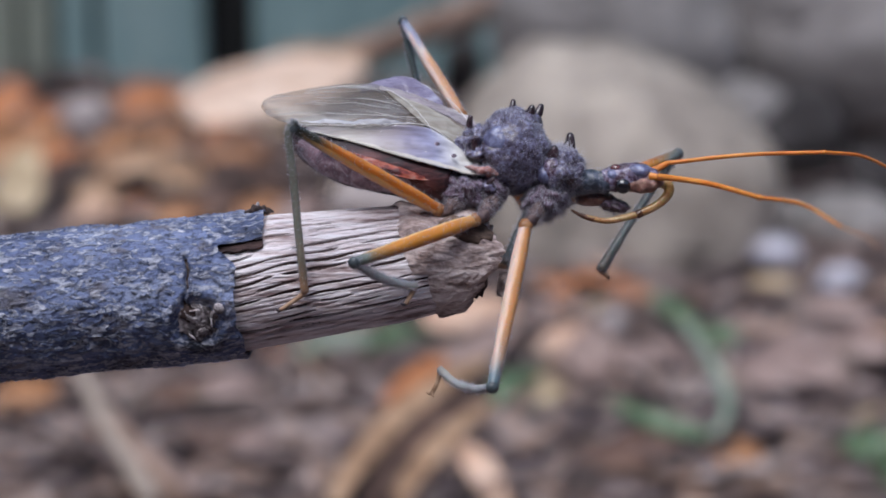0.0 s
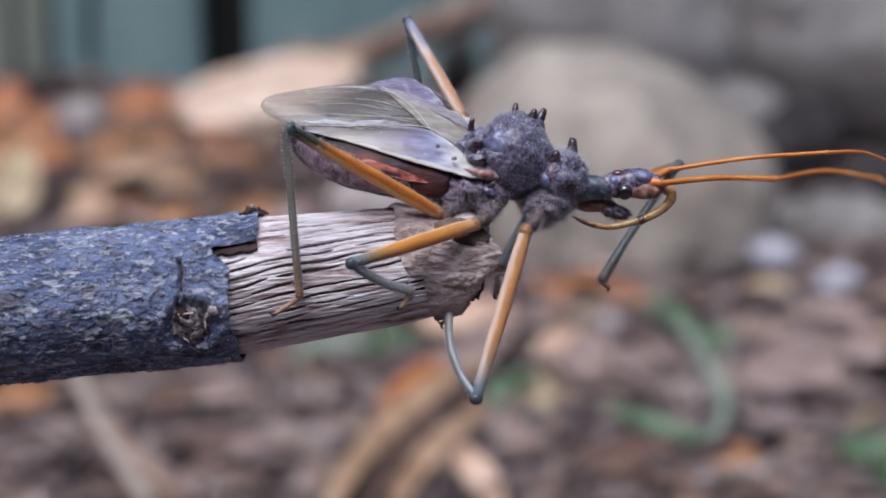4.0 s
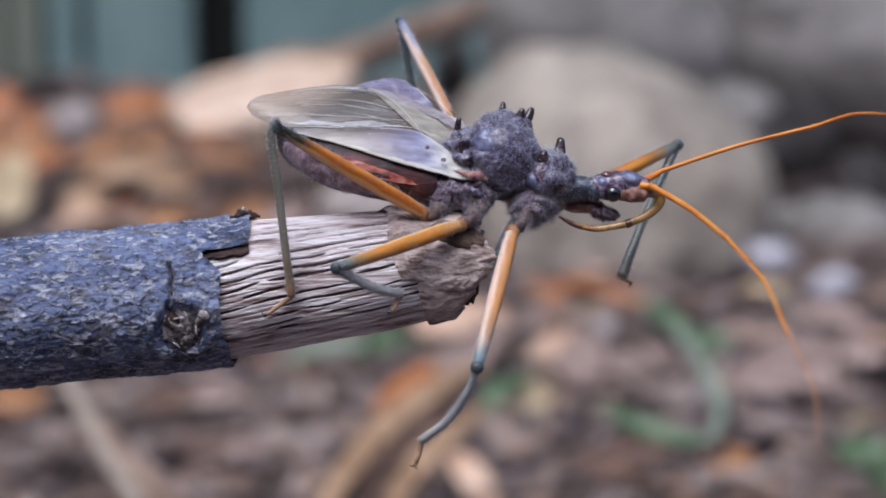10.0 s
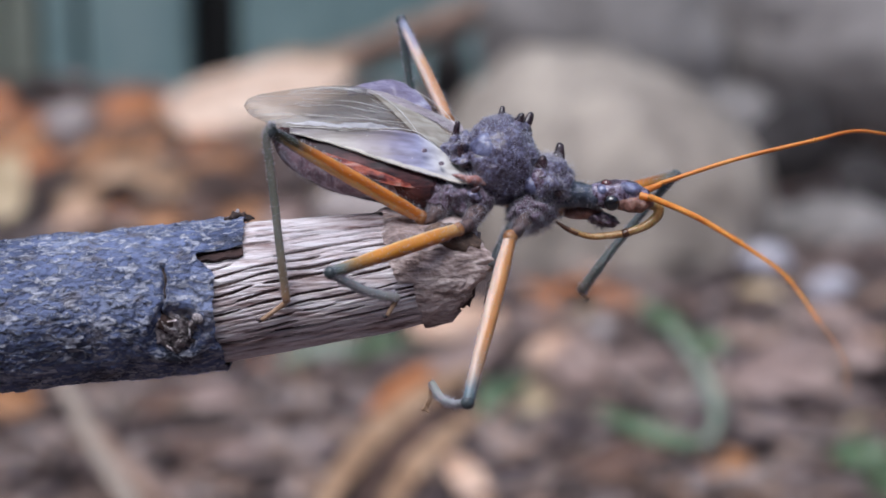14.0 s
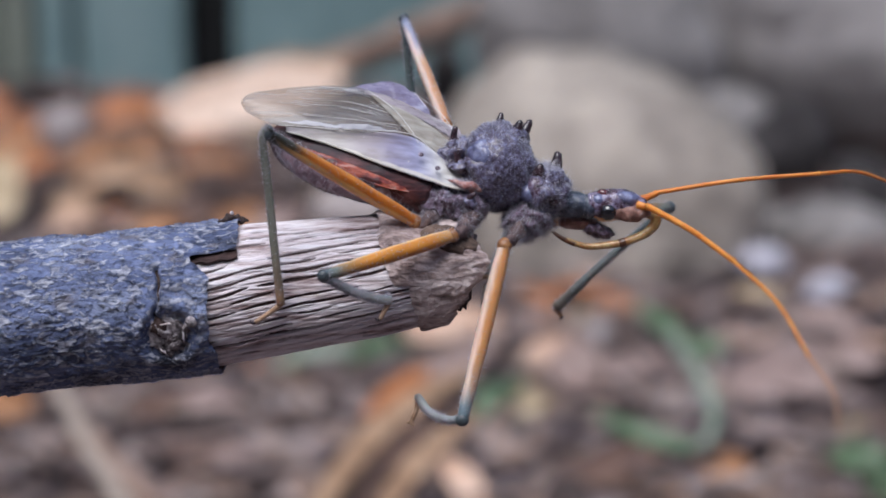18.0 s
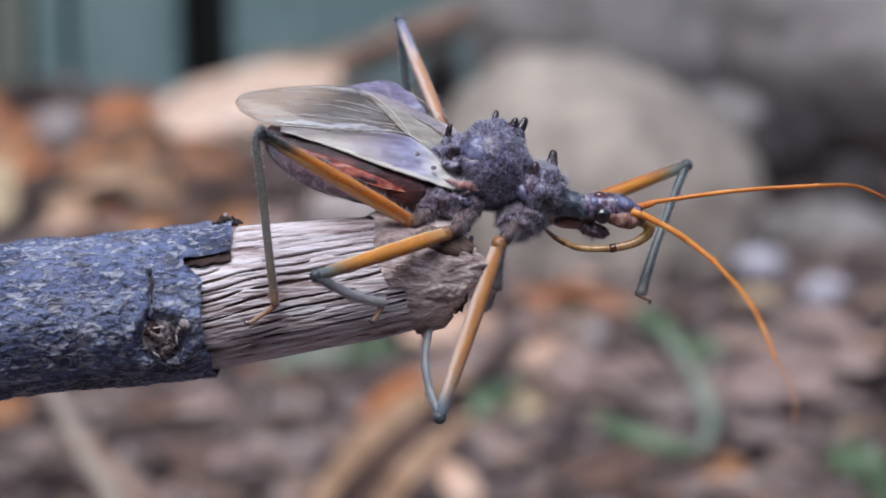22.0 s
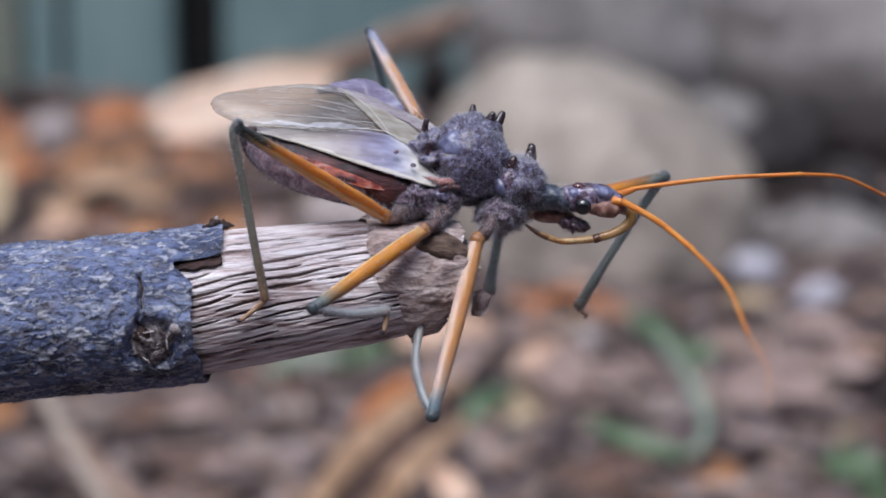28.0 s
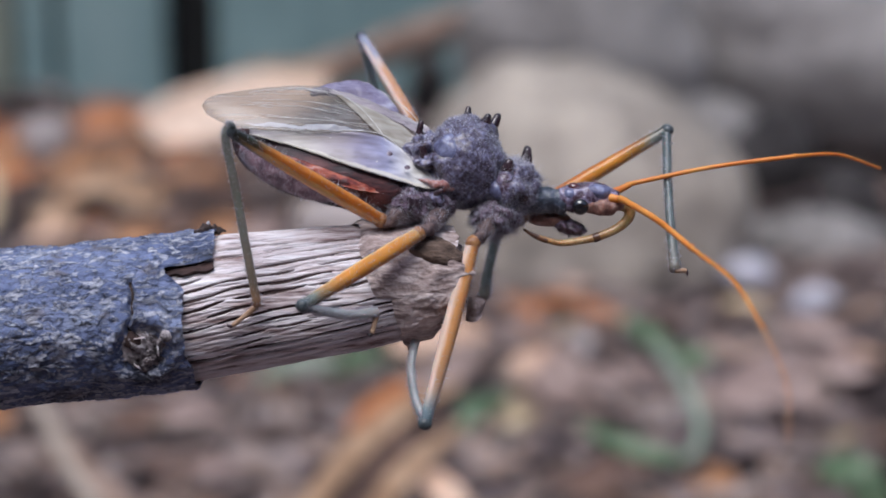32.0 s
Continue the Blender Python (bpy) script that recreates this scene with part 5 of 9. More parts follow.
part("bark_chip", [tube([stick_frame(BARK_END + 0.2) + (0, -1.0, 5.0), stick_frame(BARK_END + 0.9) + (0.1, -0.8, 5.05), stick_frame(BARK_END + 2.1) + (0, -0.4, 4.78)], [0.20, 0.30, 0.34, 0.12], 12, 26, 1.1, 0.3)], BARK_IN, stick, "dark loose chip of bark")
part("bark_nub", [blob(stick_frame((-13.68, 0, 2.13)[0]) + (0, -0.9, 5.28), (0.13, 0.12, 0.30), 0.6, 0.15, 14, 12, (0, 20, 0))], QUARTZ, stick, "tiny pale nub on the bark's edge")


# ---- the assassin bug ----
PIVOT = (2.89, 0, 6.12)
NECK = (6.08, 0, -2.47)


def perch(x, z, a):
    """The bug's place over the stick (mm) and its pitch."""
    return SUBJECT @ pose(x * MM, 0, z * MM, 0, a, 0)


def nod(a):
    return pose(NECK[0] * MM, NECK[1] * MM, NECK[2] * MM, 0, a, 0)


def limb(a, b):
    """A limb's pose in the bug's space: from a to b (mm)."""
    a, b = Vector(a), Vector(b)
    x = (b - a).normalized()
    y = Vector((0, 1, 0)) - x * x.y
    y = y.normalized() if y.length > 0.05 else Vector((0, 0, 1))
    z = x.cross(y)
    m = Matrix((x, y, z)).transposed().to_4x4()
    m.translation = a * MM
    return m


bug = holder("assassin_bug", "dusty purple-grey assassin bug with orange legs perched on the stick", "insect", perch(PIVOT[0], PIVOT[2], 0))

# thorax
dome = blob((1.07, 0, -0.12), (2.68, 2.7, 2.88), 0.10, 1.0, 88, 60, (0, -10, 0), 1.0, 0.045)
rise = np.clip(dome[0][:, 2] - 0.2, 0, None) / 2.6
dome[0][:, 0] -= (dome[0][:, 0] - 1.35) * 0.20 * rise
dome[0][:, 1] *= 1 - 0.2 * rise
front_lobe = blob((4.26, 0, -1.71), (1.85, 2.0, 1.75), 0.26, 0.8, 64, 44, (0, 0, 0), 3.0, 0.08)
flank = blob((-2.28, -0.6, -2.75), (2.0, 1.9, 1.45), 0.3, 0.7, 64, 44, (0, 8, 0), 5.0, 0.1)
breast = blob((3.22, -0.3, -3.62), (1.6, 1.7, 1.15), 0.3, 0.7, 56, 40, (0, 0, 0), 6.0, 0.1)
scut = blob((-1.59, 0.2, 0.31), (1.5, 2.0, 1.15), 0.35, 0.6, 56, 40, (0, -25, 0), 7.0, 0.1)
hip_back = blob((-0.47, -0.9, -2.76), (1.1, 1.3, 1.1), 0.2, 0.7, 28, 20, (0, 0, 0), 8.0, 0.1)
dome_mid = np.array((1.07, 0, -0.12))
patch_way = np.array((-0.50, -0.80, 0.34))
patch_at = dome_mid + patch_way * 2.5
pronotum = part("pronotum", [dome], SHELL, bug, "domed dusty purple back shield")
collar = part("collar", [front_lobe], SHELL, bug, "knobbly front lobe of the back shield")
part("flank", [flank, hip_back], SHELL_LOW, bug, "fuzzy mauve rear flank")
part("breast", [breast], SHELL_LOW, bug, "fuzzy mauve breast")
part("scutellum", [scut], SHELL, bug, "rough dark scutellum")


def spike(base, tip, r, hook=0.15, name="spine", owner=None):
    b, t = np.array(base), np.array(tip)
    mid = (b + t) / 2 + np.array((-hook, 0, 0))
    knob = blob(t - (t - b) * 0.06, (r * 0.62,) * 3, 0.1, 0.3, 10, 8)
    foot = b - (t - b) * 0.25
    part("tubercle", [tube([b - (t - b) * 0.35, b, b + (t - b) * 0.42], [r * 1.2, min(r * 2.6, 0.7), r * 1.1], 18, 14, 0.3, 0.35)], SHELL, owner or bug, "hairy foot of a spine")
    part(name, [tube([foot, b, mid, t], [r * 1.9, r * 2.1, r * 1.2, r * 0.95, r * 0.6], 16, 22, 0.22, 0.3), knob], SPINE, owner or bug)


spike((-1.63, -0.4, 0.66), (-1.71, -0.5, 2.4), 0.27)
spike((-1.31, -1.6, -0.26), (-1.46, -1.9, 0.86), 0.26)
spike((1.11, 0.2, 2.21), (1.3, 0.3, 3.4), 0.29, -0.05, owner=pronotum)
spike((2.28, -0.2, 2.08), (2.58, -0.3, 2.86), 0.34, 0.0, owner=pronotum)
spike((2.68, 0.5, 2), (3.26, 0.6, 2.98), 0.33, -0.05, owner=pronotum)
spike((4.59, 0.6, -0.74), (5.21, 0.7, 0.9), 0.42, -0.2, owner=collar)
spike((3.82, -1.3, -1.04), (3.96, -1.6, -0.07), 0.40, 0.05, owner=collar)
spike((-0.6, -2.2, -2.53), (-0.35, -2.6, -2.05), 0.22)
spike((5.38, 1, -2.64), (5.85, 1.2, -1.72), 0.18, owner=collar)

part("knob", [blob((3.73, -1.65, -1.57), (0.62, 0.5, 0.75), 0.15, 0.5, 24, 18)], HEAD, bug, "glossy purple knob")
part("knob", [blob((4.87, -1.5, -2.25), (0.4, 0.4, 0.45), 0.15, 0.5, 20, 14)], SPINE, bug)
# smooth lilac lumps stand in for the sky's reflection on shield and lobe
part("sheen_patch", [blob(dome_mid + patch_way * 1.66, (1.2, 1.15, 1.15), 0.09, 0.5, 48, 34, (0, 0, 0), 2.2, 0.03)], LILAC, pronotum, "lilac patch standing in for the sky sheen on the shield")
part("sheen_patch", [blob((3.3, -1.42, -1.85), (0.6, 0.55, 0.65), 0.12, 0.4, 28, 20, (0, 0, 0), 3.2, 0.05)], LILAC, collar, "lilac patch standing in for the sky sheen on the lobe")


def off_patch(p):
    return np.linalg.norm((p - patch_at) * (1, 0.8, 1)) > 0.75 + 0.9 * nz(p[0] * 3, p[1] * 3, p[2] * 3)


pile = [hairs(dome, 6800, 0.20, 0.012, 1, off_patch), hairs(front_lobe, 2200, 0.22, 0.012, 2), hairs(flank, 2200, 0.22, 0.012, 3)]
tagged(part("velvet", pile, HAIR_DARK, bug, "short violet-grey pile"), kind="stuff")
bristles = [hairs(dome, 2600, 0.15, 0.022, 81), hairs(front_lobe, 900, 0.17, 0.022, 82), hairs(flank, 900, 0.17, 0.022, 83), hairs(scut, 500, 0.15, 0.022, 84), hairs(breast, 700, 0.18, 0.022, 85)]
tagged(part("frosting", bristles, FROST, bug, "stubby pale blue bristles"), kind="stuff")
fuzz_parts = [hairs(dome, 2200, 0.34, 0.009, 21, off_patch), hairs(front_lobe, 2600, 0.62, 0.009, 22, droop=0.2), hairs(flank, 1900, 0.5, 0.009, 23, droop=0.5),
              hairs(breast, 2800, 0.62, 0.009, 4, droop=0.8), hairs(scut, 1200, 0.38, 0.009, 5), hairs(hip_back, 1200, 0.45, 0.009, 6, droop=0.6)]
tagged(part("fuzz", fuzz_parts, HAIR, bug, "fine pale grey hair"), kind="stuff")

# wings and abdomen, which flex a little against the thorax
back = holder("back", "red-purple abdomen with smoky folded wings", "", pose(0, 0, 0))
back.parent = bug


def flex(x, z, a):
    return pose(x * MM, 0, z * MM, 0, a, 0)


# abdomen
abd = tube([(-13.72, 0.6, 1.7), (-12.37, 0.3, 0.69), (-9.88, 0, -0.38), (-6.45, -0.2, -1.23), (-3.23, -0.4, -2.11)], [0.75, 1.45, 1.85, 1.85, 1.45], 36, 60, 0.05, 1.2, 1.35)
part("abdomen", [abd], ABDOMEN, back, "dark red-purple abdomen under the wings")
low = tube([(-13.31, -1, 0.86), (-11.71, -1.2, -0.28), (-9.07, -1.3, -1.34), (-6.43, -1.3, -1.9), (-3.98, -1.1, -2.24)], [0.5, 1.0, 1.12, 0.98, 0.6], 36, 60, 0.10, 0.6, 1.25)
part("belly", [low], BELLY, back, "dusty pink-grey belly")
tagged(part("belly_fuzz", [hairs(low, 2600, 0.38, 0.009, 41, droop=0.6)], HAIR, back, "pale grey down on the belly"), kind="stuff")
part("abdomen_rim", [strip([(-12, -2.7, 0.71), (-9.74, -2.95, 0.03), (-6.76, -2.9, -1.02), (-4.61, -2.3, -1.89)], [(-12.06, -2.8, 0.40), (-9.73, -3.2, -0.68), (-6.76, -3.1, -1.72), (-4.57, -2.35, -2.1)], 50, 8, 0.12, (0, -1, 0.3), 0.10, 0.4, 0.12)], RED_RIM, back, "orange-red rim of the abdomen")
part("rim_far", [strip([(-9.3, 2.6, 4.81), (-7.7, 3.3, 5.33), (-6.16, 3.8, 5.56), (-4.6, 3.6, 4.81), (-3.51, 3, 3.6)], [(-9.21, 2.2, 4.52), (-7.6, 2.4, 4.49), (-6.06, 2.6, 4.12), (-4.51, 2.6, 3.58), (-3.43, 2.4, 2.99)], 40, 8, 0.15, (0, -0.3, 1), 0.1, 0.5, 0.1)], VIOLET, back, "violet sheen on the far rim of the abdomen")

# wings folded over the back
far_wing = strip([(-7.97, 2, 4.81), (-5.93, 2.1, 4.32), (-3.73, 2, 3.39), (-1.43, 1.4, 2.28)], [(-7.8, 1.6, 4.55), (-5.64, 1.1, 3.56), (-3.23, 0.7, 2.47), (-0.83, 0.2, 0.84)], 40, 9, 0.12, (0, -0.4, 1), 0.08, 0.6)
part("forewing", [far_wing], CREAM_DULL, back, "cream leathery base of the far forewing")
near_wing = strip([(-12.92, -1.2, 1.98), (-9.83, -1.1, 1.88), (-6.43, -1, 1.84), (-4.09, -0.9, 1.4), (-1.83, -1.1, -0.35), (-0.47, -1.2, -1.41)], [(-12.88, -1.7, 1.69), (-9.78, -2.2, 0.81), (-6.4, -2.7, -0.37), (-3.6, -2.6, -1.19), (-1.72, -2.2, -1.74), (-0.4, -1.6, -1.72)], 60, 12, 0.18, (0, -0.5, 1), 0.05, 0.5)
forewing = part("forewing", [near_wing], CREAM, back, "cream leathery base of the near forewing")
clavus = strip([(-7.57, 1.6, 4.51), (-5.53, 1.2, 3.64), (-3.04, 0.6, 2.23), (-0.95, 0.1, 0.38)], [(-4.85, -0.7, 1.93), (-4.09, -0.95, 1.39), (-2.66, -1.05, 0.48), (-0.85, -1, -0.88)], 40, 12, 0.12, (0, -0.5, 1), 0.08, 0.6)
part("clavus", [clavus], CLAVUS, back, "translucent mauve triangle between the forewings")
membrane = strip([(-16.06, 0.3, 3.55), (-15.75, 0.7, 4.07), (-14.53, 1.2, 4.49), (-11.5, 1.9, 4.92), (-8.44, 2.3, 4.99), (-5.89, 2, 4.08), (-3.61, 1, 2.52)], [(-16.06, 0.3, 3.47), (-15.56, -0.2, 2.87), (-14.19, -0.8, 2.27), (-11.89, -1.3, 1.79), (-9.06, -1.5, 1.52), (-6.43, -1.4, 1.37), (-3.6, -0.6, 1.49)], 150, 64, 0.42, (0, -0.45, 1), 0.05, 0.8, 0.0)
# added pale strip paints the bluish-white highlight band on the membrane
part("wing_gloss_band", [strip([(-13.2, -1.15, 2.3), (-11.2, -1.42, 2.42), (-9.6, -1.55, 2.22), (-8.0, -1.55, 2.30), (-5.6, -1.40, 1.92)], [(-13.2, -1.17, 2.27), (-11.2, -1.6, 2.15), (-9.6, -1.75, 1.98), (-8.0, -1.75, 1.9), (-5.6, -1.42, 1.89)], 70, 9, 0.05, (0, -0.5, 1), 0.10, 0.5, 0.0)], PEARL, back, "pearly strip standing in for the glossy highlight along the wing")
# lengthwise creases, strongest in the middle of the wing
for p in membrane[0]:
    zone = math.exp(-((p[0] + 9.0) / 3.2) ** 2)
    p += np.array((0, -0.45, 1)) * (0.035 * zone * nz(p[0] * 0.35 + 3, p[1] * 2.2, p[2] * 2.2) + 0.018 * zone * nz(p[0] * 1.3, p[1] * 5, p[2] * 5))
# fine pale lines on the membrane, painting the glints of its creases
crease_rng = random.Random(23)
grid = membrane[0].reshape(150, 64, 3)
lines = []
for k in range(26):
    i0, j0 = int(crease_rng.uniform(52, 112)), crease_rng.uniform(6, 60)
    run, slope = int(crease_rng.uniform(8, 36)), crease_rng.uniform(-0.10, 0.10)
    way = [grid[min(149, i0 + i)][int(min(63, max(0, j0 + slope * i + 1.2 * nz(i * 0.12, k, 0))))] + np.array((0, -0.03, 0.03)) for i in range(0, run, 3)]
    if len(way) > 2:
        r = crease_rng.choice((0.010, 0.014, 0.020))
        lines.append(tube(way, [0.006, r, r, 0.006], 6, 26, 0.5, 0.3, seed=k))
tagged(part("crease_glint", lines, VEIN, back, "fine pale lines standing in for glints on the wing's creases"), kind="stuff")
wing = part("wing_membrane", [membrane], WING, back, "smoky clear wing tips folded over the back")
for k, pts in enumerate(([(-7.73, 1.9, 4.65), (-6.02, 0.9, 3.47), (-4.78, -0.3, 2.07), (-4.17, -1.1, 1.08)], [(-4.5, 1.9, 4.5), (-2.66, 1.2, 3.11), (-1.33, 0, 1.14)], [(-12.9, -1.5, 1.93), (-9.05, -1.6, 1.77), (-4.99, -1.4, 1.67), (-3.22, -1.6, 0.61), (-1.16, -1.6, -1.27)],
                         [(-13, 1.2, 4.26), (-9.95, 1.6, 4.55), (-6.87, 1.4, 4.04)], [(-11.44, 0.7, 3.61), (-8.77, 0.7, 3.54), (-6.08, 0.3, 2.86)], [(-11.93, -0.6, 2.55), (-8.33, -0.8, 2.31), (-5.12, -0.7, 2.01)])):
    up_by = np.array((0, -0.2, 0.3)) if k > 2 else np.array((0, -0.13, 0.14))
    part("wing_vein", [tube([np.array(q) + up_by for q in pts], [0.012, 0.024, 0.014] if k > 2 else [0.014, 0.026, 0.018], 6, 30)], VEIN, back)
for p in ((-3.97, -2.35, 0.28), (-2.85, -2.35, -0.58)):
    ring = np.array(p) + np.array((0, -0.12, 0.12))
    part("wing_spot", [blob(ring, (0.19, 0.06, 0.17), 0.2, 0.3, 14, 10, (-30, 0, 0))], SHELL_LOW, back)

root_piece = tube([(-2.1, -2.05, -1.2), (-1.2, -2.15, -1.45), (-0.5, -2.1, -1.62), (0.15, -1.9, -1.75)], [0.05, 0.22, 0.30, 0.12], 20, 30, 0.7, 0.35)
part("wing_root", [root_piece], WING_ROOT, back, "pinkish red wing root")
tagged(part("fuzz", [hairs(root_piece, 500, 0.3, 0.008, 71)], HAIR, back, "grey hair at the wing root"), kind="stuff")

# head, turning on the neck
head = holder("head", "narrow glossy purple-brown head", "", nod(0))
head.parent = bug


def hp(p):
    return np.array(p) - np.array(NECK)


part("neck", [tube([hp((5.32, 0, -2.36)), hp((6.27, 0, -2.47)), hp((7.68, 0, -2.59))], [1.0, 0.85, 0.80], 24, 16, 0.15, 0.5)], NECK_M, head, "dark blue-black neck")
part("skull", [tube([hp((7.3, 0, -2.47)), hp((8.55, 0, -2.36)), hp((9.69, 0, -2.21)), hp((11.02, 0, -2.51))], [0.80, 0.95, 0.86, 0.5], 28, 30, 0.12, 0.5)], HEAD, head, "glossy purple-brown skull")
part("face", [tube([hp((8.92, -0.25, -2.9)), hp((10.06, -0.3, -2.98)), hp((11.33, -0.1, -2.68))], [0.42, 0.64, 0.46], 24, 22, 0.25, 0.4)], FACE, head, "pink-brown face and cheek")
part("eye", [blob(hp((8.58, -0.72, -2.95)), (0.54, 0.44, 0.55), 0, 1, 24, 18)], EYE, head, "glossy black eye")
part("eye", [blob(hp((8.82, 1, -2.26)), (0.5, 0.4, 0.5), 0, 1, 20, 14)], EYE, head)
part("ocellus", [blob(hp((8.22, -0.35, -1.72)), (0.42, 0.36, 0.34), 0.1, 0.5, 18, 12)], OCELLUS, head, "dark red ocellus")
part("crown", [blob(hp((7.95, -0.55, -2.15)), (0.45, 0.4, 0.42), 0.12, 0.4, 24, 18)], LILAC, head, "lump behind the eye with a painted lilac sheen")
part("ocellus", [blob(hp((8.17, 0.5, -1.74)), (0.4, 0.36, 0.34), 0.1, 0.5, 18, 12)], OCELLUS, head)
part("brow", [blob(hp((9.75, -0.42, -2.02)), (0.88, 0.54, 0.5), 0.2, 0.45, 32, 22)], LILAC, head, "brow with a painted lilac sheen")
for a, b in (((10.52, -0.55, -2.45), (11.54, -1, -2.65)), ((10.7, 0.6, -2.12), (11.96, 1, -1.57))):
    part("antenna_socket", [tube([hp(a), (hp(a) + hp(b)) / 2, hp(b)], [0.30, 0.24, 0.19], 14, 12, 0.08, 0.3)], ORANGE, head, "orange socket of the antenna")
beak = part("beak", [tube([hp((11.02, 0, -2.74)), hp((11.71, 0, -3.12)), hp((11.71, 0, -3.73)), hp((10.95, 0, -4.41)), hp((9.58, 0, -4.98))], [0.46, 0.40, 0.34, 0.30, 0.27], 18, 36, 0.05, 0.5)], BEAK, head, "curved amber beak folded under the head")
part("beak_segment", [tube([hp((9.66, 0, -4.95)), hp((8.55, 0, -5.14)), hp((7.22, 0, -5.25)), hp((5.89, 0, -4.87))], [0.26, 0.24, 0.21, 0.17], 16, 30, 0.05, 0.5)], BEAK, head)
part("beak_ring", [tube([hp((9.81, 0, -4.87)), hp((9.43, 0, -5.02))], [0.3, 0.3], 16, 4)], BEAK_TIP, head, "dark joint of the beak")
part("beak_tip", [tube([hp((6.46, 0, -5.1)), hp((5.7, 0, -4.79)), hp((4.94, 0, -4.34))], [0.2, 0.17, 0.07], 12, 14)], BEAK_TIP, head, "dark pointed beak tip")
head_fuzz = tube([hp((5.7, 0, -2.47)), hp((7.6, 0, -2.47)), hp((9.88, 0, -2.21))], [0.9, 0.9, 0.85], 20, 20)
tagged(part("fuzz", [hairs(head_fuzz, 700, 0.26, 0.008, 9)], HAIR, head, "sparse grey hair"), kind="stuff")
# hip of the far front leg, seen under the head
part("coxa", [blob((6.71, 0.9, -3.64), (1.4, 0.8, 0.5), 0.2, 0.5, 24, 16)], FACE, bug, "brown hip of the front leg")
tuft = blob((8.1, 0.5, -4.18), (1.0, 0.6, 0.42), 0.5, 0.4, 28, 20, (0, 15, 0), 2.0, 0.2)
part("tuft", [tuft, hairs(tuft, 420, 0.4, 0.010, 31, droop=0.3)], SHELL_LOW, bug, "dark fuzzy tuft under the head")
part("coxa", [tube([(2.81, -1.2, -4.01), (2.21, -2.2, -4.89), (1.75, -2.5, -5.34)], [0.66, 0.42, 0.36], 18, 14, 0.38, 0.35)], COXA, bug, "hip of the front leg")
part("coxa", [tube([(-2.66, -1.6, -3.27), (-3.41, -2.3, -3.99), (-4.08, -2.5, -4.14)], [0.66, 0.44, 0.38], 18, 14, 0.38, 0.35)], COXA, bug)
part("coxa", [tube([(-0.4, -1.6, -3.53), (-1.1, -3.2, -4.52), (-1.63, -3.8, -4.79)], [0.66, 0.44, 0.40], 18, 14, 0.38, 0.35)], COXA, bug)

coxa_skin = [tube([(2.81, -1.2, -4.01), (2.21, -2.2, -5.04)], [0.72, 0.48], 18, 8), tube([(-2.66, -1.6, -3.27), (-3.41, -2.3, -3.99)], [0.68, 0.46], 18, 8), tube([(-0.4, -1.6, -3.53), (-1.1, -3.2, -4.52)], [0.68, 0.46], 18, 8)]
tagged(part("fuzz", [hairs(c, 700, 0.36, 0.0075, 60 + k, droop=0.3) for k, c in enumerate(coxa_skin)], HAIR, bug, "grey hair on the hips"), kind="stuff")


# ---- legs and feelers ----
def femur(name, length, r, material, label):
    pieces = [tube([(0, 0, 0), (length * 0.25, 0, 0), (length * 0.7, 0, 0), (length, 0, 0)], [r * 0.8, r, r * 1.02, r * 0.85, r * 0.72], 18, 44, 0.04, 0.6)]
    ob = part(name, pieces, material, bug, label)
    part("trochanter", [blob((0.1, 0, 0), (r * 1.05, r * 0.95, r * 0.95), 0.1, 0.4, 16, 12)], TROCHANTER, ob, "brown leg joint")
    part("knee", [blob((length + 0.05, 0, 0), (r * 0.84, r * 0.86, r * 0.86), 0.05, 0.4, 16, 12)], JOINT, ob, "dark knee")
    hs = hairs(pieces[0], 700, 0.32, 0.012, int(length * 77))
    tagged(part("leg_hair", [hs], HAIR, ob, "short pale bristles"), kind="stuff")
    return ob


def tibia(name, length, r, material, label, bow=0.0, foot=(0.9, 0, -1.2), thick_end=1.0, crook=0.0):
    pts = [(0, 0, 0), (length * 0.3, 0, -bow * 0.8), (length * 0.65, 0, -bow * 0.9), (length, 0, 0)]
    if crook:       # bent over at the knee
        pts[:1] = [(-0.3 * crook, 0, crook), (0.15, 0, 0.15 * crook), (1.0, 0, -0.2 * crook)]
    pieces = [tube(pts, [r * 1.15 if crook else r] + [r * 0.95] * (len(pts) - 2) + [r * thick_end], 14, 44, 0.04, 0.5)]
    ob = part(name, pieces, material, bug, label)
    tagged(part("leg_hair", [hairs(pieces[0], 800, 0.30, 0.014, int(length * 55))], HAIR, ob, "short pale bristles"), kind="stuff")
    if foot is None:
        return ob
    e, d = np.array((length, 0, 0)), np.array(foot, float)
    tarsus = part("tarsus", [tube([e, e + d * 0.5, e + d], [r * 0.7, r * 0.55, r * 0.5], 10, 14)], TARSUS, ob, "thin brown foot")
    n = np.array((d[2], 0.4, -d[0])) / (np.linalg.norm(d) + 1e-6)
    part("claw", [tube([e + d, e + d * 1.12 + n * 0.12, e + d * 1.1 + n * 0.3], [r * 0.4, r * 0.28, r * 0.1], 8, 8), tube([e + d, e + d * 1.12 - n * 0.05 + (0, 0.2, 0), e + d * 1.05 - n * 0.1 + (0, 0.32, 0)], [r * 0.4, r * 0.28, r * 0.1], 8, 8)], SPINE, tarsus)
    return ob


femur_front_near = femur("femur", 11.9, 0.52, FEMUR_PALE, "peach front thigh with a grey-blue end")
tibia_front_near = tibia("tibia", 6.5, 0.27, TIBIA_PALE, "curved pale grey front shin", -0.62, None)
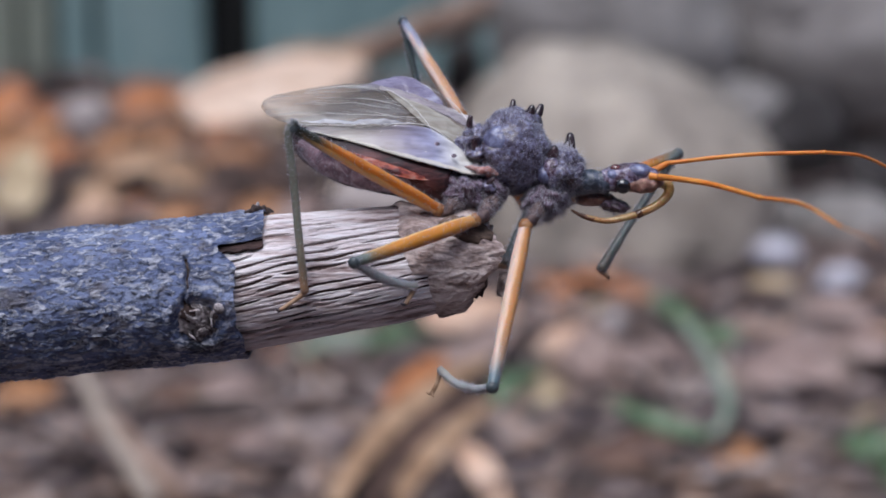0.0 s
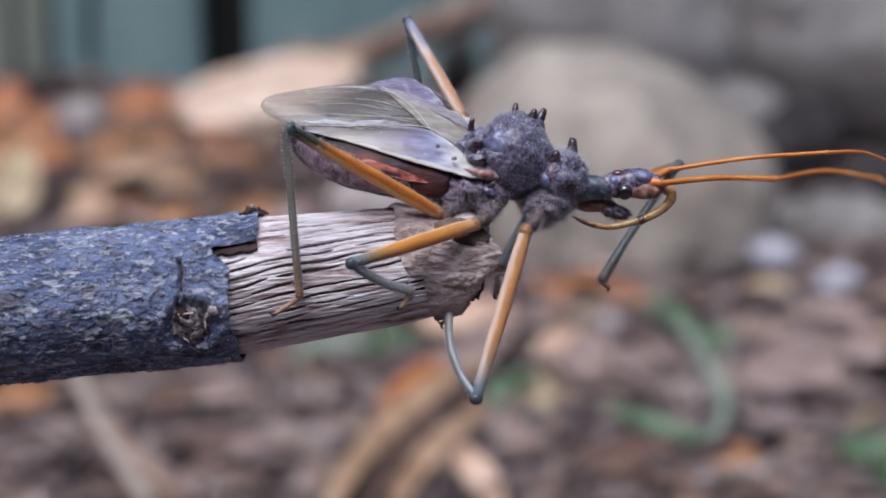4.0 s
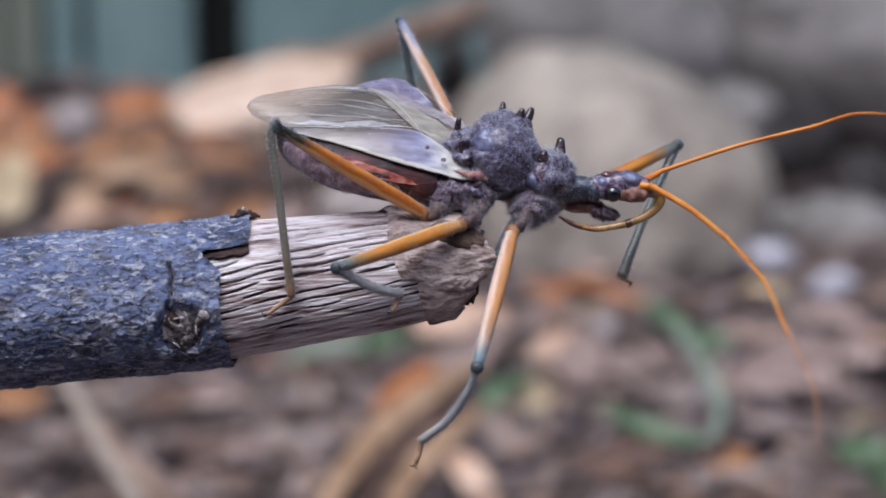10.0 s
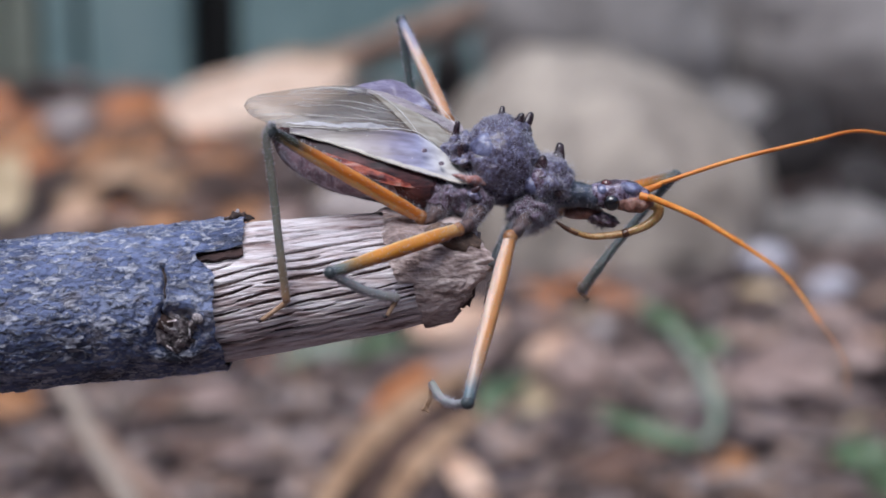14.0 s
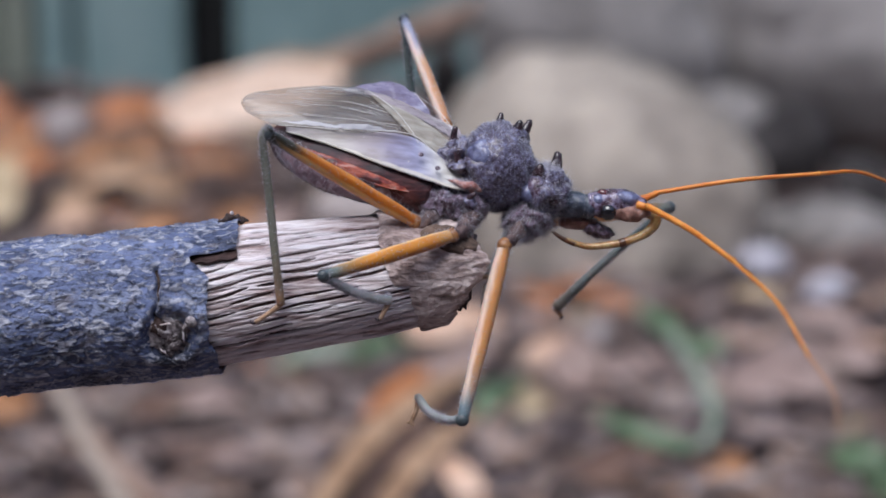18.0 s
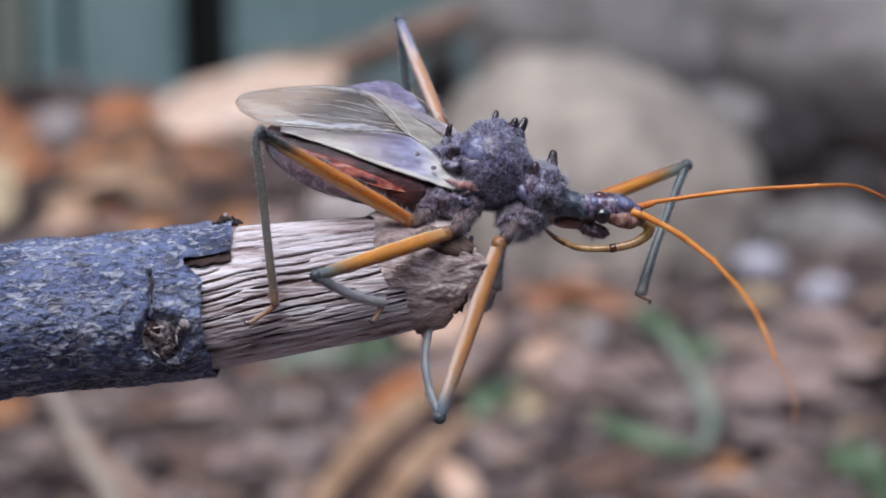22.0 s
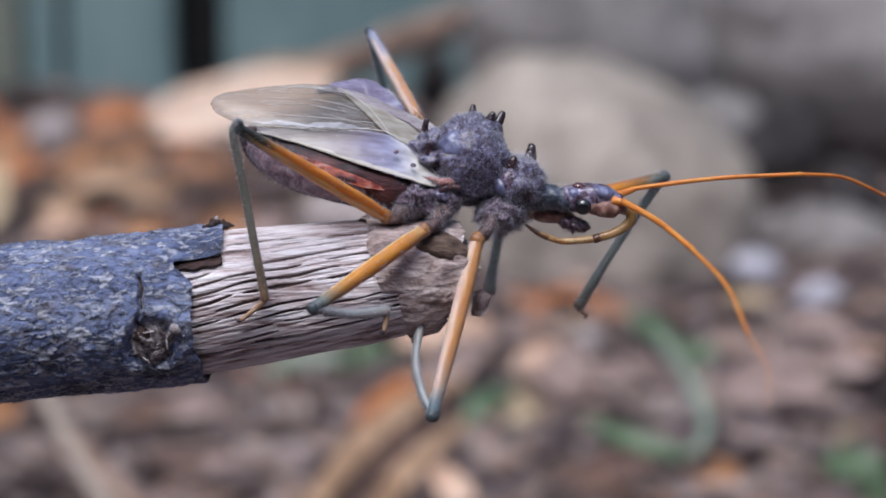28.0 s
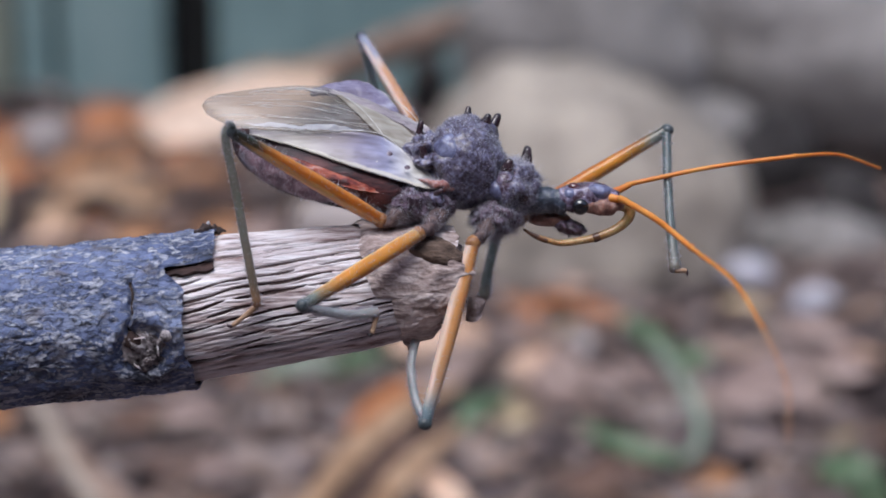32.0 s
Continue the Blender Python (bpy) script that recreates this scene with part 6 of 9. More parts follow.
tarsus_front_near = part("tarsus", [tube([(-0.1, 0, 0), (0.9, 0, 0.1), (1.7, 0, 0)], [0.22, 0.15, 0.15], 10, 14), tube([(1.65, 0, 0), (1.85, 0.1, -0.15), (1.8, 0.1, -0.38)], [0.13, 0.09, 0.03], 8, 8), tube([(1.65, 0, 0), (1.85, -0.1, 0.12), (1.85, -0.1, 0.3)], [0.13, 0.09, 0.03], 8, 8)], TARSUS, bug, "thin brown front foot with two claws")
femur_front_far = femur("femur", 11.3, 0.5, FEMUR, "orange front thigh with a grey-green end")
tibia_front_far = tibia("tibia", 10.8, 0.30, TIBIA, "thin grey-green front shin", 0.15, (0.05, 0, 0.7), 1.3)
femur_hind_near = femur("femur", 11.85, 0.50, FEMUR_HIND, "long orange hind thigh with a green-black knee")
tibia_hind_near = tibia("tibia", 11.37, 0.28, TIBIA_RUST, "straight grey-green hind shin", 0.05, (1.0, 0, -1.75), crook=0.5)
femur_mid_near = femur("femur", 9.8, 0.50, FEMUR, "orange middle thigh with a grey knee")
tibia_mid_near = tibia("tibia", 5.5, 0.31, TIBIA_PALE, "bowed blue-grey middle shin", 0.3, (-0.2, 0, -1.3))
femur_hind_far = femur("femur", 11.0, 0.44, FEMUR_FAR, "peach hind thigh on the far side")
tibia_hind_far = tibia("tibia", 11.5, 0.28, TIBIA, "grey-blue hind shin on the far side", 0.1)
femur_mid_far = femur("femur", 6.0, 0.42, FEMUR, "orange middle thigh on the far side")
tibia_mid_far = tibia("tibia", 5.2, 0.33, TIBIA, "grey middle shin on the far side", 0.1, (0.5, 0, -0.9), 1.3)


def feeler(side):
    made = []
    first, second, third = (11.2, 9.0, 8.0) if side == "far" else (13.0, 13.5, 13.0)
    for name, length, r0, r1, material, sag in (("scape", first, 0.165 if side == "far" else 0.22, 0.14 if side == "far" else 0.17, ORANGE, -0.2), ("pedicel", second, 0.14, 0.095, ORANGE, -0.5), ("flagellum", third, 0.07, 0.03, PALE_ORANGE, -0.6)):
        if side == "far" and name == "flagellum":
            continue
        ob = part(name, [tube([(0, 0, 0), (length * 0.5, 0, -sag), (length, 0, 0)], [r0, (r0 + r1) / 2, r1], 10, 30)], material, bug, "orange antenna segment")
        part("antenna_joint", [blob((length, 0, 0), (r1 * 1.5, r1 * 1.2, r1 * 1.2), 0, 1, 10, 8)], material, ob)
        made.append(ob)
    return made


scape_far, pedicel_far = feeler("far")
scape_near, pedicel_near, flagellum_near = feeler("near")


def motions():
    walk(bug, [
        (0, perch(2.83, 6.36, -2.35)), (0.5, perch(2.58, 6.63, -3.12)), (1, perch(2.8, 6.46, -2.71)), (1.5, perch(3.39, 5.88, -0.31)),
        (2, perch(3.63, 5.96, -0.19)), (2.5, perch(3.46, 5.94, -0.6)), (3, perch(3.24, 6.16, -1.17)), (3.5, perch(3.2, 6.17, -1.22)),
        (5.5, perch(3.04, 6.24, -1.48)), (6, perch(3.1, 6.17, -1.29)), (6.5, perch(3.56, 5.74, -0)), (7, perch(3.43, 5.84, -0.11)),
        (7.5, perch(3.46, 5.83, -0.08)), (8, perch(3.32, 5.99, -0.45)), (8.5, perch(3.12, 6.07, -0.37)), (9, perch(3.26, 5.83, 0.56)),
        (9.5, perch(3.03, 5.89, 0.46)), (10, perch(2.63, 6.35, -0.94)), (10.5, perch(2.66, 6.32, -0.6)), (11, perch(2.69, 6.27, -0.49)),
        (11.5, perch(2.27, 6.69, -1.83)), (12, perch(2.67, 6.29, -0.45)), (12.5, perch(2.91, 6.09, 0.27)), (13, perch(2.89, 6.12, 0)),
        (13.5, perch(2.81, 6.2, -0.27)), (14, perch(2.77, 6.15, -0.15)), (14.5, perch(2.64, 6.3, -0.63)), (16.5, perch(2.72, 6.07, 0.82)),
        (17, perch(2.79, 5.9, 1.37)), (17.5, perch(2.74, 5.91, 1.51)), (18, perch(2.79, 5.83, 1.83)), (18.5, perch(2.76, 5.91, 1.5)),
        (19, perch(2.75, 5.85, 1.96)), (19.5, perch(2.49, 6.13, 1.41)), (20, perch(2.34, 6.18, 1.76)), (20.5, perch(2.42, 6.13, 2.25)),
        (21, perch(2.54, 6, 2.8)), (21.5, perch(2.62, 6.09, 2.83)), (22, perch(2.69, 6.07, 2.33)), (22.5, perch(2.68, 5.92, 2.95)),
        (23, perch(2.33, 6.41, 1.2)), (23.5, perch(1.98, 6.63, 0.3)), (24, perch(1.72, 6.99, -0.47)), (24.5, perch(1.55, 6.94, -0.31)),
        (25, perch(1.73, 6.85, 0.07)), (25.5, perch(1.61, 7.05, -1.13)), (27.5, perch(1.66, 6.7, 1)), (28, perch(1.59, 6.55, 1.47)),
        (28.5, perch(1.53, 6.69, 0.84)), (29, perch(1.64, 6.6, 1.66)), (29.5, perch(1.63, 6.67, 1.34)), (30, perch(1.67, 6.7, 1.27)),
        (30.5, perch(1.69, 6.61, 1.82)), (31, perch(1.71, 6.67, 1.49)), (31.5, perch(1.54, 6.82, 1.34)), (32, perch(1.66, 6.64, 1.4)),
    ])
    walk(back, [
        (0, flex(-0.12, 0.08, 0.15)), (0.5, flex(-0.08, 0.04, -0.55)), (1, flex(-0.13, 0.08, -0.02)), (1.5, flex(-0.25, 0.12, 0.86)),
        (2, flex(-0.24, 0.15, 0.09)), (2.5, flex(-0.23, 0.11, 0.79)), (3, flex(-0.21, 0.09, 0.27)), (3.5, flex(-0.19, 0.11, 0.07)),
        (5.5, flex(-0.17, 0.12, -0.03)), (6, flex(-0.18, 0.1, 0.35)), (6.5, flex(-0.3, 0.16, 1.21)), (7, flex(-0.26, 0.17, 0.47)),
        (7.5, flex(-0.26, 0.14, 0.78)), (8, flex(-0.22, 0.15, 0.24)), (8.5, flex(-0.16, 0.12, -0.11)), (9, flex(-0.19, 0.11, 0.54)),
        (9.5, flex(-0.07, 0.05, 0.66)), (10, flex(0.03, 0, -0.44)), (10.5, flex(0.03, -0.03, -0.17)), (11, flex(0.02, -0.01, -0.11)),
        (11.5, flex(0.17, -0.05, -1.16)), (12, flex(0.06, -0.01, -0.54)), (12.5, flex(-0, 0.01, -0.28)), (13, flex(0, 0, -0)),
        (13.5, flex(0.01, 0.01, -0.24)), (14, flex(0.02, 0.01, -0.07)), (14.5, flex(0.05, 0, -0.47)), (16.5, flex(0.07, -0.02, 0.01)),
        (17, flex(0.04, -0.02, 0.32)), (17.5, flex(0.06, -0.02, 0.02)), (18, flex(0.04, 0.02, 0.06)), (18.5, flex(0.06, 0.01, 0.18)),
        (19, flex(0.07, -0.01, 0.35)), (19.5, flex(0.19, -0.08, -0.13)), (20, flex(0.25, -0.08, -0.89)), (20.5, flex(0.26, -0.09, -0.94)),
        (21, flex(0.19, -0.07, -0.68)), (21.5, flex(0.19, -0.06, -0.93)), (22, flex(0.15, -0.09, -0.55)), (22.5, flex(0.15, -0.08, -0.39)),
        (23, flex(0.26, -0.11, -1.24)), (23.5, flex(0.32, -0.15, -1.54)), (24, flex(0.42, -0.15, -2.65)), (24.5, flex(0.41, -0.17, -2.23)),
        (25, flex(0.36, -0.18, -1.67)), (25.5, flex(0.36, -0.14, -2.25)), (27.5, flex(0.3, -0.17, -1.43)), (28, flex(0.33, -0.19, -1.06)),
        (29, flex(0.36, -0.18, -1.31)), (30, flex(0.37, -0.17, -1.29)), (31, flex(0.33, -0.14, -1.09)), (32, flex(0.29, -0.14, -1.08)),
    ])
    walk(head, [
        (0, nod(-2.2)), (0.5, nod(-3.1)), (1, nod(-0.7)), (1.5, nod(0.4)), (2, nod(-5)), (2.5, nod(-1.9)), (3, nod(-3.3)), (3.5, nod(-3.2)),
        (5.5, nod(-3.2)), (6, nod(-1.9)), (6.5, nod(-0.6)), (7, nod(-1.1)), (7.5, nod(-1.6)), (8, nod(-2.3)), (8.5, nod(-2.4)), (9, nod(-0.9)),
        (9.5, nod(2.6)), (10, nod(-1.1)), (10.5, nod(0.9)), (11, nod(0.2)), (11.5, nod(-0.5)), (12, nod(1.2)), (12.5, nod(-1)), (13, nod(0.2)),
        (13.5, nod(0.2)), (14, nod(2.2)), (14.5, nod(0.2)), (16.5, nod(0.6)), (17, nod(1.2)), (17.5, nod(1.7)), (18, nod(-0.4)), (18.5, nod(1)),
        (19, nod(2.9)), (19.5, nod(7.4)), (20, nod(5.4)), (20.5, nod(3.3)), (21, nod(5)), (21.5, nod(3.3)), (22, nod(6.1)), (22.5, nod(4.5)),
        (23, nod(0.1)), (23.5, nod(1.1)), (24, nod(0.2)), (24.5, nod(0.4)), (25, nod(0.5)), (25.5, nod(-1.6)), (27.5, nod(-9.1)), (28, nod(2)),
        (28.5, nod(-9.2)), (29, nod(-5.3)), (29.5, nod(-5.6)), (30, nod(-7.1)), (30.5, nod(-6.4)), (31, nod(-2.9)), (31.5, nod(-2)), (32, nod(-2.6)),
    ])
    walk(femur_front_near, [
        (0, limb((1.75, -2.5, -5.26), (-1.02, -7, -15.93))), (0.5, limb((1.75, -2.5, -5.26), (-1.77, -5.99, -16.08))),
        (1, limb((1.75, -2.5, -5.26), (-2.03, -5.15, -16.23))), (1.5, limb((1.75, -2.5, -5.26), (-1.73, -5.52, -16.24))),
        (2, limb((1.75, -2.5, -5.26), (-2.09, -4.39, -16.37))), (3, limb((1.75, -2.5, -5.26), (-1.99, -4.43, -16.39))),
        (3.5, limb((1.75, -2.5, -5.26), (-1.93, -4.46, -16.41))), (5.5, limb((1.75, -2.5, -5.26), (-1.55, -4.58, -16.51))),
        (6, limb((1.75, -2.5, -5.26), (-1.27, -4.75, -16.55))), (6.5, limb((1.75, -2.5, -5.26), (-1.07, -7.46, -15.71))),
        (7, limb((1.75, -2.5, -5.26), (-1.04, -6.91, -15.96))), (7.5, limb((1.75, -2.5, -5.26), (-0.7, -7.04, -15.99))),
        (8, limb((1.75, -2.5, -5.26), (-0.45, -8.53, -15.28))), (8.5, limb((1.75, -2.5, -5.26), (-0.86, -6.36, -16.21))),
        (9, limb((1.75, -2.5, -5.26), (-1.36, -5.68, -16.3))), (9.5, limb((1.75, -2.5, -5.26), (-0.65, -7.84, -15.62))),
        (10, limb((1.75, -2.5, -5.26), (-0.87, -10.24, -13.91))), (11, limb((1.75, -2.5, -5.26), (-0.69, -10.11, -14.08))),
        (11.5, limb((1.75, -2.5, -5.26), (-0.88, -10.56, -13.61))), (12, limb((1.75, -2.5, -5.26), (-1.2, -8.7, -14.98))),
        (12.5, limb((1.75, -2.5, -5.26), (-1.53, -4.68, -16.49))), (13, limb((1.75, -2.5, -5.26), (-1.21, -6.77, -15.97))),
        (14, limb((1.75, -2.5, -5.26), (-1.16, -6.92, -15.92))), (14.5, limb((1.75, -2.5, -5.26), (-1.19, -6.02, -16.25))),
        (16.5, limb((1.75, -2.5, -5.26), (-0.96, -6.22, -16.24))), (17, limb((1.75, -2.5, -5.26), (-0.84, -5.95, -16.35))),
        (18, limb((1.75, -2.5, -5.26), (-0.7, -5.08, -16.62))), (18.5, limb((1.75, -2.5, -5.26), (-0.39, -3.09, -16.96))),
        (19, limb((1.75, -2.5, -5.26), (-0.31, -5.24, -16.66))), (19.5, limb((1.75, -2.5, -5.26), (-1.32, -8.45, -15.1))),
        (20, limb((1.75, -2.5, -5.26), (-1.45, -7.12, -15.75))), (20.5, limb((1.75, -2.5, -5.26), (-1.64, -3.08, -16.65))),
        (21, limb((1.75, -2.5, -5.26), (-1.66, -4.73, -16.45))), (22, limb((1.75, -2.5, -5.26), (-1.65, -3.4, -16.63))),
        (23, limb((1.75, -2.5, -5.26), (-1.56, -4.66, -16.49))), (24, limb((1.75, -2.5, -5.26), (-1.54, -5.67, -16.25))),
        (25, limb((1.75, -2.5, -5.26), (-1.16, -5.68, -16.36))), (27.5, limb((1.75, -2.5, -5.26), (-0.88, -5.71, -16.42))),
        (29, limb((1.75, -2.5, -5.26), (-0.92, -5.61, -16.43))), (30, limb((1.75, -2.5, -5.26), (-1.07, -5.29, -16.48))),
        (31, limb((1.75, -2.5, -5.26), (-1.1, -5.28, -16.48))), (32, limb((1.75, -2.5, -5.26), (-1.05, -4.68, -16.62))),
    ])
    walk(tibia_front_near, [
        (0, limb((-1.02, -7, -15.93), (-4.46, -1.56, -14.98))), (0.5, limb((-1.77, -5.99, -16.08), (-4.33, -1.13, -12.6))),
        (1, limb((-2.03, -5.15, -16.23), (-3.59, -1.99, -10.77))), (1.5, limb((-1.73, -5.52, -16.24), (-3.58, -3.16, -10.47))),
        (2, limb((-2.09, -4.39, -16.37), (-3.77, -2.2, -10.48))), (3, limb((-1.99, -4.43, -16.39), (-3.69, -1.71, -10.74))),
        (3.5, limb((-1.93, -4.46, -16.41), (-3.62, -1.81, -10.72))), (5.5, limb((-1.55, -4.58, -16.51), (-3.4, -1.66, -11))),
        (6, limb((-1.27, -4.75, -16.55), (-3.48, -1.04, -11.7))), (6.5, limb((-1.07, -7.46, -15.71), (-5.08, -2.34, -15.72))),
        (7, limb((-1.04, -6.91, -15.96), (-5.52, -2.26, -16.65))), (7.5, limb((-0.7, -7.04, -15.99), (-5.5, -2.81, -17.14))),
        (8, limb((-0.45, -8.53, -15.28), (-4.86, -4.51, -17.86))), (8.5, limb((-0.86, -6.36, -16.21), (-4.93, -1.3, -15.78))),
        (9, limb((-1.36, -5.68, -16.3), (-3.82, -1.62, -11.87))), (9.5, limb((-0.65, -7.84, -15.62), (-4.04, -2.3, -16.02))),
        (10, limb((-0.87, -10.24, -13.91), (-4.54, -7.83, -18.7))), (11, limb((-0.69, -10.11, -14.08), (-4.03, -7.78, -19.14))),
        (11.5, limb((-0.88, -10.56, -13.61), (-3.38, -6.59, -18.11))), (12, limb((-1.2, -8.7, -14.98), (-3.58, -3.04, -17.1))),
        (12.5, limb((-1.53, -4.68, -16.49), (-3.03, 0.94, -13.6))), (13, limb((-1.21, -6.77, -15.97), (-3.11, -0.75, -14.41))),
        (14, limb((-1.16, -6.92, -15.92), (-3.46, -0.89, -15.11))), (14.5, limb((-1.19, -6.02, -16.25), (-3.32, 0.1, -15.65))),
        (16.5, limb((-0.96, -6.22, -16.24), (-3.8, -0.7, -18.16))), (17, limb((-0.84, -5.95, -16.35), (-4.03, -0.32, -16.9))),
        (18, limb((-0.7, -5.08, -16.62), (-3.62, 0.65, -15.65))), (18.5, limb((-0.39, -3.09, -16.96), (-3.19, 2.73, -16.18))),
        (19, limb((-0.31, -5.24, -16.66), (-3.24, 0.55, -16.99))), (19.5, limb((-1.32, -8.45, -15.1), (-4.32, -3.71, -18.39))),
        (20, limb((-1.45, -7.12, -15.75), (-3.58, -0.98, -15.85))), (20.5, limb((-1.64, -3.08, -16.65), (-2.8, 1.65, -12.35))),
        (21, limb((-1.66, -4.73, -16.45), (-2.28, -2.46, -10.38))), (22, limb((-1.65, -3.4, -16.63), (-2.48, -1.32, -10.53))),
        (23, limb((-1.56, -4.66, -16.49), (-2.34, -1.7, -10.75))), (24, limb((-1.54, -5.67, -16.25), (-2.08, -1.5, -11.3))),
        (25, limb((-1.16, -5.68, -16.36), (-1.92, -1.65, -11.31))), (27.5, limb((-0.88, -5.71, -16.42), (-1.83, -2.17, -11.05))),
        (29, limb((-0.92, -5.61, -16.43), (-1.69, -2.11, -11.01))), (30, limb((-1.07, -5.29, -16.48), (-1.8, -1.79, -11.06))),
        (31, limb((-1.1, -5.28, -16.48), (-1.78, -1.93, -10.95))), (32, limb((-1.05, -4.68, -16.62), (-1.68, -1.08, -11.25))),
    ])
    walk(tarsus_front_near, [
        (0, limb((-4.46, -1.56, -14.98), (-5.1, -1.48, -16.5))), (0.5, limb((-4.33, -1.13, -12.6), (-4.93, 0.18, -13.41))),
        (1, limb((-3.59, -1.99, -10.77), (-4.51, -1.62, -12.09))), (1.5, limb((-3.58, -3.16, -10.47), (-4.55, -2.15, -11.34))),
        (2, limb((-3.77, -2.2, -10.48), (-4.32, -0.87, -11.3))), (3, limb((-3.69, -1.71, -10.74), (-4.26, -0.38, -11.55))),
        (3.5, limb((-3.62, -1.81, -10.72), (-4.18, -0.48, -11.52))), (5.5, limb((-3.4, -1.66, -11), (-3.96, -0.33, -11.8))),
        (6, limb((-3.48, -1.04, -11.7), (-4.04, 0.28, -12.51))), (6.5, limb((-5.08, -2.34, -15.72), (-5.62, -2.08, -17.26))),
        (7, limb((-5.52, -2.26, -16.65), (-6, -2.19, -18.23))), (7.5, limb((-5.5, -2.81, -17.14), (-6.03, -2.52, -18.68))),
        (8, limb((-4.86, -4.51, -17.86), (-5.25, -4.43, -19.46))), (8.5, limb((-4.93, -1.3, -15.78), (-5.47, -1.06, -17.31))),
        (9, limb((-3.82, -1.62, -11.87), (-4.41, -1.46, -13.4))), (9.5, limb((-4.04, -2.3, -16.02), (-4.64, -2.23, -17.56))),
        (10, limb((-4.54, -7.83, -18.7), (-4.94, -7.45, -20.26))), (11, limb((-4.03, -7.78, -19.14), (-4.41, -7.02, -20.56))),
        (11.5, limb((-3.38, -6.59, -18.11), (-3.79, -6.51, -19.71))), (12, limb((-3.58, -3.04, -17.1), (-4.02, -2.96, -18.68))),
        (12.5, limb((-3.03, 0.94, -13.6), (-3.56, 1.16, -15.15))), (13, limb((-3.11, -0.75, -14.41), (-3.59, -0.67, -15.98))),
        (14, limb((-3.46, -0.89, -15.11), (-3.87, -0.83, -16.71))), (14.5, limb((-3.32, 0.1, -15.65), (-3.87, 0.38, -17.18))),
        (16.5, limb((-3.8, -0.7, -18.16), (-4.31, -0.38, -19.7))), (17, limb((-4.03, -0.32, -16.9), (-4.43, -0.25, -18.5))),
        (18, limb((-3.62, 0.65, -15.65), (-4.01, 0.72, -17.26))), (18.5, limb((-3.19, 2.73, -16.18), (-3.69, 2.95, -17.74))),
        (19, limb((-3.24, 0.55, -16.99), (-3.7, 0.62, -18.58))), (19.5, limb((-4.32, -3.71, -18.39), (-4.89, -3.64, -19.94))),
        (20, limb((-3.58, -0.98, -15.85), (-4.13, -0.91, -17.4))), (20.5, limb((-2.8, 1.65, -12.35), (-3.27, 1.98, -13.89))),
        (21, limb((-2.28, -2.46, -10.38), (-2.77, -1.11, -11.19))), (22, limb((-2.48, -1.32, -10.53), (-2.98, 0.04, -11.33))),
        (23, limb((-2.34, -1.7, -10.75), (-2.84, -0.34, -11.54))), (24, limb((-2.08, -1.5, -11.3), (-2.61, -0.14, -12.07))),
        (25, limb((-1.92, -1.65, -11.31), (-2.44, -0.29, -12.09))), (27.5, limb((-1.83, -2.17, -11.05), (-2.33, -0.8, -11.83))),
        (29, limb((-1.69, -2.11, -11.01), (-2.18, -0.74, -11.8))), (30, limb((-1.8, -1.79, -11.06), (-2.3, -0.42, -11.83))),
        (31, limb((-1.78, -1.93, -10.95), (-2.28, -0.56, -11.73))), (32, limb((-1.68, -1.08, -11.25), (-2.17, 0.28, -12.03))),
    ])
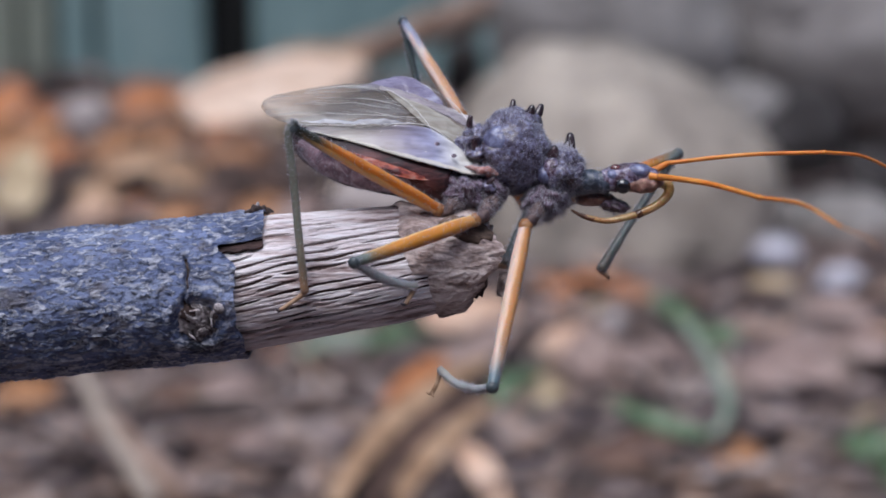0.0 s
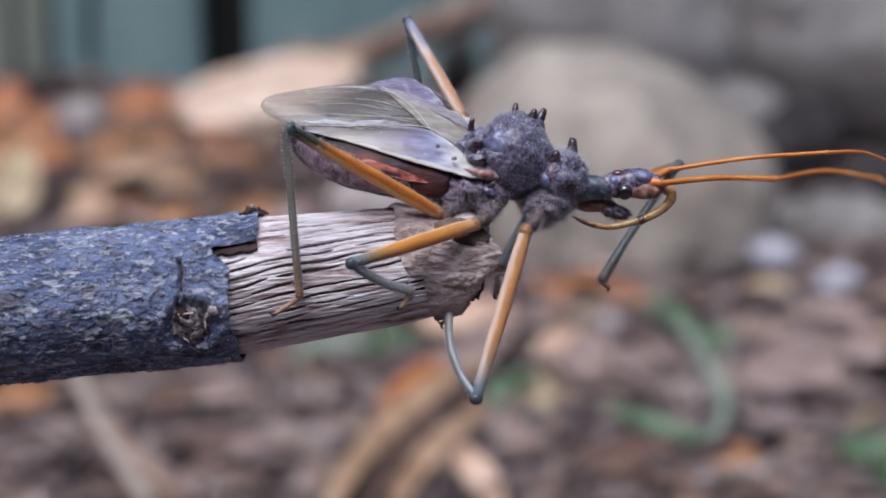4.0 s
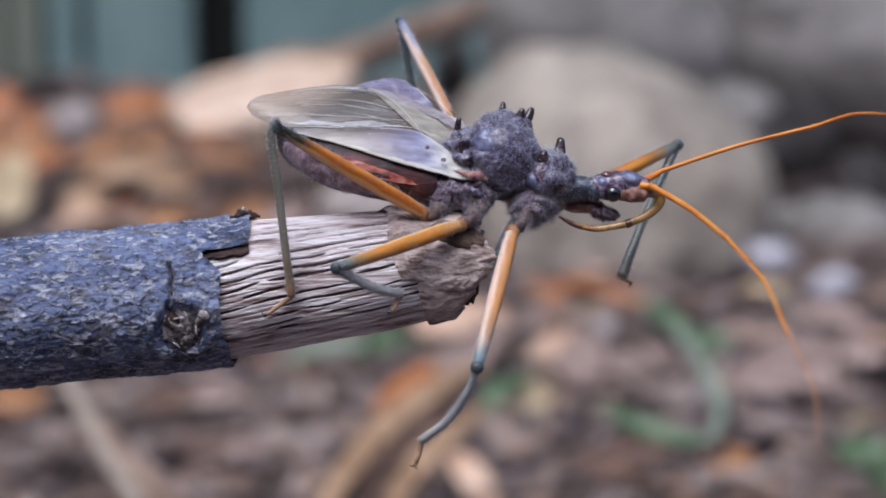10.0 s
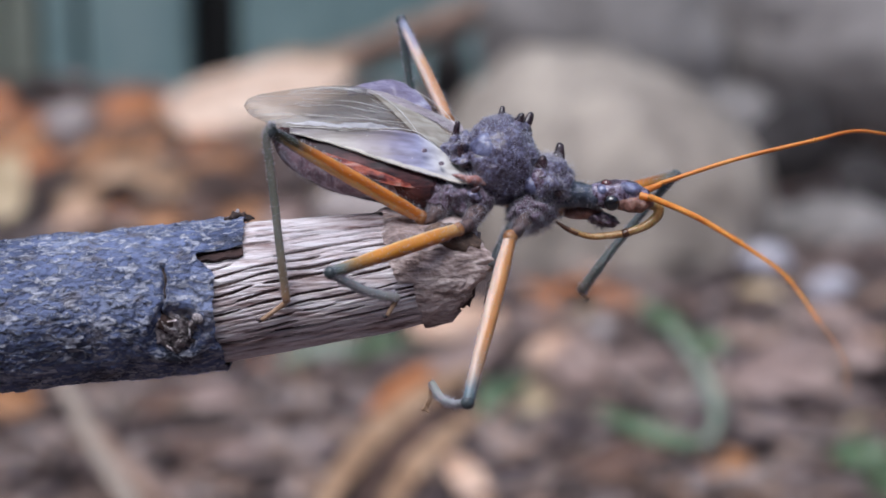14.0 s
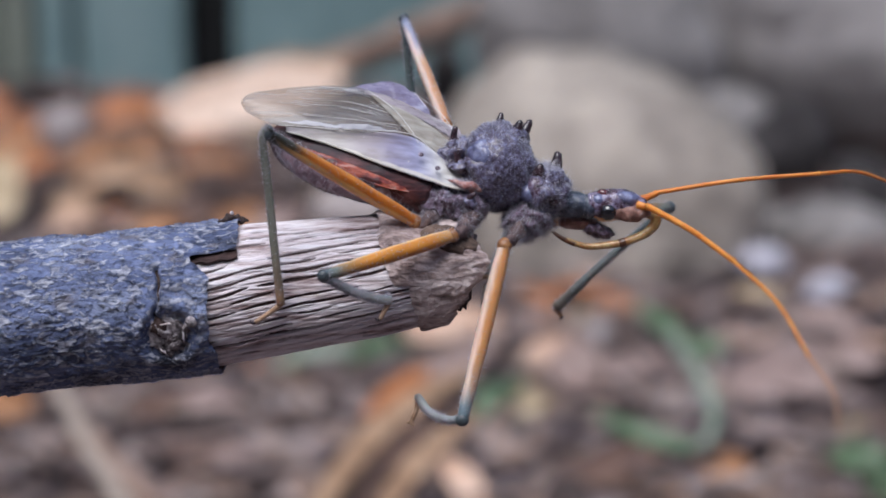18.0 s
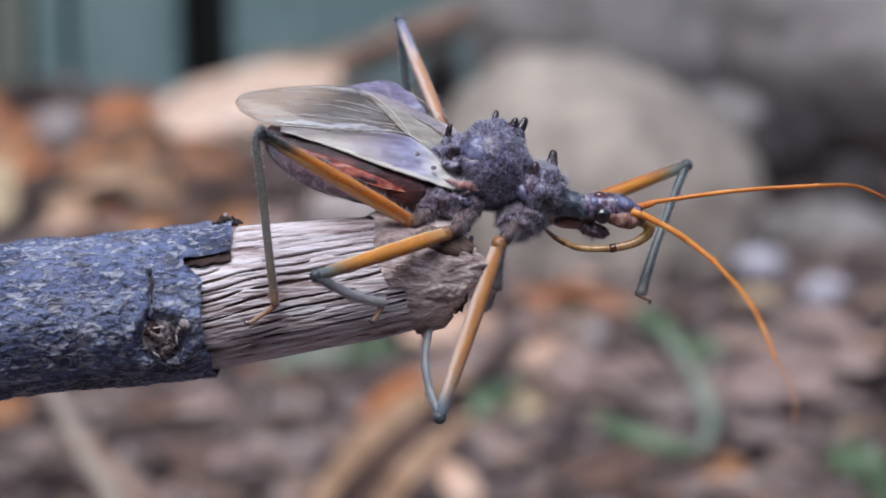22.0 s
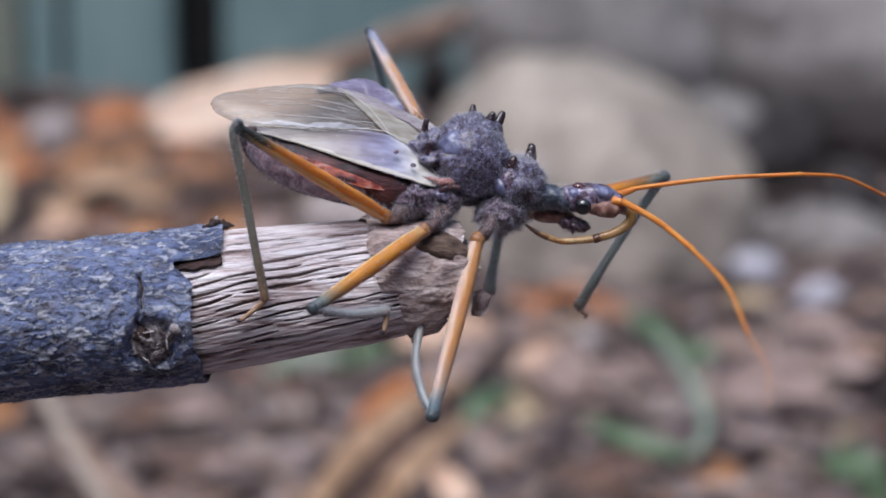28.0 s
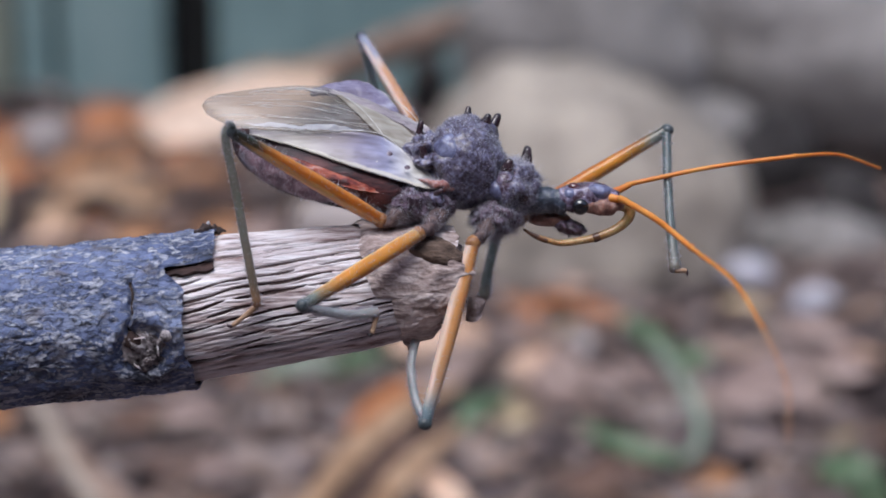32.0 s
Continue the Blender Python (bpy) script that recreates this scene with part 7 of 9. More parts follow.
    walk(femur_front_far, [
        (0, limb((4.9, 3, -3.57), (13.47, 9.68, -0.45))), (0.5, limb((4.9, 3, -3.57), (13.41, 10.09, -1.29))),
        (1, limb((4.9, 3, -3.57), (13.04, 10.8, -2.77))), (1.5, limb((4.9, 3, -3.57), (13.51, 9.67, -0.54))),
        (2, limb((4.9, 3, -3.57), (13.29, 9.71, -0.04))), (3, limb((4.9, 3, -3.57), (13.27, 10, -0.63))),
        (5.5, limb((4.9, 3, -3.57), (13.45, 9.83, -0.73))), (6, limb((4.9, 3, -3.57), (13.41, 9.9, -0.8))),
        (6.5, limb((4.9, 3, -3.57), (12.92, 10.83, -2.09))), (7, limb((4.9, 3, -3.57), (12.9, 10.96, -3.02))),
        (7.5, limb((4.9, 3, -3.57), (12.97, 10.84, -2.45))), (8, limb((4.9, 3, -3.57), (13.01, 10.76, -2.27))),
        (9, limb((4.9, 3, -3.57), (13.44, 9.77, -0.56))), (9.5, limb((4.9, 3, -3.57), (13.98, 8.4, 0.46))),
        (10, limb((4.9, 3, -3.57), (13.88, 8.36, 0.72))), (11, limb((4.9, 3, -3.57), (13.75, 8.19, 1.17))),
        (11.5, limb((4.9, 3, -3.57), (13.91, 7.36, 1.68))), (12, limb((4.9, 3, -3.57), (13.77, 7.47, 1.83))),
        (12.5, limb((4.9, 3, -3.57), (13.65, 8.94, 0.43))), (13, limb((4.9, 3, -3.57), (13.7, 9.44, -0.6))),
        (14, limb((4.9, 3, -3.57), (13.84, 9.39, -0.92))), (14.5, limb((4.9, 3, -3.57), (13.98, 9.46, -1.65))),
        (16.5, limb((4.9, 3, -3.57), (12.72, 11.14, -4.13))), (17, limb((4.9, 3, -3.57), (13.33, 10.53, -3.66))),
        (18, limb((4.9, 3, -3.57), (13.69, 9.98, -2.24))), (18.5, limb((4.9, 3, -3.57), (13.96, 9.59, -2.06))),
        (19, limb((4.9, 3, -3.57), (14.29, 8.79, -1.08))), (19.5, limb((4.9, 3, -3.57), (14.6, 7.34, 0.29))),
        (20, limb((4.9, 3, -3.57), (14.56, 7.3, 0.42))), (21, limb((4.9, 3, -3.57), (14.51, 7.05, 0.8))),
        (22, limb((4.9, 3, -3.57), (14.68, 6.8, 0.64))), (22.5, limb((4.9, 3, -3.57), (14.76, 6.59, 0.65))),
        (23, limb((4.9, 3, -3.57), (14.65, 6.86, 0.66))), (23.5, limb((4.9, 3, -3.57), (14.08, 9.33, -1.73))),
        (24, limb((4.9, 3, -3.57), (14.39, 6.46, 1.51))), (25, limb((4.9, 3, -3.57), (14.17, 6.99, 1.52))),
        (25.5, limb((4.9, 3, -3.57), (14.3, 6.9, 1.34))), (27.5, limb((4.9, 3, -3.57), (14.03, 9.65, -3.14))),
        (28, limb((4.9, 3, -3.57), (14.62, 7.97, -0.64))), (28.5, limb((4.9, 3, -3.57), (14.58, 5.06, 1.89))),
        (29, limb((4.9, 3, -3.57), (14.38, 3.56, 2.56))), (30, limb((4.9, 3, -3.57), (14.41, 3.56, 2.51))),
        (31, limb((4.9, 3, -3.57), (14.68, 3.55, 2.08))), (32, limb((4.9, 3, -3.57), (14.47, 3.56, 2.42))),
    ])
    walk(tibia_front_far, [
        (0, limb((13.47, 9.68, -0.45), (7.3, 6.53, -8.74))), (0.5, limb((13.41, 10.09, -1.29), (6.88, 7.77, -9.58))),
        (1, limb((13.04, 10.8, -2.77), (4.92, 7.43, -9.03))), (1.5, limb((13.51, 9.67, -0.54), (6.76, 7.31, -8.64))),
        (2, limb((13.29, 9.71, -0.04), (8.08, 5.81, -8.66))), (3, limb((13.27, 10, -0.63), (7.01, 6.78, -8.82))),
        (5.5, limb((13.45, 9.83, -0.73), (8.01, 5.84, -9.16))), (6, limb((13.41, 9.9, -0.8), (7.99, 5.73, -9.16))),
        (6.5, limb((12.92, 10.83, -2.09), (5.04, 8.77, -9.19))), (7, limb((12.9, 10.96, -3.02), (4.01, 10.43, -9.11))),
        (7.5, limb((12.97, 10.84, -2.45), (4.48, 10.31, -9.11))), (8, limb((13.01, 10.76, -2.27), (6.03, 6.37, -9.24))),
        (9, limb((13.44, 9.77, -0.56), (7.61, 6.17, -8.91))), (9.5, limb((13.98, 8.4, 0.46), (9.24, 4.27, -8.32))),
        (10, limb((13.88, 8.36, 0.72), (9.52, 5.11, -8.61))), (11, limb((13.75, 8.19, 1.17), (9.73, 4.65, -8.21))),
        (11.5, limb((13.91, 7.36, 1.68), (11.16, 3.17, -7.89))), (12, limb((13.77, 7.47, 1.83), (10.69, 3.15, -7.59))),
        (12.5, limb((13.65, 8.94, 0.43), (9.03, 4.84, -8.43))), (13, limb((13.7, 9.44, -0.6), (6.9, 8.46, -8.93))),
        (14, limb((13.84, 9.39, -0.92), (7, 7.79, -9.12))), (14.5, limb((13.98, 9.46, -1.65), (7.29, 6.19, -9.48))),
        (16.5, limb((12.72, 11.14, -4.13), (3.94, 8.86, -9.99))), (17, limb((13.33, 10.53, -3.66), (4.44, 10, -9.77))),
        (18, limb((13.69, 9.98, -2.24), (5.83, 9.44, -9.62))), (18.5, limb((13.96, 9.59, -2.06), (6.57, 9.05, -9.92))),
        (19, limb((14.29, 8.79, -1.08), (7.72, 6.49, -9.34))), (19.5, limb((14.6, 7.34, 0.29), (9.83, 3.75, -8.71))),
        (20, limb((14.56, 7.3, 0.42), (10.05, 3.61, -8.67))), (21, limb((14.51, 7.05, 0.8), (10.18, 3.06, -8.25))),
        (22, limb((14.68, 6.8, 0.64), (11.41, 1.8, -8.36))), (22.5, limb((14.76, 6.59, 0.65), (12.91, 0.6, -8.15))),
        (23, limb((14.65, 6.86, 0.66), (11.81, 2.48, -8.8))), (23.5, limb((14.08, 9.33, -1.73), (7.33, 8.8, -10.14))),
        (24, limb((14.39, 6.46, 1.51), (11.94, 2.84, -8.36))), (25, limb((14.17, 6.99, 1.52), (12, 2.37, -8))),
        (25.5, limb((14.3, 6.9, 1.34), (13.41, 1.62, -8.03))), (27.5, limb((14.03, 9.65, -3.14), (5.03, 9.12, -9.08))),
        (28, limb((14.62, 7.97, -0.64), (8.9, 7.33, -9.78))), (28.5, limb((14.58, 5.06, 1.89), (13.63, -0.53, -7.3))),
        (29, limb((14.38, 3.56, 2.56), (14.77, -2.48, -6.38))), (30, limb((14.41, 3.56, 2.51), (14.91, -2.7, -6.28))),
        (31, limb((14.68, 3.55, 2.08), (14.1, -2.44, -6.89))), (32, limb((14.47, 3.56, 2.42), (14.61, -2.11, -6.77))),
    ])
    walk(femur_hind_near, [
        (0, limb((-4.08, -2.5, -4.07), (-13.81, -6.92, 1.88))), (0.5, limb((-4.08, -2.5, -4.07), (-13.78, -6.85, 1.97))),
        (1, limb((-4.08, -2.5, -4.07), (-13.86, -6.7, 1.96))), (1.5, limb((-4.08, -2.5, -4.07), (-14.01, -6.93, 1.54))),
        (2, limb((-4.08, -2.5, -4.07), (-14.11, -6.72, 1.51))), (2.5, limb((-4.08, -2.5, -4.07), (-14.06, -6.66, 1.65))),
        (3, limb((-4.08, -2.5, -4.07), (-14, -6.74, 1.69))), (3.5, limb((-4.08, -2.5, -4.07), (-14.04, -6.54, 1.77))),
        (5.5, limb((-4.08, -2.5, -4.07), (-13.91, -6.83, 1.78))), (6, limb((-4.08, -2.5, -4.07), (-13.93, -6.81, 1.76))),
        (6.5, limb((-4.08, -2.5, -4.07), (-14.04, -6.86, 1.54))), (7, limb((-4.08, -2.5, -4.07), (-13.96, -7.03, 1.53))),
        (7.5, limb((-4.08, -2.5, -4.07), (-13.95, -7.06, 1.54))), (8, limb((-4.08, -2.5, -4.07), (-13.93, -7.03, 1.59))),
        (8.5, limb((-4.08, -2.5, -4.07), (-13.91, -7.05, 1.61))), (9, limb((-4.08, -2.5, -4.07), (-13.97, -7.1, 1.47))),
        (9.5, limb((-4.08, -2.5, -4.07), (-13.93, -7.09, 1.55))), (10, limb((-4.08, -2.5, -4.07), (-13.91, -6.82, 1.79))),
        (10.5, limb((-4.08, -2.5, -4.07), (-13.96, -6.84, 1.69))), (11, limb((-4.08, -2.5, -4.07), (-13.94, -6.92, 1.66))),
        (11.5, limb((-4.08, -2.5, -4.07), (-13.83, -6.9, 1.86))), (12, limb((-4.08, -2.5, -4.07), (-13.94, -7.02, 1.59))),
        (12.5, limb((-4.08, -2.5, -4.07), (-13.98, -7.02, 1.51))), (13, limb((-4.08, -2.5, -4.07), (-13.97, -6.98, 1.56))),
        (13.5, limb((-4.08, -2.5, -4.07), (-13.94, -6.97, 1.61))), (14, limb((-4.08, -2.5, -4.07), (-13.99, -6.89, 1.6))),
        (14.5, limb((-4.08, -2.5, -4.07), (-13.83, -7.15, 1.66))), (16.5, limb((-4.08, -2.5, -4.07), (-13.94, -7.09, 1.52))),
        (17, limb((-4.08, -2.5, -4.07), (-13.97, -7.17, 1.4))), (17.5, limb((-4.08, -2.5, -4.07), (-13.87, -7.35, 1.42))),
        (18, limb((-4.08, -2.5, -4.07), (-13.89, -7.38, 1.37))), (18.5, limb((-4.08, -2.5, -4.07), (-13.92, -7.29, 1.38))),
        (19, limb((-4.08, -2.5, -4.07), (-13.93, -7.33, 1.34))), (19.5, limb((-4.08, -2.5, -4.07), (-13.88, -7.33, 1.43))),
        (20, limb((-4.08, -2.5, -4.07), (-13.91, -7.35, 1.36))), (20.5, limb((-4.08, -2.5, -4.07), (-13.9, -7.44, 1.29))),
        (21, limb((-4.08, -2.5, -4.07), (-13.99, -7.45, 1.13))), (21.5, limb((-4.08, -2.5, -4.07), (-13.95, -7.55, 1.09))),
        (22, limb((-4.08, -2.5, -4.07), (-13.83, -7.85, 1.02))), (22.5, limb((-4.08, -2.5, -4.07), (-13.79, -7.98, 0.97))),
        (23, limb((-4.08, -2.5, -4.07), (-13.52, -8.19, 1.23))), (23.5, limb((-4.08, -2.5, -4.07), (-13.49, -8.04, 1.45))),
        (24, limb((-4.08, -2.5, -4.07), (-13.5, -7.92, 1.55))), (24.5, limb((-4.08, -2.5, -4.07), (-13.49, -8.01, 1.47))),
        (25, limb((-4.08, -2.5, -4.07), (-13.6, -7.94, 1.36))), (25.5, limb((-4.08, -2.5, -4.07), (-13.5, -7.89, 1.57))),
        (27.5, limb((-4.08, -2.5, -4.07), (-13.51, -8.16, 1.28))), (28, limb((-4.08, -2.5, -4.07), (-13.57, -8.12, 1.22))),
        (28.5, limb((-4.08, -2.5, -4.07), (-13.56, -8.01, 1.35))), (29, limb((-4.08, -2.5, -4.07), (-13.58, -8.12, 1.19))),
        (29.5, limb((-4.08, -2.5, -4.07), (-13.57, -8.07, 1.26))), (30, limb((-4.08, -2.5, -4.07), (-13.64, -7.95, 1.27))),
        (30.5, limb((-4.08, -2.5, -4.07), (-13.66, -7.97, 1.21))), (31, limb((-4.08, -2.5, -4.07), (-13.66, -7.91, 1.28))),
        (31.5, limb((-4.08, -2.5, -4.07), (-13.58, -8.11, 1.22))), (32, limb((-4.08, -2.5, -4.07), (-13.62, -8.02, 1.23))),
    ])
    walk(tibia_hind_near, [
        (0, limb((-13.81, -6.92, 1.88), (-13.32, -4.88, -9.3))), (0.5, limb((-13.78, -6.85, 1.97), (-13.2, -4.92, -9.22))),
        (1, limb((-13.86, -6.7, 1.96), (-13.34, -4.9, -9.26))), (1.5, limb((-14.01, -6.93, 1.54), (-13.54, -4.81, -9.62))),
        (2, limb((-14.11, -6.72, 1.51), (-13.78, -4.84, -9.7))), (2.5, limb((-14.06, -6.66, 1.65), (-13.66, -4.85, -9.57))),
        (3, limb((-14, -6.74, 1.69), (-13.54, -4.87, -9.52))), (3.5, limb((-14.04, -6.54, 1.77), (-13.49, -4.89, -9.47))),
        (5.5, limb((-13.91, -6.83, 1.78), (-13.39, -4.88, -9.41))), (6, limb((-13.93, -6.81, 1.76), (-13.41, -4.87, -9.44))),
        (6.5, limb((-14.04, -6.86, 1.54), (-13.67, -4.8, -9.64))), (7, limb((-13.96, -7.03, 1.53), (-13.55, -4.81, -9.61))),
        (7.5, limb((-13.95, -7.06, 1.54), (-13.58, -4.81, -9.6))), (8, limb((-13.93, -7.03, 1.59), (-13.5, -4.83, -9.56))),
        (8.5, limb((-13.91, -7.05, 1.61), (-13.29, -4.86, -9.53))), (9, limb((-13.97, -7.1, 1.47), (-13.26, -4.82, -9.66))),
        (9.5, limb((-13.93, -7.09, 1.55), (-13.05, -4.85, -9.56))), (10, limb((-13.91, -6.82, 1.79), (-12.89, -4.93, -9.38))),
        (10.5, limb((-13.96, -6.84, 1.69), (-12.86, -4.92, -9.47))), (11, limb((-13.94, -6.92, 1.66), (-12.87, -4.91, -9.48))),
        (11.5, limb((-13.83, -6.9, 1.86), (-12.7, -4.97, -9.29))), (12, limb((-13.94, -7.02, 1.59), (-12.84, -4.9, -9.53))),
        (12.5, limb((-13.98, -7.02, 1.51), (-12.96, -4.88, -9.61))), (13, limb((-13.97, -6.98, 1.56), (-12.98, -4.88, -9.57))),
        (13.5, limb((-13.94, -6.97, 1.61), (-12.95, -4.9, -9.53))), (14, limb((-13.99, -6.89, 1.6), (-12.88, -4.89, -9.54))),
        (14.5, limb((-13.83, -7.15, 1.66), (-12.84, -4.91, -9.44))), (16.5, limb((-13.94, -7.09, 1.52), (-12.68, -4.91, -9.57))),
        (17, limb((-13.97, -7.17, 1.4), (-12.65, -4.87, -9.66))), (17.5, limb((-13.87, -7.35, 1.42), (-12.59, -4.88, -9.6))),
        (18, limb((-13.89, -7.38, 1.37), (-12.59, -4.87, -9.65))), (18.5, limb((-13.92, -7.29, 1.38), (-12.61, -4.87, -9.65))),
        (19, limb((-13.93, -7.33, 1.34), (-12.52, -4.88, -9.67))), (19.5, limb((-13.88, -7.33, 1.43), (-12.37, -4.93, -9.59))),
        (20, limb((-13.91, -7.35, 1.36), (-12.16, -4.95, -9.62))), (20.5, limb((-13.9, -7.44, 1.29), (-12.17, -4.95, -9.67))),
        (21, limb((-13.99, -7.45, 1.13), (-12.18, -4.91, -9.81))), (21.5, limb((-13.95, -7.55, 1.09), (-12.26, -4.93, -9.85))),
        (22, limb((-13.83, -7.85, 1.02), (-12.4, -4.87, -9.87))), (22.5, limb((-13.79, -7.98, 0.97), (-12.29, -4.86, -9.87))),
        (23, limb((-13.52, -8.19, 1.23), (-12.27, -4.97, -9.61))), (23.5, limb((-13.49, -8.04, 1.45), (-12.09, -5.03, -9.43))),
        (24, limb((-13.5, -7.92, 1.55), (-11.99, -5.09, -9.36))), (24.5, limb((-13.49, -8.01, 1.47), (-11.8, -5.08, -9.39))),
        (25, limb((-13.6, -7.94, 1.36), (-11.9, -5.05, -9.51))), (25.5, limb((-13.5, -7.89, 1.57), (-11.99, -5.08, -9.35))),
        (27.5, limb((-13.51, -8.16, 1.28), (-11.68, -5.06, -9.51))), (28, limb((-13.57, -8.12, 1.22), (-11.52, -5.04, -9.54))),
        (28.5, limb((-13.56, -8.01, 1.35), (-11.58, -5.06, -9.46))), (29, limb((-13.58, -8.12, 1.19), (-11.55, -5.06, -9.57))),
        (29.5, limb((-13.57, -8.07, 1.26), (-11.59, -5.07, -9.53))), (30, limb((-13.64, -7.95, 1.27), (-11.65, -5.06, -9.55))),
        (30.5, limb((-13.66, -7.97, 1.21), (-11.58, -5.06, -9.58))), (31, limb((-13.66, -7.91, 1.28), (-11.65, -5.07, -9.55))),
        (31.5, limb((-13.58, -8.11, 1.22), (-11.53, -5.1, -9.56))), (32, limb((-13.62, -8.02, 1.23), (-11.61, -5.05, -9.56))),
    ])
    walk(femur_mid_near, [
        (0, limb((-1.63, -3.8, -4.79), (-9.72, -8.71, -7.33))), (1, limb((-1.63, -3.8, -4.79), (-9.76, -8.7, -7.22))),
        (1.5, limb((-1.63, -3.8, -4.79), (-9.23, -9.52, -7.13))), (2, limb((-1.63, -3.8, -4.79), (-9.94, -8.47, -7.04))),
        (3, limb((-1.63, -3.8, -4.79), (-9.82, -8.61, -7.21))), (3.5, limb((-1.63, -3.8, -4.79), (-9.81, -8.61, -7.23))),
        (5.5, limb((-1.63, -3.8, -4.79), (-9.76, -8.68, -7.25))), (6, limb((-1.63, -3.8, -4.79), (-9.83, -8.6, -7.19))),
        (7, limb((-1.63, -3.8, -4.79), (-9.85, -8.6, -7.09))), (8, limb((-1.63, -3.8, -4.79), (-9.9, -8.49, -7.15))),
        (9, limb((-1.63, -3.8, -4.79), (-9.81, -8.46, -7.49))), (10, limb((-1.63, -3.8, -4.79), (-9.7, -8.63, -7.53))),
        (11, limb((-1.63, -3.8, -4.79), (-9.72, -8.68, -7.38))), (12, limb((-1.63, -3.8, -4.79), (-9.61, -8.86, -7.37))),
        (13, limb((-1.63, -3.8, -4.79), (-9.85, -8.41, -7.45))), (14, limb((-1.63, -3.8, -4.79), (-9.83, -8.37, -7.59))),
        (16.5, limb((-1.63, -3.8, -4.79), (-9.72, -8.47, -7.73))), (17, limb((-1.63, -3.8, -4.79), (-9.75, -8.45, -7.67))),
        (18, limb((-1.63, -3.8, -4.79), (-9.69, -8.59, -7.64))), (19, limb((-1.63, -3.8, -4.79), (-9.65, -8.67, -7.6))),
        (20, limb((-1.63, -3.8, -4.79), (-9.57, -8.66, -7.85))), (21, limb((-1.63, -3.8, -4.79), (-9.59, -8.57, -7.92))),
        (22, limb((-1.63, -3.8, -4.79), (-9.66, -8.54, -7.8))), (23, limb((-1.63, -3.8, -4.79), (-8.66, -8.88, -9.35))),
        (24, limb((-1.63, -3.8, -4.79), (-8.85, -9.05, -8.83))), (25, limb((-1.63, -3.8, -4.79), (-8.88, -8.91, -8.95))),
        (25.5, limb((-1.63, -3.8, -4.79), (-8.94, -8.77, -9.01))), (27.5, limb((-1.63, -3.8, -4.79), (-7.79, -9.74, -9.56))),
        (28, limb((-1.63, -3.8, -4.79), (-8.29, -8.91, -9.83))), (29, limb((-1.63, -3.8, -4.79), (-8.3, -9.2, -9.52))),
        (30, limb((-1.63, -3.8, -4.79), (-8.39, -8.92, -9.69))), (31, limb((-1.63, -3.8, -4.79), (-8.55, -9, -9.38))),
        (32, limb((-1.63, -3.8, -4.79), (-8.59, -8.92, -9.4))),
    ])
    walk(tibia_mid_near, [
        (0, limb((-9.72, -8.71, -7.33), (-5.88, -5.22, -9.15))), (1, limb((-9.76, -8.7, -7.22), (-5.98, -5.24, -9.22))),
        (1.5, limb((-9.23, -9.52, -7.13), (-6.03, -5.39, -8.84))), (2, limb((-9.94, -8.47, -7.04), (-6.17, -5.03, -9.08))),
        (3, limb((-9.82, -8.61, -7.21), (-6.04, -5.12, -9.16))), (3.5, limb((-9.81, -8.61, -7.23), (-6.02, -5.13, -9.17))),
        (5.5, limb((-9.76, -8.68, -7.25), (-5.94, -5.21, -9.17))), (6, limb((-9.83, -8.6, -7.19), (-5.95, -5.21, -9.13))),
        (7, limb((-9.85, -8.6, -7.09), (-6.02, -5.12, -8.95))), (8, limb((-9.9, -8.49, -7.15), (-6.01, -5.12, -9.1))),
        (9, limb((-9.81, -8.46, -7.49), (-5.77, -5.09, -9.07))), (10, limb((-9.7, -8.63, -7.53), (-5.68, -5.32, -9.31))),
        (11, limb((-9.72, -8.68, -7.38), (-5.74, -5.36, -9.23))), (12, limb((-9.61, -8.86, -7.37), (-5.73, -5.43, -9.22))),
        (13, limb((-9.85, -8.41, -7.45), (-5.71, -5.23, -9.18))), (14, limb((-9.83, -8.37, -7.59), (-5.7, -5.15, -9.27))),
        (16.5, limb((-9.72, -8.47, -7.73), (-5.6, -5.18, -9.28))), (17, limb((-9.75, -8.45, -7.67), (-5.61, -5.18, -9.19))),
        (18, limb((-9.69, -8.59, -7.64), (-5.59, -5.25, -9.15))), (19, limb((-9.65, -8.67, -7.6), (-5.56, -5.34, -9.16))),
        (20, limb((-9.57, -8.66, -7.85), (-5.39, -5.45, -9.42))), (21, limb((-9.59, -8.57, -7.92), (-5.35, -5.39, -9.38))),
        (22, limb((-9.66, -8.54, -7.8), (-5.48, -5.34, -9.4))), (23, limb((-8.66, -8.88, -9.35), (-4.45, -5.58, -10.64))),
        (24, limb((-8.85, -9.05, -8.83), (-4.76, -5.62, -10.15))), (25, limb((-8.88, -8.91, -8.95), (-4.7, -5.45, -9.83))),
        (25.5, limb((-8.94, -8.77, -9.01), (-4.68, -5.43, -9.98))), (27.5, limb((-7.79, -9.74, -9.56), (-4.13, -5.84, -10.86))),
        (28, limb((-8.29, -8.91, -9.83), (-3.85, -5.67, -9.93))), (29, limb((-8.3, -9.2, -9.52), (-4.11, -5.7, -10.19))),
        (30, limb((-8.39, -8.92, -9.69), (-4.1, -5.51, -10.14))), (31, limb((-8.55, -9, -9.38), (-4.18, -5.68, -9.72))),
        (32, limb((-8.59, -8.92, -9.4), (-4.18, -5.66, -9.8))),
    ])
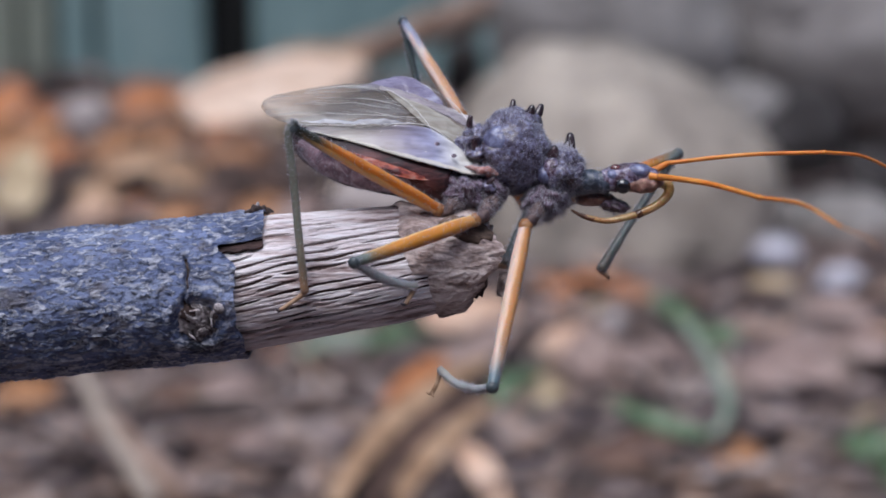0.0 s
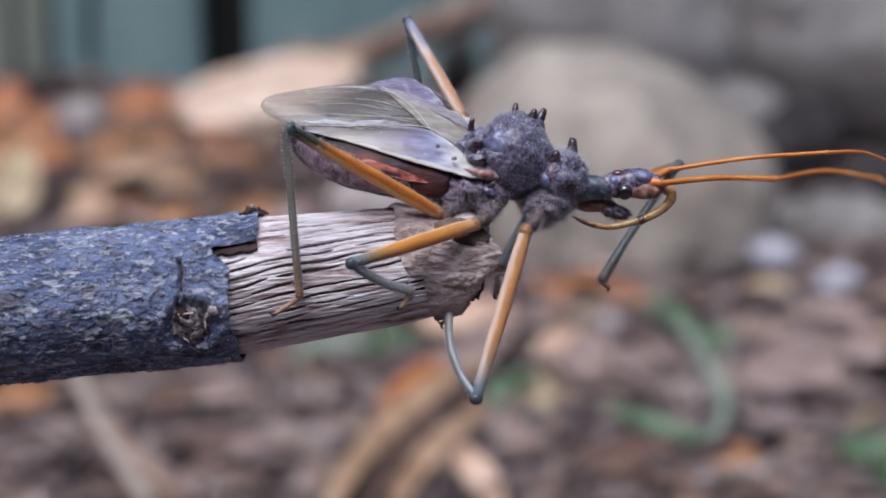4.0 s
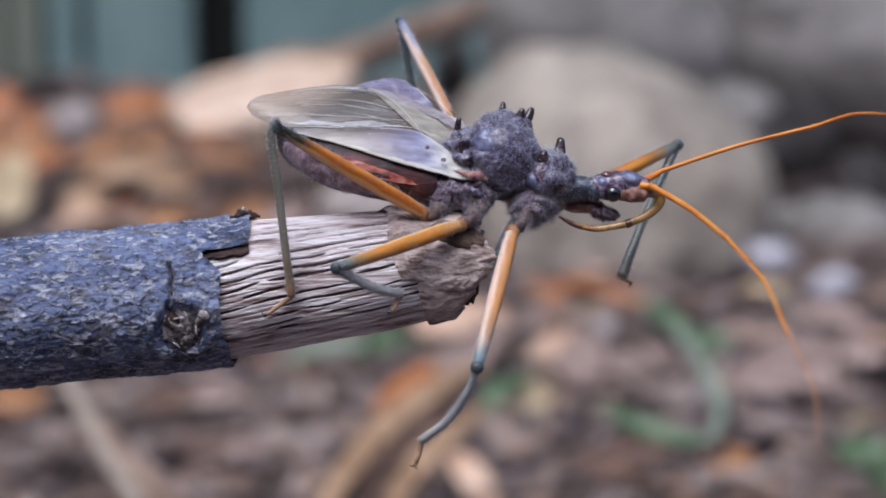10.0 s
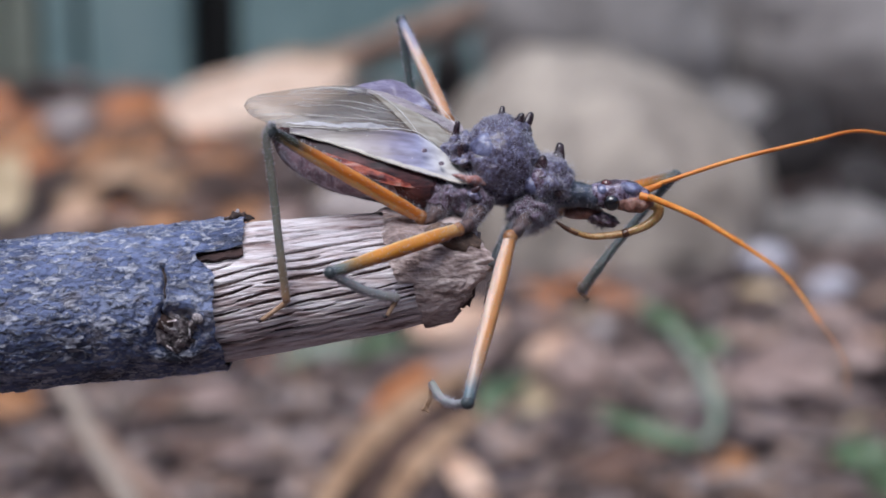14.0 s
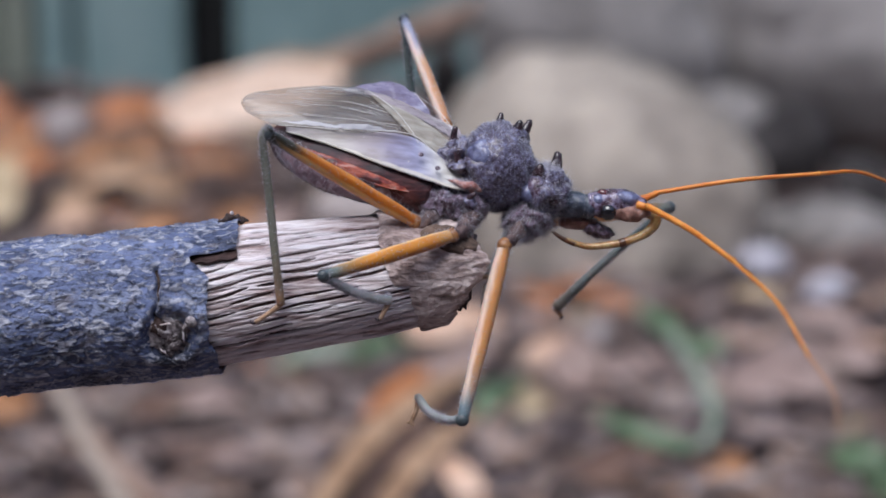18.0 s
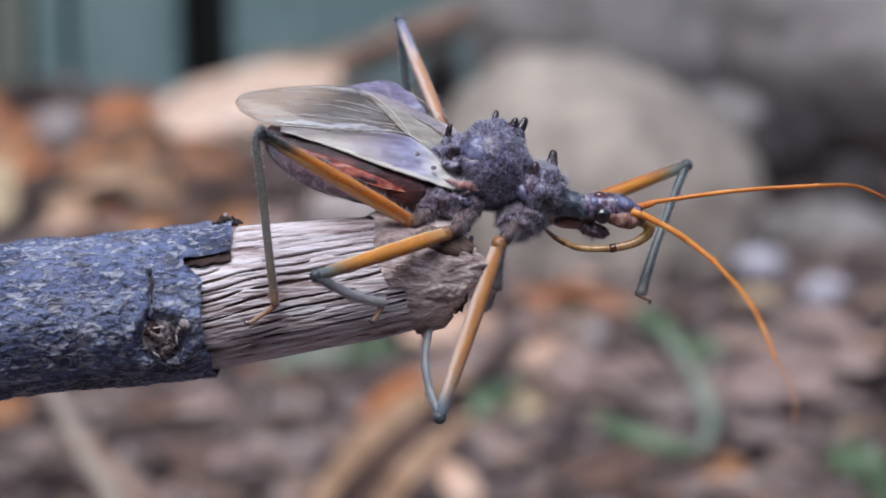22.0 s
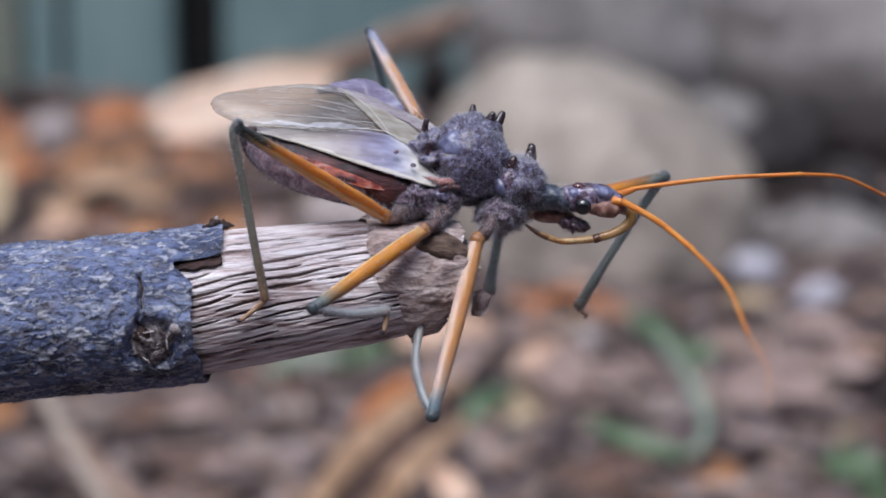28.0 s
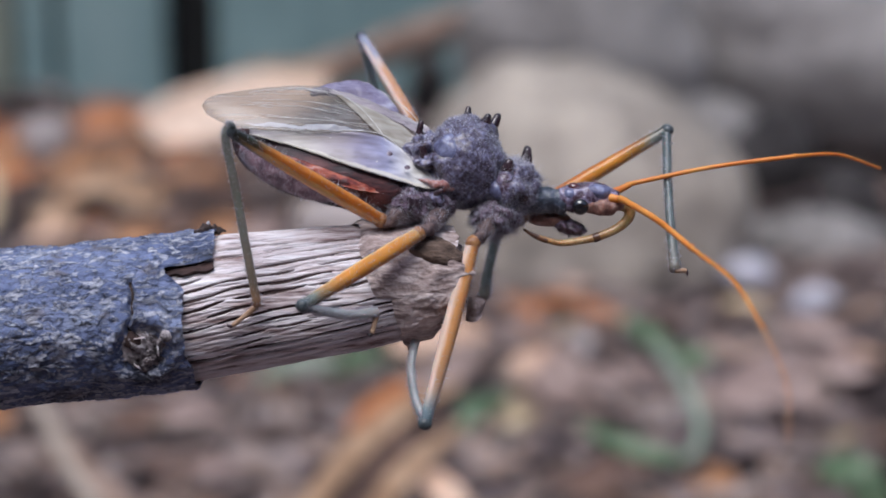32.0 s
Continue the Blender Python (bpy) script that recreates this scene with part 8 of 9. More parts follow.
    walk(femur_hind_far, [
        (0, limb((-2.27, 3, 2.63), (-6.28, 10.01, 10.1))), (0.5, limb((-2.27, 3, 2.63), (-6.33, 10.27, 9.82))),
        (1, limb((-2.27, 3, 2.63), (-6.3, 10.11, 10))), (1.5, limb((-2.27, 3, 2.63), (-6.3, 9.55, 10.49))),
        (2, limb((-2.27, 3, 2.63), (-6.21, 9.57, 10.53))), (2.5, limb((-2.27, 3, 2.63), (-6.18, 9.57, 10.54))),
        (3, limb((-2.27, 3, 2.63), (-6.21, 9.79, 10.34))), (3.5, limb((-2.27, 3, 2.63), (-6.18, 9.87, 10.28))),
        (5.5, limb((-2.27, 3, 2.63), (-6.15, 9.99, 10.19))), (6, limb((-2.27, 3, 2.63), (-6.2, 9.85, 10.29))),
        (6.5, limb((-2.27, 3, 2.63), (-6.27, 9.37, 10.66))), (7, limb((-2.27, 3, 2.63), (-6.27, 9.46, 10.59))),
        (7.5, limb((-2.27, 3, 2.63), (-6.26, 9.46, 10.59))), (8, limb((-2.27, 3, 2.63), (-6.16, 9.7, 10.44))),
        (8.5, limb((-2.27, 3, 2.63), (-6.18, 9.79, 10.35))), (9, limb((-2.27, 3, 2.63), (-6.07, 9.63, 10.55))),
        (9.5, limb((-2.27, 3, 2.63), (-5.86, 9.78, 10.51))), (10, limb((-2.27, 3, 2.63), (-5.74, 10.33, 10.06))),
        (10.5, limb((-2.27, 3, 2.63), (-5.73, 10.34, 10.06))), (11, limb((-2.27, 3, 2.63), (-5.74, 10.29, 10.1))),
        (11.5, limb((-2.27, 3, 2.63), (-5.57, 10.77, 9.68))), (12, limb((-2.27, 3, 2.63), (-5.71, 10.32, 10.08))),
        (12.5, limb((-2.27, 3, 2.63), (-5.73, 10.08, 10.31))), (13, limb((-2.27, 3, 2.63), (-5.68, 10.1, 10.32))),
        (13.5, limb((-2.27, 3, 2.63), (-5.64, 10.23, 10.21))), (14, limb((-2.27, 3, 2.63), (-5.65, 10.18, 10.25))),
        (14.5, limb((-2.27, 3, 2.63), (-5.64, 10.34, 10.1))), (16.5, limb((-2.27, 3, 2.63), (-5.51, 10.19, 10.3))),
        (17, limb((-2.27, 3, 2.63), (-5.46, 10.09, 10.42))), (17.5, limb((-2.27, 3, 2.63), (-5.52, 10.08, 10.4))),
        (18, limb((-2.27, 3, 2.63), (-5.53, 9.97, 10.49))), (18.5, limb((-2.27, 3, 2.63), (-5.46, 10.1, 10.4))),
        (19, limb((-2.27, 3, 2.63), (-5.44, 10.09, 10.43))), (19.5, limb((-2.27, 3, 2.63), (-5.34, 10.4, 10.17))),
        (20, limb((-2.27, 3, 2.63), (-5.27, 10.55, 10.04))), (20.5, limb((-2.27, 3, 2.63), (-5.23, 10.51, 10.11))),
        (21, limb((-2.27, 3, 2.63), (-5.28, 10.35, 10.24))), (21.5, limb((-2.27, 3, 2.63), (-5.45, 10.44, 10.09))),
        (22, limb((-2.27, 3, 2.63), (-5.51, 10.35, 10.14))), (22.5, limb((-2.27, 3, 2.63), (-5.52, 10.26, 10.23))),
        (23, limb((-2.27, 3, 2.63), (-5.54, 10.71, 9.77))), (23.5, limb((-2.27, 3, 2.63), (-5.6, 11, 9.41))),
        (24, limb((-2.27, 3, 2.63), (-5.8, 11.39, 8.81))), (24.5, limb((-2.27, 3, 2.63), (-5.86, 11.42, 8.73))),
        (25, limb((-2.27, 3, 2.63), (-5.94, 11.32, 8.82))), (25.5, limb((-2.27, 3, 2.63), (-6.02, 11.45, 8.59))),
        (27.5, limb((-2.27, 3, 2.63), (-5.8, 11.31, 8.91))), (28, limb((-2.27, 3, 2.63), (-5.84, 11.14, 9.11))),
        (28.5, limb((-2.27, 3, 2.63), (-5.76, 11.31, 8.93))), (29, limb((-2.27, 3, 2.63), (-5.73, 11.26, 9.02))),
        (30, limb((-2.27, 3, 2.63), (-5.73, 11.35, 8.9))), (31, limb((-2.27, 3, 2.63), (-5.78, 11.22, 9.04))),
        (32, limb((-2.27, 3, 2.63), (-6.02, 11.21, 8.92))),
    ])
    walk(tibia_hind_far, [
        (0, limb((-6.28, 10.01, 10.1), (-3.99, 9.46, -1.15))), (0.5, limb((-6.33, 10.27, 9.82), (-3.79, 9.72, -1.38))),
        (1, limb((-6.3, 10.11, 10), (-3.97, 9.56, -1.25))), (1.5, limb((-6.3, 9.55, 10.49), (-4.45, 9, -0.84))),
        (2, limb((-6.21, 9.57, 10.53), (-4.69, 9.02, -0.86))), (2.5, limb((-6.18, 9.57, 10.54), (-4.52, 9.03, -0.83))),
        (3, limb((-6.21, 9.79, 10.34), (-4.34, 9.24, -0.99))), (3.5, limb((-6.18, 9.87, 10.28), (-4.29, 9.32, -1.05))),
        (5.5, limb((-6.15, 9.99, 10.19), (-4.15, 9.44, -1.12))), (6, limb((-6.2, 9.85, 10.29), (-4.21, 9.3, -1.02))),
        (6.5, limb((-6.27, 9.37, 10.66), (-4.61, 8.82, -0.71))), (7, limb((-6.27, 9.46, 10.59), (-4.49, 8.91, -0.76))),
        (7.5, limb((-6.26, 9.46, 10.59), (-4.51, 8.91, -0.76))), (8, limb((-6.16, 9.7, 10.44), (-4.39, 9.16, -0.91))),
        (8.5, limb((-6.18, 9.79, 10.35), (-4.21, 9.24, -0.96))), (9, limb((-6.07, 9.63, 10.55), (-4.3, 9.08, -0.8))),
        (9.5, limb((-5.86, 9.78, 10.51), (-4.09, 9.24, -0.83))), (10, limb((-5.74, 10.33, 10.06), (-3.73, 9.78, -1.24))),
        (10.5, limb((-5.73, 10.34, 10.06), (-3.75, 9.79, -1.25))), (11, limb((-5.74, 10.29, 10.1), (-3.77, 9.74, -1.22))),
        (11.5, limb((-5.57, 10.77, 9.68), (-3.41, 10.22, -1.6))), (12, limb((-5.71, 10.32, 10.08), (-3.75, 9.78, -1.24))),
        (12.5, limb((-5.73, 10.08, 10.31), (-3.96, 9.53, -1.04))), (13, limb((-5.68, 10.1, 10.32), (-3.95, 9.55, -1.04))),
        (13.5, limb((-5.64, 10.23, 10.21), (-3.87, 9.68, -1.14))), (14, limb((-5.65, 10.18, 10.25), (-3.84, 9.63, -1.09))),
        (14.5, limb((-5.64, 10.34, 10.1), (-3.72, 9.79, -1.23))), (16.5, limb((-5.51, 10.19, 10.3), (-3.76, 9.64, -1.05))),
        (17, limb((-5.46, 10.09, 10.42), (-3.8, 9.54, -0.95))), (17.5, limb((-5.52, 10.08, 10.4), (-3.76, 9.53, -0.95))),
        (18, limb((-5.53, 9.97, 10.49), (-3.81, 9.42, -0.86))), (18.5, limb((-5.46, 10.1, 10.4), (-3.78, 9.55, -0.96))),
        (19, limb((-5.44, 10.09, 10.43), (-3.75, 9.54, -0.94))), (19.5, limb((-5.34, 10.4, 10.17), (-3.51, 9.86, -1.17))),
        (20, limb((-5.27, 10.55, 10.04), (-3.34, 10, -1.28))), (20.5, limb((-5.23, 10.51, 10.11), (-3.41, 9.96, -1.23))),
        (21, limb((-5.28, 10.35, 10.24), (-3.52, 9.81, -1.11))), (21.5, limb((-5.45, 10.44, 10.09), (-3.59, 9.89, -1.25))),
        (22, limb((-5.51, 10.35, 10.14), (-3.68, 9.8, -1.2))), (22.5, limb((-5.52, 10.26, 10.23), (-3.66, 9.71, -1.1))),
        (23, limb((-5.54, 10.71, 9.77), (-3.36, 10.15, -1.51))), (23.5, limb((-5.6, 11, 9.41), (-3.02, 10.44, -1.78))),
        (24, limb((-5.8, 11.39, 8.81), (-2.76, 10.83, -2.27))), (24.5, limb((-5.86, 11.42, 8.73), (-2.58, 10.85, -2.28))),
        (25, limb((-5.94, 11.32, 8.82), (-2.75, 10.75, -2.21))), (25.5, limb((-6.02, 11.45, 8.59), (-2.66, 10.88, -2.39))),
        (27.5, limb((-5.8, 11.31, 8.91), (-2.63, 10.74, -2.13))), (28, limb((-5.84, 11.14, 9.11), (-2.57, 10.57, -1.9))),
        (28.5, limb((-5.76, 11.31, 8.93), (-2.51, 10.74, -2.08))), (29, limb((-5.73, 11.26, 9.02), (-2.59, 10.69, -2.03))),
        (30, limb((-5.73, 11.35, 8.9), (-2.62, 10.78, -2.15))), (31, limb((-5.78, 11.22, 9.04), (-2.69, 10.66, -2.02))),
        (32, limb((-6.02, 11.21, 8.92), (-2.63, 10.64, -2.05))),
    ])
    walk(femur_mid_far, [
        (0, limb((0.86, 4, -1.79), (2.35, 9.27, -4.25))), (2, limb((0.86, 4, -1.79), (2.24, 9.36, -4.11))),
        (6, limb((0.86, 4, -1.79), (2.5, 9.32, -4.02))), (13, limb((0.86, 4, -1.79), (2.6, 9.43, -3.66))),
        (18, limb((0.86, 4, -1.79), (2.89, 9.44, -3.31))), (19, limb((0.86, 4, -1.79), (2.89, 9.39, -3.48))),
        (20, limb((0.86, 4, -1.79), (3.07, 9.28, -3.59))), (22, limb((0.86, 4, -1.79), (2.67, 9.49, -3.39))),
        (24, limb((0.86, 4, -1.79), (3.37, 8.8, -4.38))), (28, limb((0.86, 4, -1.79), (3.68, 8.87, -3.88))),
        (32, limb((0.86, 4, -1.79), (3.78, 8.83, -3.83))),
    ])
    walk(tibia_mid_far, [
        (0, limb((2.35, 9.27, -4.25), (0.46, 6.31, -8.09))), (2, limb((2.24, 9.36, -4.11), (0.01, 6.72, -8))),
        (6, limb((2.5, 9.32, -4.02), (0.43, 6.64, -7.96))), (13, limb((2.6, 9.43, -3.66), (0.6, 6.67, -7.59))),
        (18, limb((2.89, 9.44, -3.31), (1.1, 6.99, -7.53))), (19, limb((2.89, 9.39, -3.48), (1.52, 7.38, -8.08))),
        (20, limb((3.07, 9.28, -3.59), (2.19, 8.02, -8.56))), (22, limb((2.67, 9.49, -3.39), (1.98, 8.62, -8.47))),
        (24, limb((3.37, 8.8, -4.38), (2.26, 8.54, -9.46))), (28, limb((3.68, 8.87, -3.88), (2.85, 8, -8.94))),
        (32, limb((3.78, 8.83, -3.83), (2.81, 8.58, -8.94))),
    ])
    walk(scape_far, [
        (0, limb((11.69, 1, -1.36), (22.87, 1.56, -1.01))), (1, limb((11.72, 1, -1.51), (22.86, 1.57, -0.49))),
        (1.5, limb((11.73, 1, -1.61), (22.86, 1.55, -0.45))), (2, limb((11.63, 1, -1.08), (22.79, 1.55, -0.31))),
        (3, limb((11.67, 1, -1.25), (22.82, 1.56, -0.35))), (6, limb((11.69, 1, -1.38), (22.75, 1.54, 0.33))),
        (7, limb((11.71, 1, -1.46), (22.3, 1.56, 2.14))), (8, limb((11.69, 1, -1.35), (22.19, 1.56, 2.52))),
        (9, limb((11.71, 1, -1.48), (22.22, 1.56, 2.35))), (10, limb((11.71, 1, -1.46), (22.49, 1.56, 1.53))),
        (11, limb((11.73, 1, -1.59), (22.45, 1.56, 1.62))), (11.5, limb((11.72, 1, -1.53), (22.43, 1.56, 1.72))),
        (12, limb((11.75, 1, -1.69), (22.41, 1.56, 1.68))), (13, limb((11.73, 1, -1.59), (22.45, 1.57, 1.6))),
        (14, limb((11.76, 1, -1.79), (22.53, 1.57, 1.21))), (17, limb((11.75, 1, -1.69), (22.75, 1.56, 0.3))),
        (18, limb((11.72, 1, -1.53), (22.78, 1.55, 0.14))), (19, limb((11.77, 1, -1.85), (22.83, 1.57, -0.21))),
        (19.5, limb((11.8, 1, -2.3), (22.94, 1.57, -1.38))), (20, limb((11.79, 1, -2.11), (22.91, 1.56, -0.91))),
        (21, limb((11.79, 1, -2.07), (22.86, 1.56, -0.47))), (22, limb((11.79, 1, -2.18), (22.87, 1.55, -0.6))),
        (23, limb((11.73, 1, -1.59), (22.79, 1.57, 0.07))), (24, limb((11.73, 1, -1.59), (22.74, 1.57, 0.41))),
        (25, limb((11.74, 1, -1.62), (22.6, 1.57, 1.02))), (27.5, limb((11.51, 1, -0.69), (22.64, 1.54, 0.52))),
        (28, limb((11.76, 1, -1.77), (22.87, 1.55, -0.51))), (29, limb((11.62, 1, -1.05), (22.72, 1.55, 0.34))),
        (30, limb((11.57, 1, -0.89), (22.65, 1.53, 0.72))), (31, limb((11.68, 1, -1.29), (22.71, 1.55, 0.55))),
        (32, limb((11.68, 1, -1.31), (22.66, 1.58, 0.82))),
    ])
    walk(pedicel_far, [
        (0, limb((22.87, 1.56, -1.01), (29.3, 7.64, -2.62))), (1, limb((22.86, 1.57, -0.49), (29.39, 7.69, -1.41))),
        (1.5, limb((22.86, 1.55, -0.45), (29.28, 7.86, -0.73))), (2, limb((22.79, 1.55, -0.31), (29.39, 7.64, -0.83))),
        (3, limb((22.82, 1.56, -0.35), (29.02, 8.01, -1.31))), (6, limb((22.75, 1.54, 0.33), (29.32, 7.66, 0.87))),
        (7, limb((22.3, 1.56, 2.14), (28.75, 7.53, 4.09))), (8, limb((22.19, 1.56, 2.52), (28.67, 7.51, 4.39))),
        (9, limb((22.22, 1.56, 2.35), (28.68, 7.63, 3.91))), (10, limb((22.49, 1.56, 1.53), (29.48, 7.14, 2.49))),
        (11, limb((22.45, 1.56, 1.62), (29.4, 7.11, 2.94))), (11.5, limb((22.43, 1.56, 1.72), (29.09, 7.48, 2.96))),
        (12, limb((22.41, 1.56, 1.68), (29.08, 7.46, 2.98))), (13, limb((22.45, 1.57, 1.6), (29.23, 7.43, 2.36))),
        (14, limb((22.53, 1.57, 1.21), (29.35, 7.42, 1.72))), (17, limb((22.75, 1.56, 0.3), (29.21, 7.81, -0.18))),
        (18, limb((22.78, 1.55, 0.14), (29.22, 7.83, -0.2))), (19, limb((22.83, 1.57, -0.21), (29.11, 7.99, -0.71))),
        (19.5, limb((22.94, 1.57, -1.38), (28.96, 8.19, -2.36))), (20, limb((22.91, 1.56, -0.91), (29.48, 7.67, -1.58))),
        (21, limb((22.86, 1.56, -0.47), (29.32, 7.8, -1.04))), (22, limb((22.87, 1.55, -0.6), (29.18, 7.93, -1.24))),
        (23, limb((22.79, 1.57, 0.07), (29.26, 7.74, -1.03))), (24, limb((22.74, 1.57, 0.41), (29.27, 7.76, 0.1))),
        (25, limb((22.6, 1.57, 1.02), (29.23, 7.66, 1.03))), (27.5, limb((22.64, 1.54, 0.52), (29.54, 7.28, -0.1))),
        (28, limb((22.87, 1.55, -0.51), (29.67, 7.35, -1.58))), (29, limb((22.72, 1.55, 0.34), (29.48, 7.48, 0.34))),
        (30, limb((22.65, 1.53, 0.72), (29.58, 7.26, 0.91))), (31, limb((22.71, 1.55, 0.55), (29.49, 7.46, 0.63))),
        (32, limb((22.66, 1.58, 0.82), (29.39, 7.54, 0.43))),
    ])
    walk(scape_near, [
        (0, limb((11.12, -1, -2.31), (16.35, -12.75, -4.19))), (1, limb((11.12, -1, -2.44), (16.04, -13.02, -3.04))),
        (1.5, limb((11.12, -1, -2.53), (16.87, -12.65, -2.84))), (2, limb((11.11, -1, -2.06), (17.01, -12.58, -1.8))),
        (3, limb((11.12, -1, -2.21), (17.22, -12.48, -2.12))), (6, limb((11.12, -1, -2.33), (16.44, -12.85, -2.79))),
        (7, limb((11.12, -1, -2.4), (15.61, -13.19, -2.91))), (8, limb((11.12, -1, -2.3), (15.91, -12.99, -3.79))),
        (9, limb((11.12, -1, -2.42), (16.21, -12.53, -5.61))), (10, limb((11.12, -1, -2.4), (14.64, -13, -5.97))),
        (11, limb((11.12, -1, -2.52), (14.74, -13.15, -5.39))), (11.5, limb((11.12, -1, -2.46), (15.5, -12.82, -5.64))),
        (12, limb((11.12, -1, -2.6), (14.78, -13.17, -5.37))), (13, limb((11.12, -1, -2.52), (15.5, -12.81, -5.74))),
        (14, limb((11.12, -1, -2.69), (15.55, -12.83, -5.77))), (17, limb((11.12, -1, -2.6), (15.04, -13, -5.72))),
        (18, limb((11.12, -1, -2.46), (15.38, -12.8, -5.9))), (19, limb((11.12, -1, -2.75), (14.91, -13, -5.99))),
        (19.5, limb((11.08, -1, -3.14), (14.38, -13.05, -6.72))), (20, limb((11.1, -1, -2.97), (13.91, -13.35, -5.89))),
        (21, limb((11.1, -1, -2.94), (13.94, -13.38, -5.7))), (22, limb((11.09, -1, -3.03), (14.36, -13.25, -5.89))),
        (23, limb((11.12, -1, -2.51), (14.61, -13.23, -5.21))), (24, limb((11.12, -1, -2.51), (14.76, -13.14, -5.41))),
        (25, limb((11.12, -1, -2.54), (15.17, -13.01, -5.44))), (27.5, limb((11.06, -1, -1.7), (16.05, -12.56, -4.94))),
        (28, limb((11.12, -1, -2.67), (14.15, -13.29, -5.64))), (29, limb((11.1, -1, -2.03), (14.43, -13.14, -5.27))),
        (30, limb((11.09, -1, -1.88), (14.7, -13.17, -4.68))), (31, limb((11.12, -1, -2.25), (14.44, -13.26, -5.04))),
        (32, limb((11.12, -1, -2.27), (14.29, -13.2, -5.44))),
    ])
    walk(pedicel_near, [
        (0, limb((16.35, -12.75, -4.19), (19.2, -25.79, -6.23))), (1, limb((16.04, -13.02, -3.04), (19.6, -26.01, -4.01))),
        (1.5, limb((16.87, -12.65, -2.84), (19.17, -25.95, -3.35))), (2, limb((17.01, -12.58, -1.8), (20.97, -25.49, -1.68))),
        (3, limb((17.22, -12.48, -2.12), (21.35, -25.33, -2.08))), (6, limb((16.44, -12.85, -2.79), (20.75, -25.55, -4.32))),
        (7, limb((15.61, -13.19, -2.91), (18.12, -26.39, -4.28))), (8, limb((15.91, -12.99, -3.79), (18.91, -25.85, -6.59))),
        (9, limb((16.21, -12.53, -5.61), (19.81, -23.92, -11.89))), (10, limb((14.64, -13, -5.97), (16.56, -25.17, -11.49))),
        (11, limb((14.74, -13.15, -5.39), (17.53, -25.42, -10.28))), (11.5, limb((15.5, -12.82, -5.64), (17.89, -25.48, -9.67))),
        (12, limb((14.78, -13.17, -5.37), (18.38, -25.29, -10.1))), (13, limb((15.5, -12.81, -5.74), (18.76, -25.06, -10.38))),
        (14, limb((15.55, -12.83, -5.77), (18.35, -25.25, -10.25))), (17, limb((15.04, -13, -5.72), (17.21, -25.36, -10.68))),
        (18, limb((15.38, -12.8, -5.9), (18.17, -24.96, -11.05))), (19, limb((14.91, -13, -5.99), (16.68, -25.75, -10.06))),
        (19.5, limb((14.38, -13.05, -6.72), (15.47, -25.77, -11.13))), (20, limb((13.91, -13.35, -5.89), (15.07, -25.76, -11.07))),
        (21, limb((13.94, -13.38, -5.7), (15.97, -25.94, -10.23))), (22, limb((14.36, -13.25, -5.89), (16.46, -25.51, -11.15))),
        (23, limb((14.61, -13.23, -5.21), (17.48, -25.63, -9.72))), (24, limb((14.76, -13.14, -5.41), (17.86, -25.33, -10.32))),
        (25, limb((15.17, -13.01, -5.44), (18.56, -25.37, -9.66))), (27.5, limb((16.05, -12.56, -4.94), (19.21, -24.84, -9.57))),
        (28, limb((14.15, -13.29, -5.64), (15.86, -25.87, -10.23))), (29, limb((14.43, -13.14, -5.27), (17.02, -25.33, -10.47))),
        (30, limb((14.7, -13.17, -4.68), (16.82, -25.8, -8.95))), (31, limb((14.44, -13.26, -5.04), (16.97, -25.51, -10.11))),
        (32, limb((14.29, -13.2, -5.44), (16.69, -25.79, -9.69))),
    ])
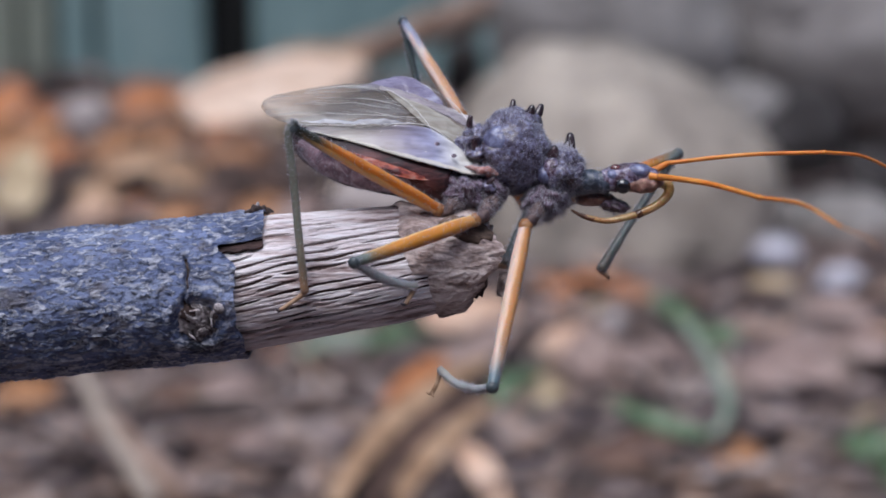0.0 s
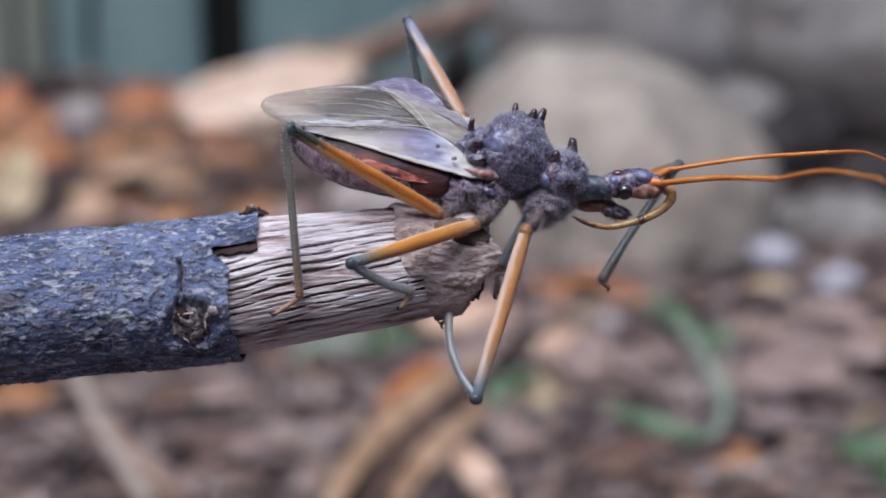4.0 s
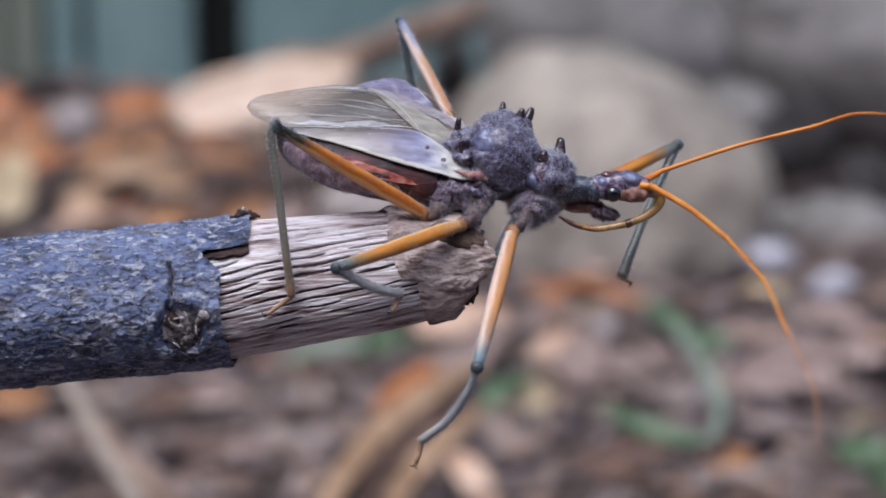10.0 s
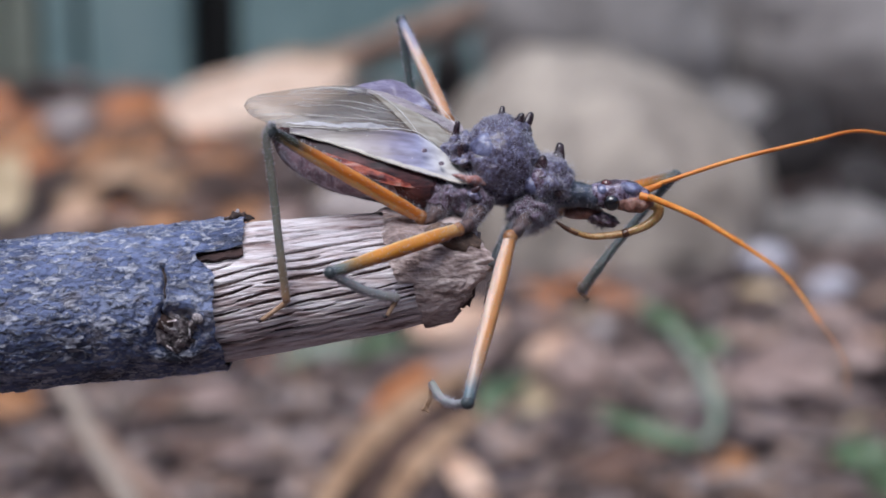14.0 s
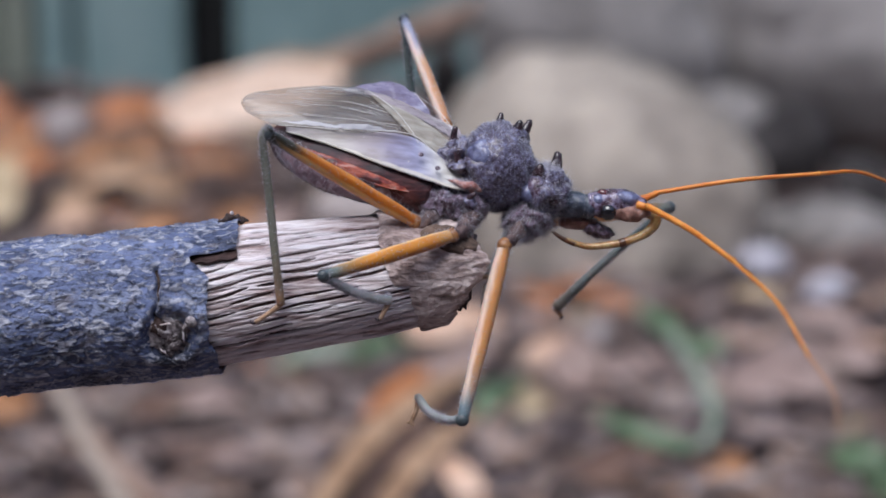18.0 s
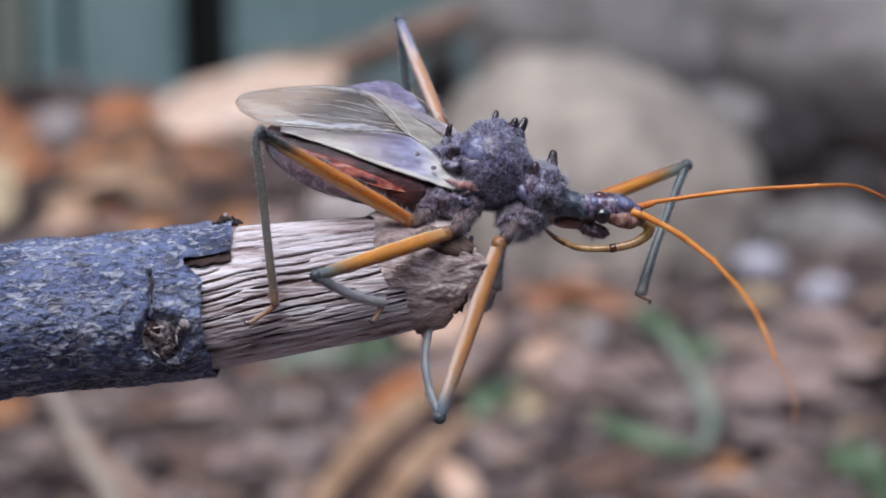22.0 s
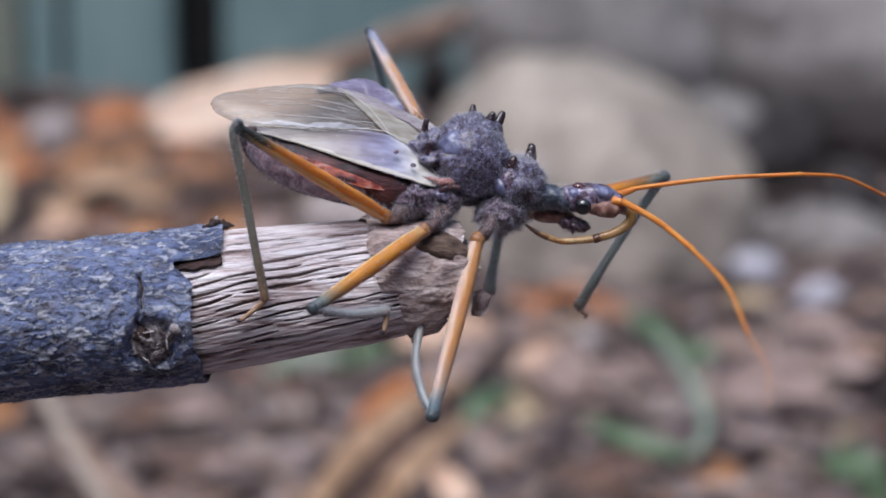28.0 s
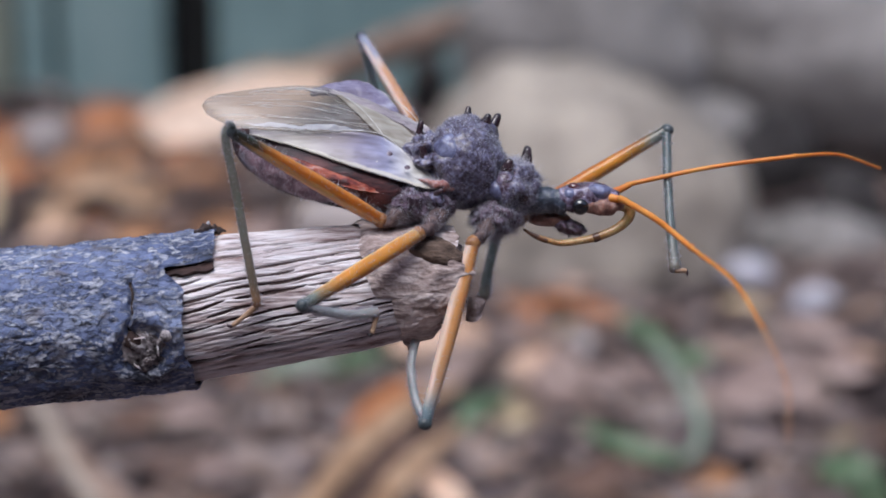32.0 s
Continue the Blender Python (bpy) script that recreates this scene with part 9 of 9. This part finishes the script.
    walk(flagellum_near, [
        (0, limb((19.2, -25.79, -6.23), (18.93, -38.73, -7.49))), (1, limb((19.6, -26.01, -4.01), (19.85, -38.83, -6.12))),
        (1.5, limb((19.17, -25.95, -3.35), (19.48, -38.9, -4.4))), (2, limb((20.97, -25.49, -1.68), (20.8, -38.46, -2.53))),
        (3, limb((21.35, -25.33, -2.08), (21.17, -38.29, -3.06))), (6, limb((20.75, -25.55, -4.32), (20.32, -38.49, -5.5))),
        (7, limb((18.12, -26.39, -4.28), (19.67, -39.19, -5.88))), (8, limb((18.91, -25.85, -6.59), (19.82, -38.67, -8.56))),
        (9, limb((19.81, -23.92, -11.89), (19.44, -36.15, -16.28))), (10, limb((16.56, -25.17, -11.49), (16.27, -37.01, -16.84))),
        (11, limb((17.53, -25.42, -10.28), (17.37, -37.98, -13.63))), (11.5, limb((17.89, -25.48, -9.67), (17.2, -38.28, -11.84))),
        (12, limb((18.38, -25.29, -10.1), (17.72, -37.78, -13.61))), (13, limb((18.76, -25.06, -10.38), (18.23, -37.58, -13.84))),
        (14, limb((18.35, -25.25, -10.25), (17.69, -37.8, -13.57))), (17, limb((17.21, -25.36, -10.68), (16.62, -37.95, -13.87))),
        (18, limb((18.17, -24.96, -11.05), (17.66, -37.56, -14.18))), (19, limb((16.68, -25.75, -10.06), (15.87, -38.39, -12.98))),
        (19.5, limb((15.47, -25.77, -11.13), (15.26, -38.14, -15.11))), (20, limb((15.07, -25.76, -11.07), (14.66, -38.13, -15.06))),
        (21, limb((15.97, -25.94, -10.23), (15.74, -38.55, -13.38))), (22, limb((16.46, -25.51, -11.15), (15.57, -38.14, -14.11))),
        (23, limb((17.48, -25.63, -9.72), (16.7, -38.32, -12.44))), (24, limb((17.86, -25.33, -10.32), (16.98, -38.21, -11.8))),
        (25, limb((18.56, -25.37, -9.66), (18.5, -38.04, -12.58))), (27.5, limb((19.21, -24.84, -9.57), (18.84, -37.7, -11.47))),
        (28, limb((15.86, -25.87, -10.23), (15.07, -38.45, -13.42))), (29, limb((17.02, -25.33, -10.47), (16.4, -37.36, -15.35))),
        (30, limb((16.82, -25.8, -8.95), (16.08, -38.23, -12.69))), (31, limb((16.97, -25.51, -10.11), (16.03, -37.63, -14.72))),
        (32, limb((16.69, -25.79, -9.69), (16.22, -37.7, -14.87))),
    ])


motions()
